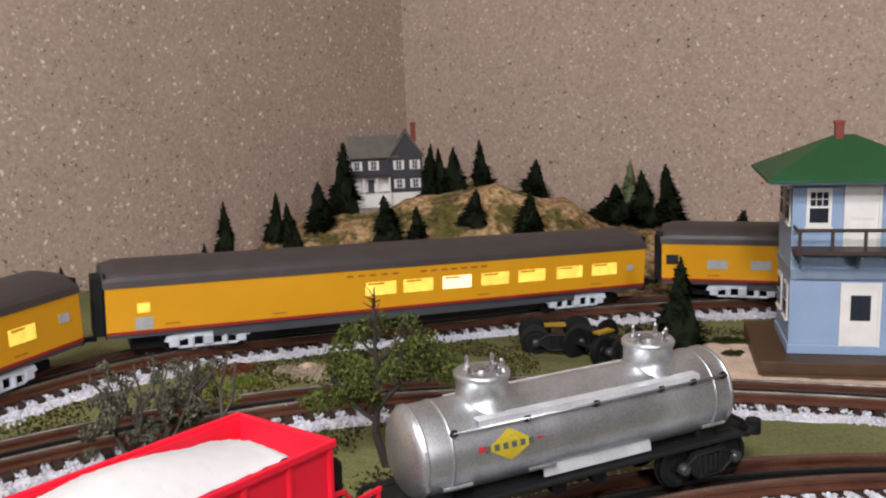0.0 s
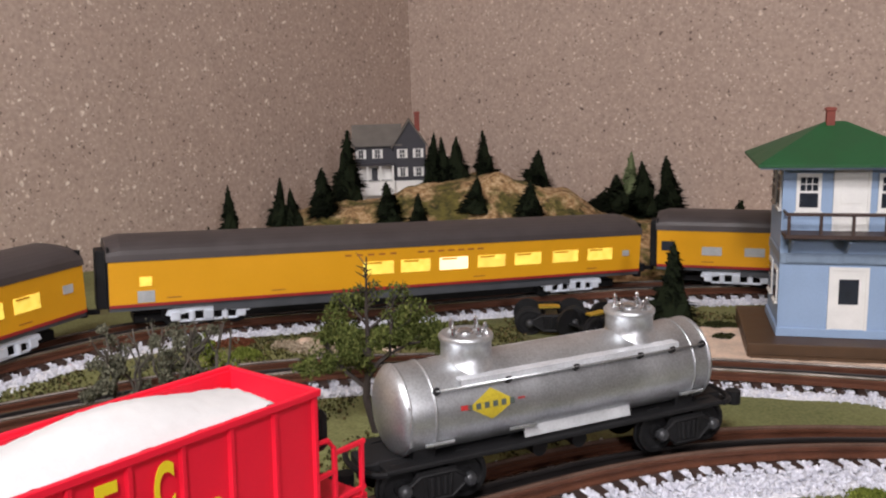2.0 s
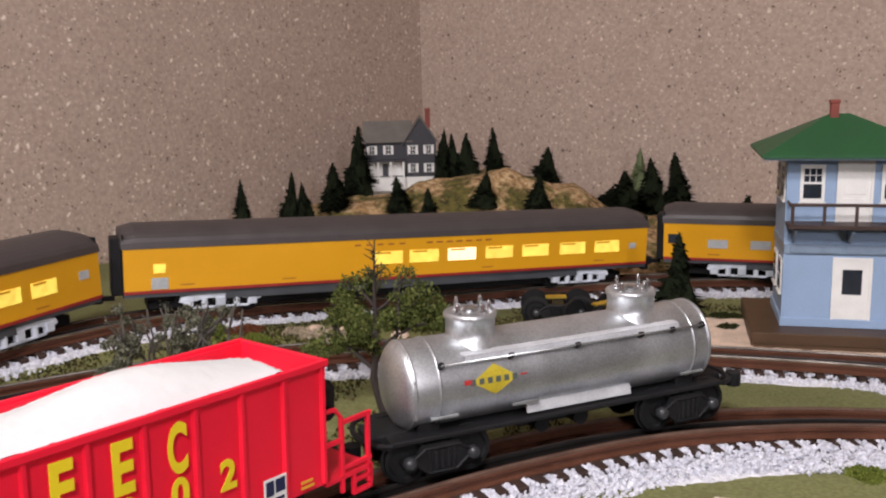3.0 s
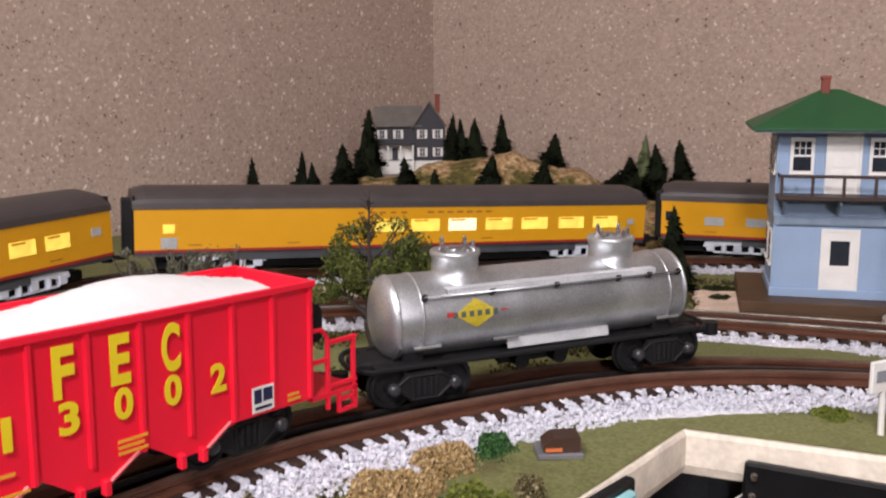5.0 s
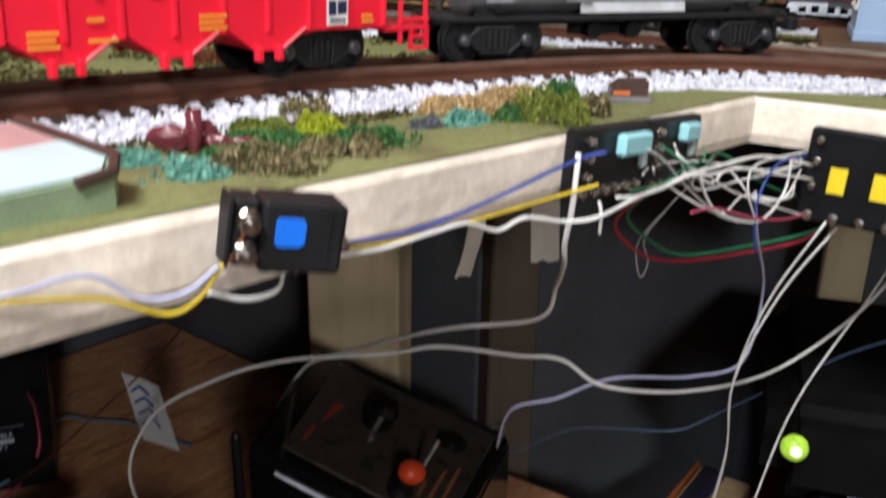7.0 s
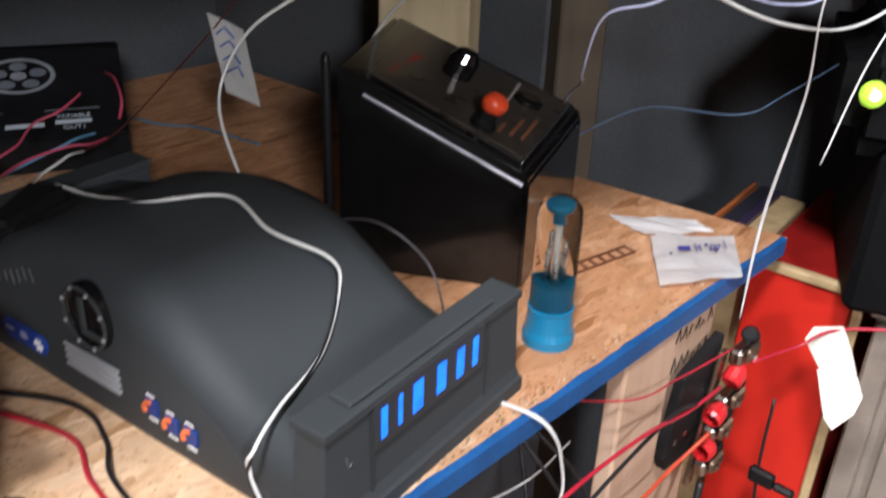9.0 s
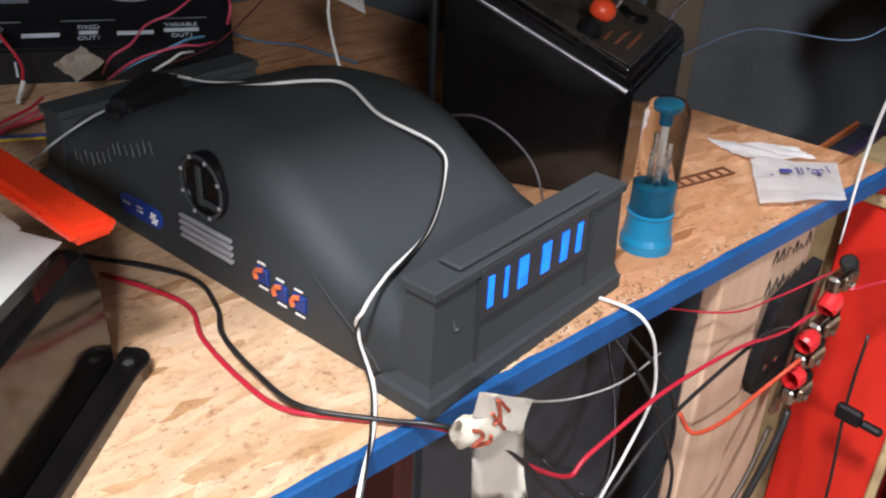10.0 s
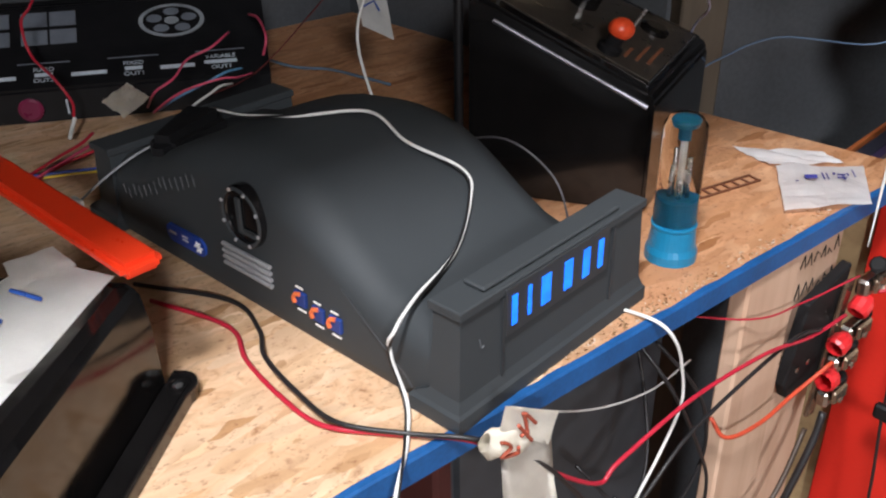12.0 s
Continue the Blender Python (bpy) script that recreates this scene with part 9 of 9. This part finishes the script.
# ---- loose wiring below the layout edge ----
CORDDB = plain("dark_blue_cable", (0.07, 0.12, 0.20), 0.45, var=0.1)
CORDDR = plain("dark_red_wire", (0.10, 0.015, 0.015), 0.5, var=0.15)
CORDLB = plain("lavender_cord", (0.45, 0.47, 0.66), 0.5, var=0.1)
for name, label, r, mat, pts in (
    ("cord", "white cable dropping from the switch board into the dark below", 0.0024, CORDW, [(0.8892, -1.1262, 1.004), (0.8905, -1.1285, 0.998), (0.8895, -1.1285, 0.982), (0.885, -1.125, 0.966), (0.878, -1.114, 0.952), (0.850, -1.077, 0.923), (0.835, -1.069, 0.899), (0.789, -1.083, 0.883), (0.739, -1.077, 0.857), (0.686, -1.066, 0.826), (0.625, -1.050, 0.786), (0.577, -1.042, 0.723), (0.556, -1.015, 0.68), (0.550, -0.985, 0.6335)]),
    ("cord", "long white cable sagging behind the black transformer", 0.0022, CORDW, [(0.56, -1.125, 0.634), (0.58, -1.139, 0.648), (0.59, -1.169, 0.736), (0.61, -1.16, 0.788), (0.65, -1.141, 0.821), (0.69, -1.119, 0.841), (0.75, -1.094, 0.858), (0.78, -1.08, 0.868), (0.81, -1.052, 0.863), (0.83, -1.037, 0.862), (0.845, -1.012, 0.841), (0.86, -0.926, 0.81), (0.88, -0.842, 0.802), (0.92, -0.811, 0.855), (0.95, -0.80, 0.93), (0.955, -0.80, 0.962)]),
    ("cord", "white and blue cord looping below the label board", 0.0017, CORDLB, [(0.905, -0.993, 0.964), (0.90, -0.97, 0.934), (0.89, -0.924, 0.886), (0.88, -0.913, 0.833), (0.86, -0.937, 0.824), (0.84, -0.998, 0.839), (0.82, -1.024, 0.829), (0.80, -1.04, 0.82), (0.78, -1.026, 0.78), (0.742, -0.970, 0.752), (0.702, -0.932, 0.715), (0.690, -0.920, 0.634)]),
    ("cord", "white twin cord hanging from the label board past the bench", 0.0012, CORDW, [(0.925, -0.945, 0.942), (0.905, -0.953, 0.894), (0.89, -0.948, 0.836), (0.88, -0.919, 0.766), (0.867, -0.912, 0.674), (0.872, -0.925, 0.60)]),
    ("cord", "white twin cord hanging from the label board past the bench", 0.0012, CORDW, [(0.93, -0.935, 0.941), (0.91, -0.952, 0.898), (0.892, -0.953, 0.838), (0.882, -0.923, 0.768), (0.869, -0.914, 0.674), (0.874, -0.93, 0.60)]),
    ("cable", "dark blue cable running behind the black transformer", 0.0015, CORDDB, [(0.70, -0.93, 0.68), (0.72, -0.915, 0.699), (0.75, -0.884, 0.717), (0.80, -0.831, 0.712), (0.83, -0.821, 0.735), (0.89, -0.814, 0.792), (0.93, -0.822, 0.829), (1.00, -0.80, 0.87)]),
    ("wire", "red wire sagging between the two control boards", 0.0018, CORDR, [(0.885, -1.060, 0.975), (0.858, -1.042, 0.948), (0.858, -1.012, 0.924), (0.864, -0.980, 0.913), (0.885, -0.950, 0.915), (0.909, -0.924, 0.923), (0.918, -0.915, 0.938)]),
    ("wire", "green wire sagging between the two control boards", 0.0018, CORDGR, [(0.887, -1.055, 0.977), (0.862, -1.038, 0.952), (0.862, -1.008, 0.930), (0.869, -0.984, 0.919), (0.890, -0.950, 0.921), (0.912, -0.922, 0.928), (0.920, -0.912, 0.940)]),
    ("wire", "yellow wire along the layout edge beside the relay box", 0.0012, CORDY, [(0.885, -1.34, 1.009), (0.886, -1.318, 1.003), (0.888, -1.303, 0.995), (0.892, -1.296, 0.998), (0.896, -1.291, 1.007)]),
    ("wire", "blue wire along the layout edge beside the relay box", 0.0012, CORDLB, [(0.885, -1.42, 1.004), (0.885, -1.38, 1.012), (0.885, -1.34, 1.010), (0.886, -1.321, 1.010), (0.888, -1.309, 1.001), (0.892, -1.299, 1.001), (0.896, -1.292, 1.007)]),
    ("wire", "yellow wire between the relay box and the switch board", 0.0013, CORDY, [(0.892, -1.247, 0.999), (0.888, -1.218, 0.993), (0.888, -1.182, 0.991), (0.890, -1.135, 0.990), (0.8965, -1.122, 0.9925)]),
    ("wire", "blue wire between the relay box and the switch board", 0.0013, CORDBL, [(0.892, -1.247, 1.0), (0.888, -1.218, 0.995), (0.888, -1.182, 0.996), (0.890, -1.129, 1.002), (0.8965, -1.118, 1.0045)]),
    ("wire", "grey wire tucked under the relay box", 0.0013, CORDG, [(0.890, -1.292, 0.998), (0.893, -1.282, 0.994), (0.893, -1.272, 0.994), (0.890, -1.268, 1.000)]),
    ("wire", "thin dark red wire hanging down to the control unit", 0.0013, CORDDR, [(0.75, -1.164, 0.954), (0.65, -1.136, 0.877), (0.57, -1.138, 0.80), (0.50, -1.152, 0.734), (0.45, -1.18, 0.68), (0.41, -1.21, 0.655)]),
    ("cord", "white cord rising beside the speaker box", 0.0012, CORDW, [(0.895, -0.905, 0.72), (0.905, -0.880, 0.80), (0.930, -0.840, 0.88), (0.95, -0.815, 0.955)]),
):
    wire(name, label, pts, r * 0.50, mat, category=name if name != "cord" else "cord")

# white, grey and coloured leads tied between the two control boards
for label, r, mat, pts in (
    ("white cable bundle running along the edge to the label board", 0.0010, CORDW, [(0.892, -1.249, 0.997), (0.890, -1.230, 0.9935), (0.890, -1.206, 0.993), (0.890, -1.191, 0.992), (0.891, -1.176, 0.986), (0.893, -1.163, 0.988), (0.897, -1.144, 0.983), (0.906, -1.136, 0.985), (0.907, -1.112, 0.987), (0.910, -1.077, 0.990), (0.911, -1.052, 0.989), (0.914, -1.020, 0.988), (0.916, -0.990, 0.982), (0.919, -0.962, 0.974)]),
    ("white wire strand between the two control boards", 0.0009, CORDW, [(0.9045, -1.122, 0.989), (0.907, -1.112, 0.988), (0.909, -1.095, 0.988), (0.911, -1.079, 0.990), (0.912, -1.058, 0.987), (0.913, -1.034, 0.985), (0.915, -1.006, 0.978), (0.919, -0.958, 0.966)]),
    ("white wire hanging in a round loop beside the label board", 0.0009, CORDW, [(0.910, -1.081, 0.991), (0.911, -1.070, 0.989), (0.911, -1.059, 0.977), (0.912, -1.050, 0.969), (0.914, -1.029, 0.960), (0.915, -1.008, 0.955), (0.916, -0.993, 0.959), (0.917, -0.986, 0.968), (0.917, -0.985, 0.981)]),
):
    wire("wire", label, pts, r * 0.75, mat)
for label, r, mat, pts in (
    ("dark grey wire curving down from the switch board", 0.0006, CORDG, [(0.908, -1.108, 1.006), (0.909, -1.095, 0.999), (0.910, -1.078, 0.986), (0.912, -1.050, 0.968), (0.914, -1.029, 0.959)]),
    ("pale pinkish wire running under the label board", 0.0007, CORDW, [(0.910, -1.077, 0.993), (0.911, -1.061, 0.987), (0.913, -1.037, 0.975), (0.915, -1.002, 0.962), (0.918, -0.957, 0.946)]),
    ("white wire bent upright in the loop of wires", 0.0007, CORDW, [(0.915, -1.012, 0.956), (0.914, -1.023, 0.972), (0.914, -1.018, 0.984), (0.918, -0.968, 0.982)]),
    ("blue wire hanging from the label board", 0.0007, CORDBL, [(0.918, -0.968, 0.980), (0.916, -0.998, 0.981), (0.915, -1.012, 0.969), (0.915, -1.013, 0.955), (0.915, -1.007, 0.939)]),
    ("green wire tied to the white bundle", 0.0006, CORDGR, [(0.907, -1.117, 0.991), (0.909, -1.097, 0.990), (0.910, -1.082, 0.993), (0.911, -1.066, 0.995), (0.905, -1.055, 0.997)]),
    ("grey wire end hanging below the switch board", 0.0009, CORDG, [(0.904, -1.133, 0.990), (0.906, -1.134, 0.986), (0.906, -1.134, 0.978)]),
    ("thin grey wire curled in the dark behind the switch board", 0.0008, CORDG, [(0.870, -0.930, 0.985), (0.820, -0.870, 0.935), (0.797, -0.885, 0.898), (0.794, -0.901, 0.885), (0.794, -0.901, 0.872), (0.794, -0.893, 0.858), (0.794, -0.885, 0.867), (0.794, -0.893, 0.886), (0.800, -0.876, 0.905)]),
    ("pink-red wire running under the control boards", 0.0008, CORDPK, [(0.911, -1.072, 0.973), (0.912, -1.050, 0.970), (0.915, -1.012, 0.957), (0.917, -0.981, 0.950), (0.918, -0.955, 0.947)]),
):
    wire("wire", label, pts, r * 0.75, mat)

# a loose tangle of thin hook-up wire between the two boards
rng = random.Random(31)
for k in range(5):
    a = Vector((0.891, -1.080 + rng.uniform(0, 0.030), 0.993 + rng.uniform(-0.008, 0.008)))
    b = Vector((0.915, -0.972 + rng.uniform(0, 0.012), 0.972 + rng.uniform(-0.018, 0.014)))
    sag = rng.uniform(-0.004, 0.028)
    pts = [a]
    for u in (0.2, 0.4, 0.6, 0.8):
        p = a.lerp(b, u)
        pts.append(Vector((p.x + rng.uniform(-0.010, 0.008), p.y + rng.uniform(-0.010, 0.010), p.z - sag * 4 * u * (1 - u) + rng.uniform(-0.006, 0.006))))
    pts.append(b)
    mat, word = ((CORDW, "white"), (CORDW, "white"), (CORDG, "grey-white"), (CORDW, "white"), (CORDGR, "green"), (CORDG, "grey-white"), (CORDR, "red"), (CORDW, "white"), (CORDG, "grey-white"))[k]
    wire("wire", "thin " + word + " hook-up wire tangled between the two boards", pts, rng.uniform(0.0004, 0.0006), mat)


def tape_strip(label, top, low, width, seed):
    """A strip of masking tape hanging from a wire, curled and torn at its end."""
    bm = bmesh.new()
    a, b = Vector(top), Vector(low)
    side = Vector((0.60, 0.80, 0.0)) * (width / 2)
    rows = []
    for i in range(9):
        u = i / 8
        c = a.lerp(b, u) + Vector((0.010, -0.010, 0.0)) * noise.noise((u * 2, seed, 0))
        w = side * (1 + 0.18 * noise.noise((u * 3, seed, 4)))
        w = Vector((w.x, w.y, 0.10 * width * noise.noise((u * 2, seed, 7))))
        torn = 0.004 if i == 8 else 0.0
        rows.append([bm.verts.new(c + w * k + Vector((0.002 * k * k, -0.001, -torn * abs(noise.noise((k * 3.1, seed, 1)))))) for k in (-1, -0.5, 0, 0.5, 1)])
    for p, q in zip(rows, rows[1:]):
        for k in range(4):
            bm.faces.new((p[k], p[k + 1], q[k + 1], q[k]))
    bmesh.ops.solidify(bm, geom=list(bm.faces), thickness=0.0004)
    return tagged(part("tape_strip", bm, TAPE), label, "tape strip")


tape_strip("narrow torn masking tape strip hanging under the layout", (0.757, -1.009, 0.966), (0.748, -1.027, 0.885), 0.010, 2)
tape_strip("wide torn masking tape strip hanging under the layout", (0.76, -0.965, 0.966), (0.760, -0.960, 0.880), 0.019, 5)
tape_strip("narrow torn masking tape strip hanging under the layout", (0.70, -1.22, 0.966), (0.70, -1.221, 0.91), 0.011, 8)

tag = thing("tape_tag", "white tape tag with blue pen marks on a dark wire", "tape tag", Matrix.Translation((0.556, -1.137, 0.785)) @ Matrix.Rotation(radians(42), 4, "Z") @ Matrix.Rotation(radians(12), 4, "X"))
bm = bmesh.new()
rows = [[bm.verts.new((-0.012 + 0.024 * k / 3 + 0.006 * u / 8, 0.003 * noise.noise((u * 0.3, k * 0.3, 3)), 0.006 - 0.062 * u / 8 - 0.004 * k)) for k in range(4)] for u in range(9)]
for p, q in zip(rows, rows[1:]):
    for k in range(3):
        bm.faces.new((p[k], p[k + 1], q[k + 1], q[k]))
bmesh.ops.solidify(bm, geom=list(bm.faces), thickness=0.0005)
part("tail", bm, plain("white_tape", (0.74, 0.73, 0.70), 0.6, var=0.06), tag)
for k in range(4):
    z = -0.008 - 0.010 * k
    part("pen_mark", tube(bmesh.new(), [(-0.006 + 0.001 * k, -0.0034, z), (0.000 + 0.002 * k, -0.0034, z + 0.005), (0.006 + 0.001 * k, -0.0034, z - 0.003)], 0.0007, 5), BLUEPEN, tag)


# ---- ties, last ----
for key, line in TRACKS.items():
    t = [o for o in scene.objects if o.name.startswith("railway_track")][list(TRACKS).index(key)]
    step = 5 if key == "front" else 6
    for i in range(2, len(line) - 2, step):
        p = line[i]
        if p.y < -1.62:
            continue
        d = (line[i + 1] - line[i - 1]).normalized()
        piece("tie", tie_mesh, t, Matrix.Translation((p.x, p.y, level(p.y, p.x) + 0.0002)) @ Matrix.Rotation(math.atan2(d.y, d.x) + 0.02 * noise.noise((i * 0.7, 0, 0)), 4, "Z"))
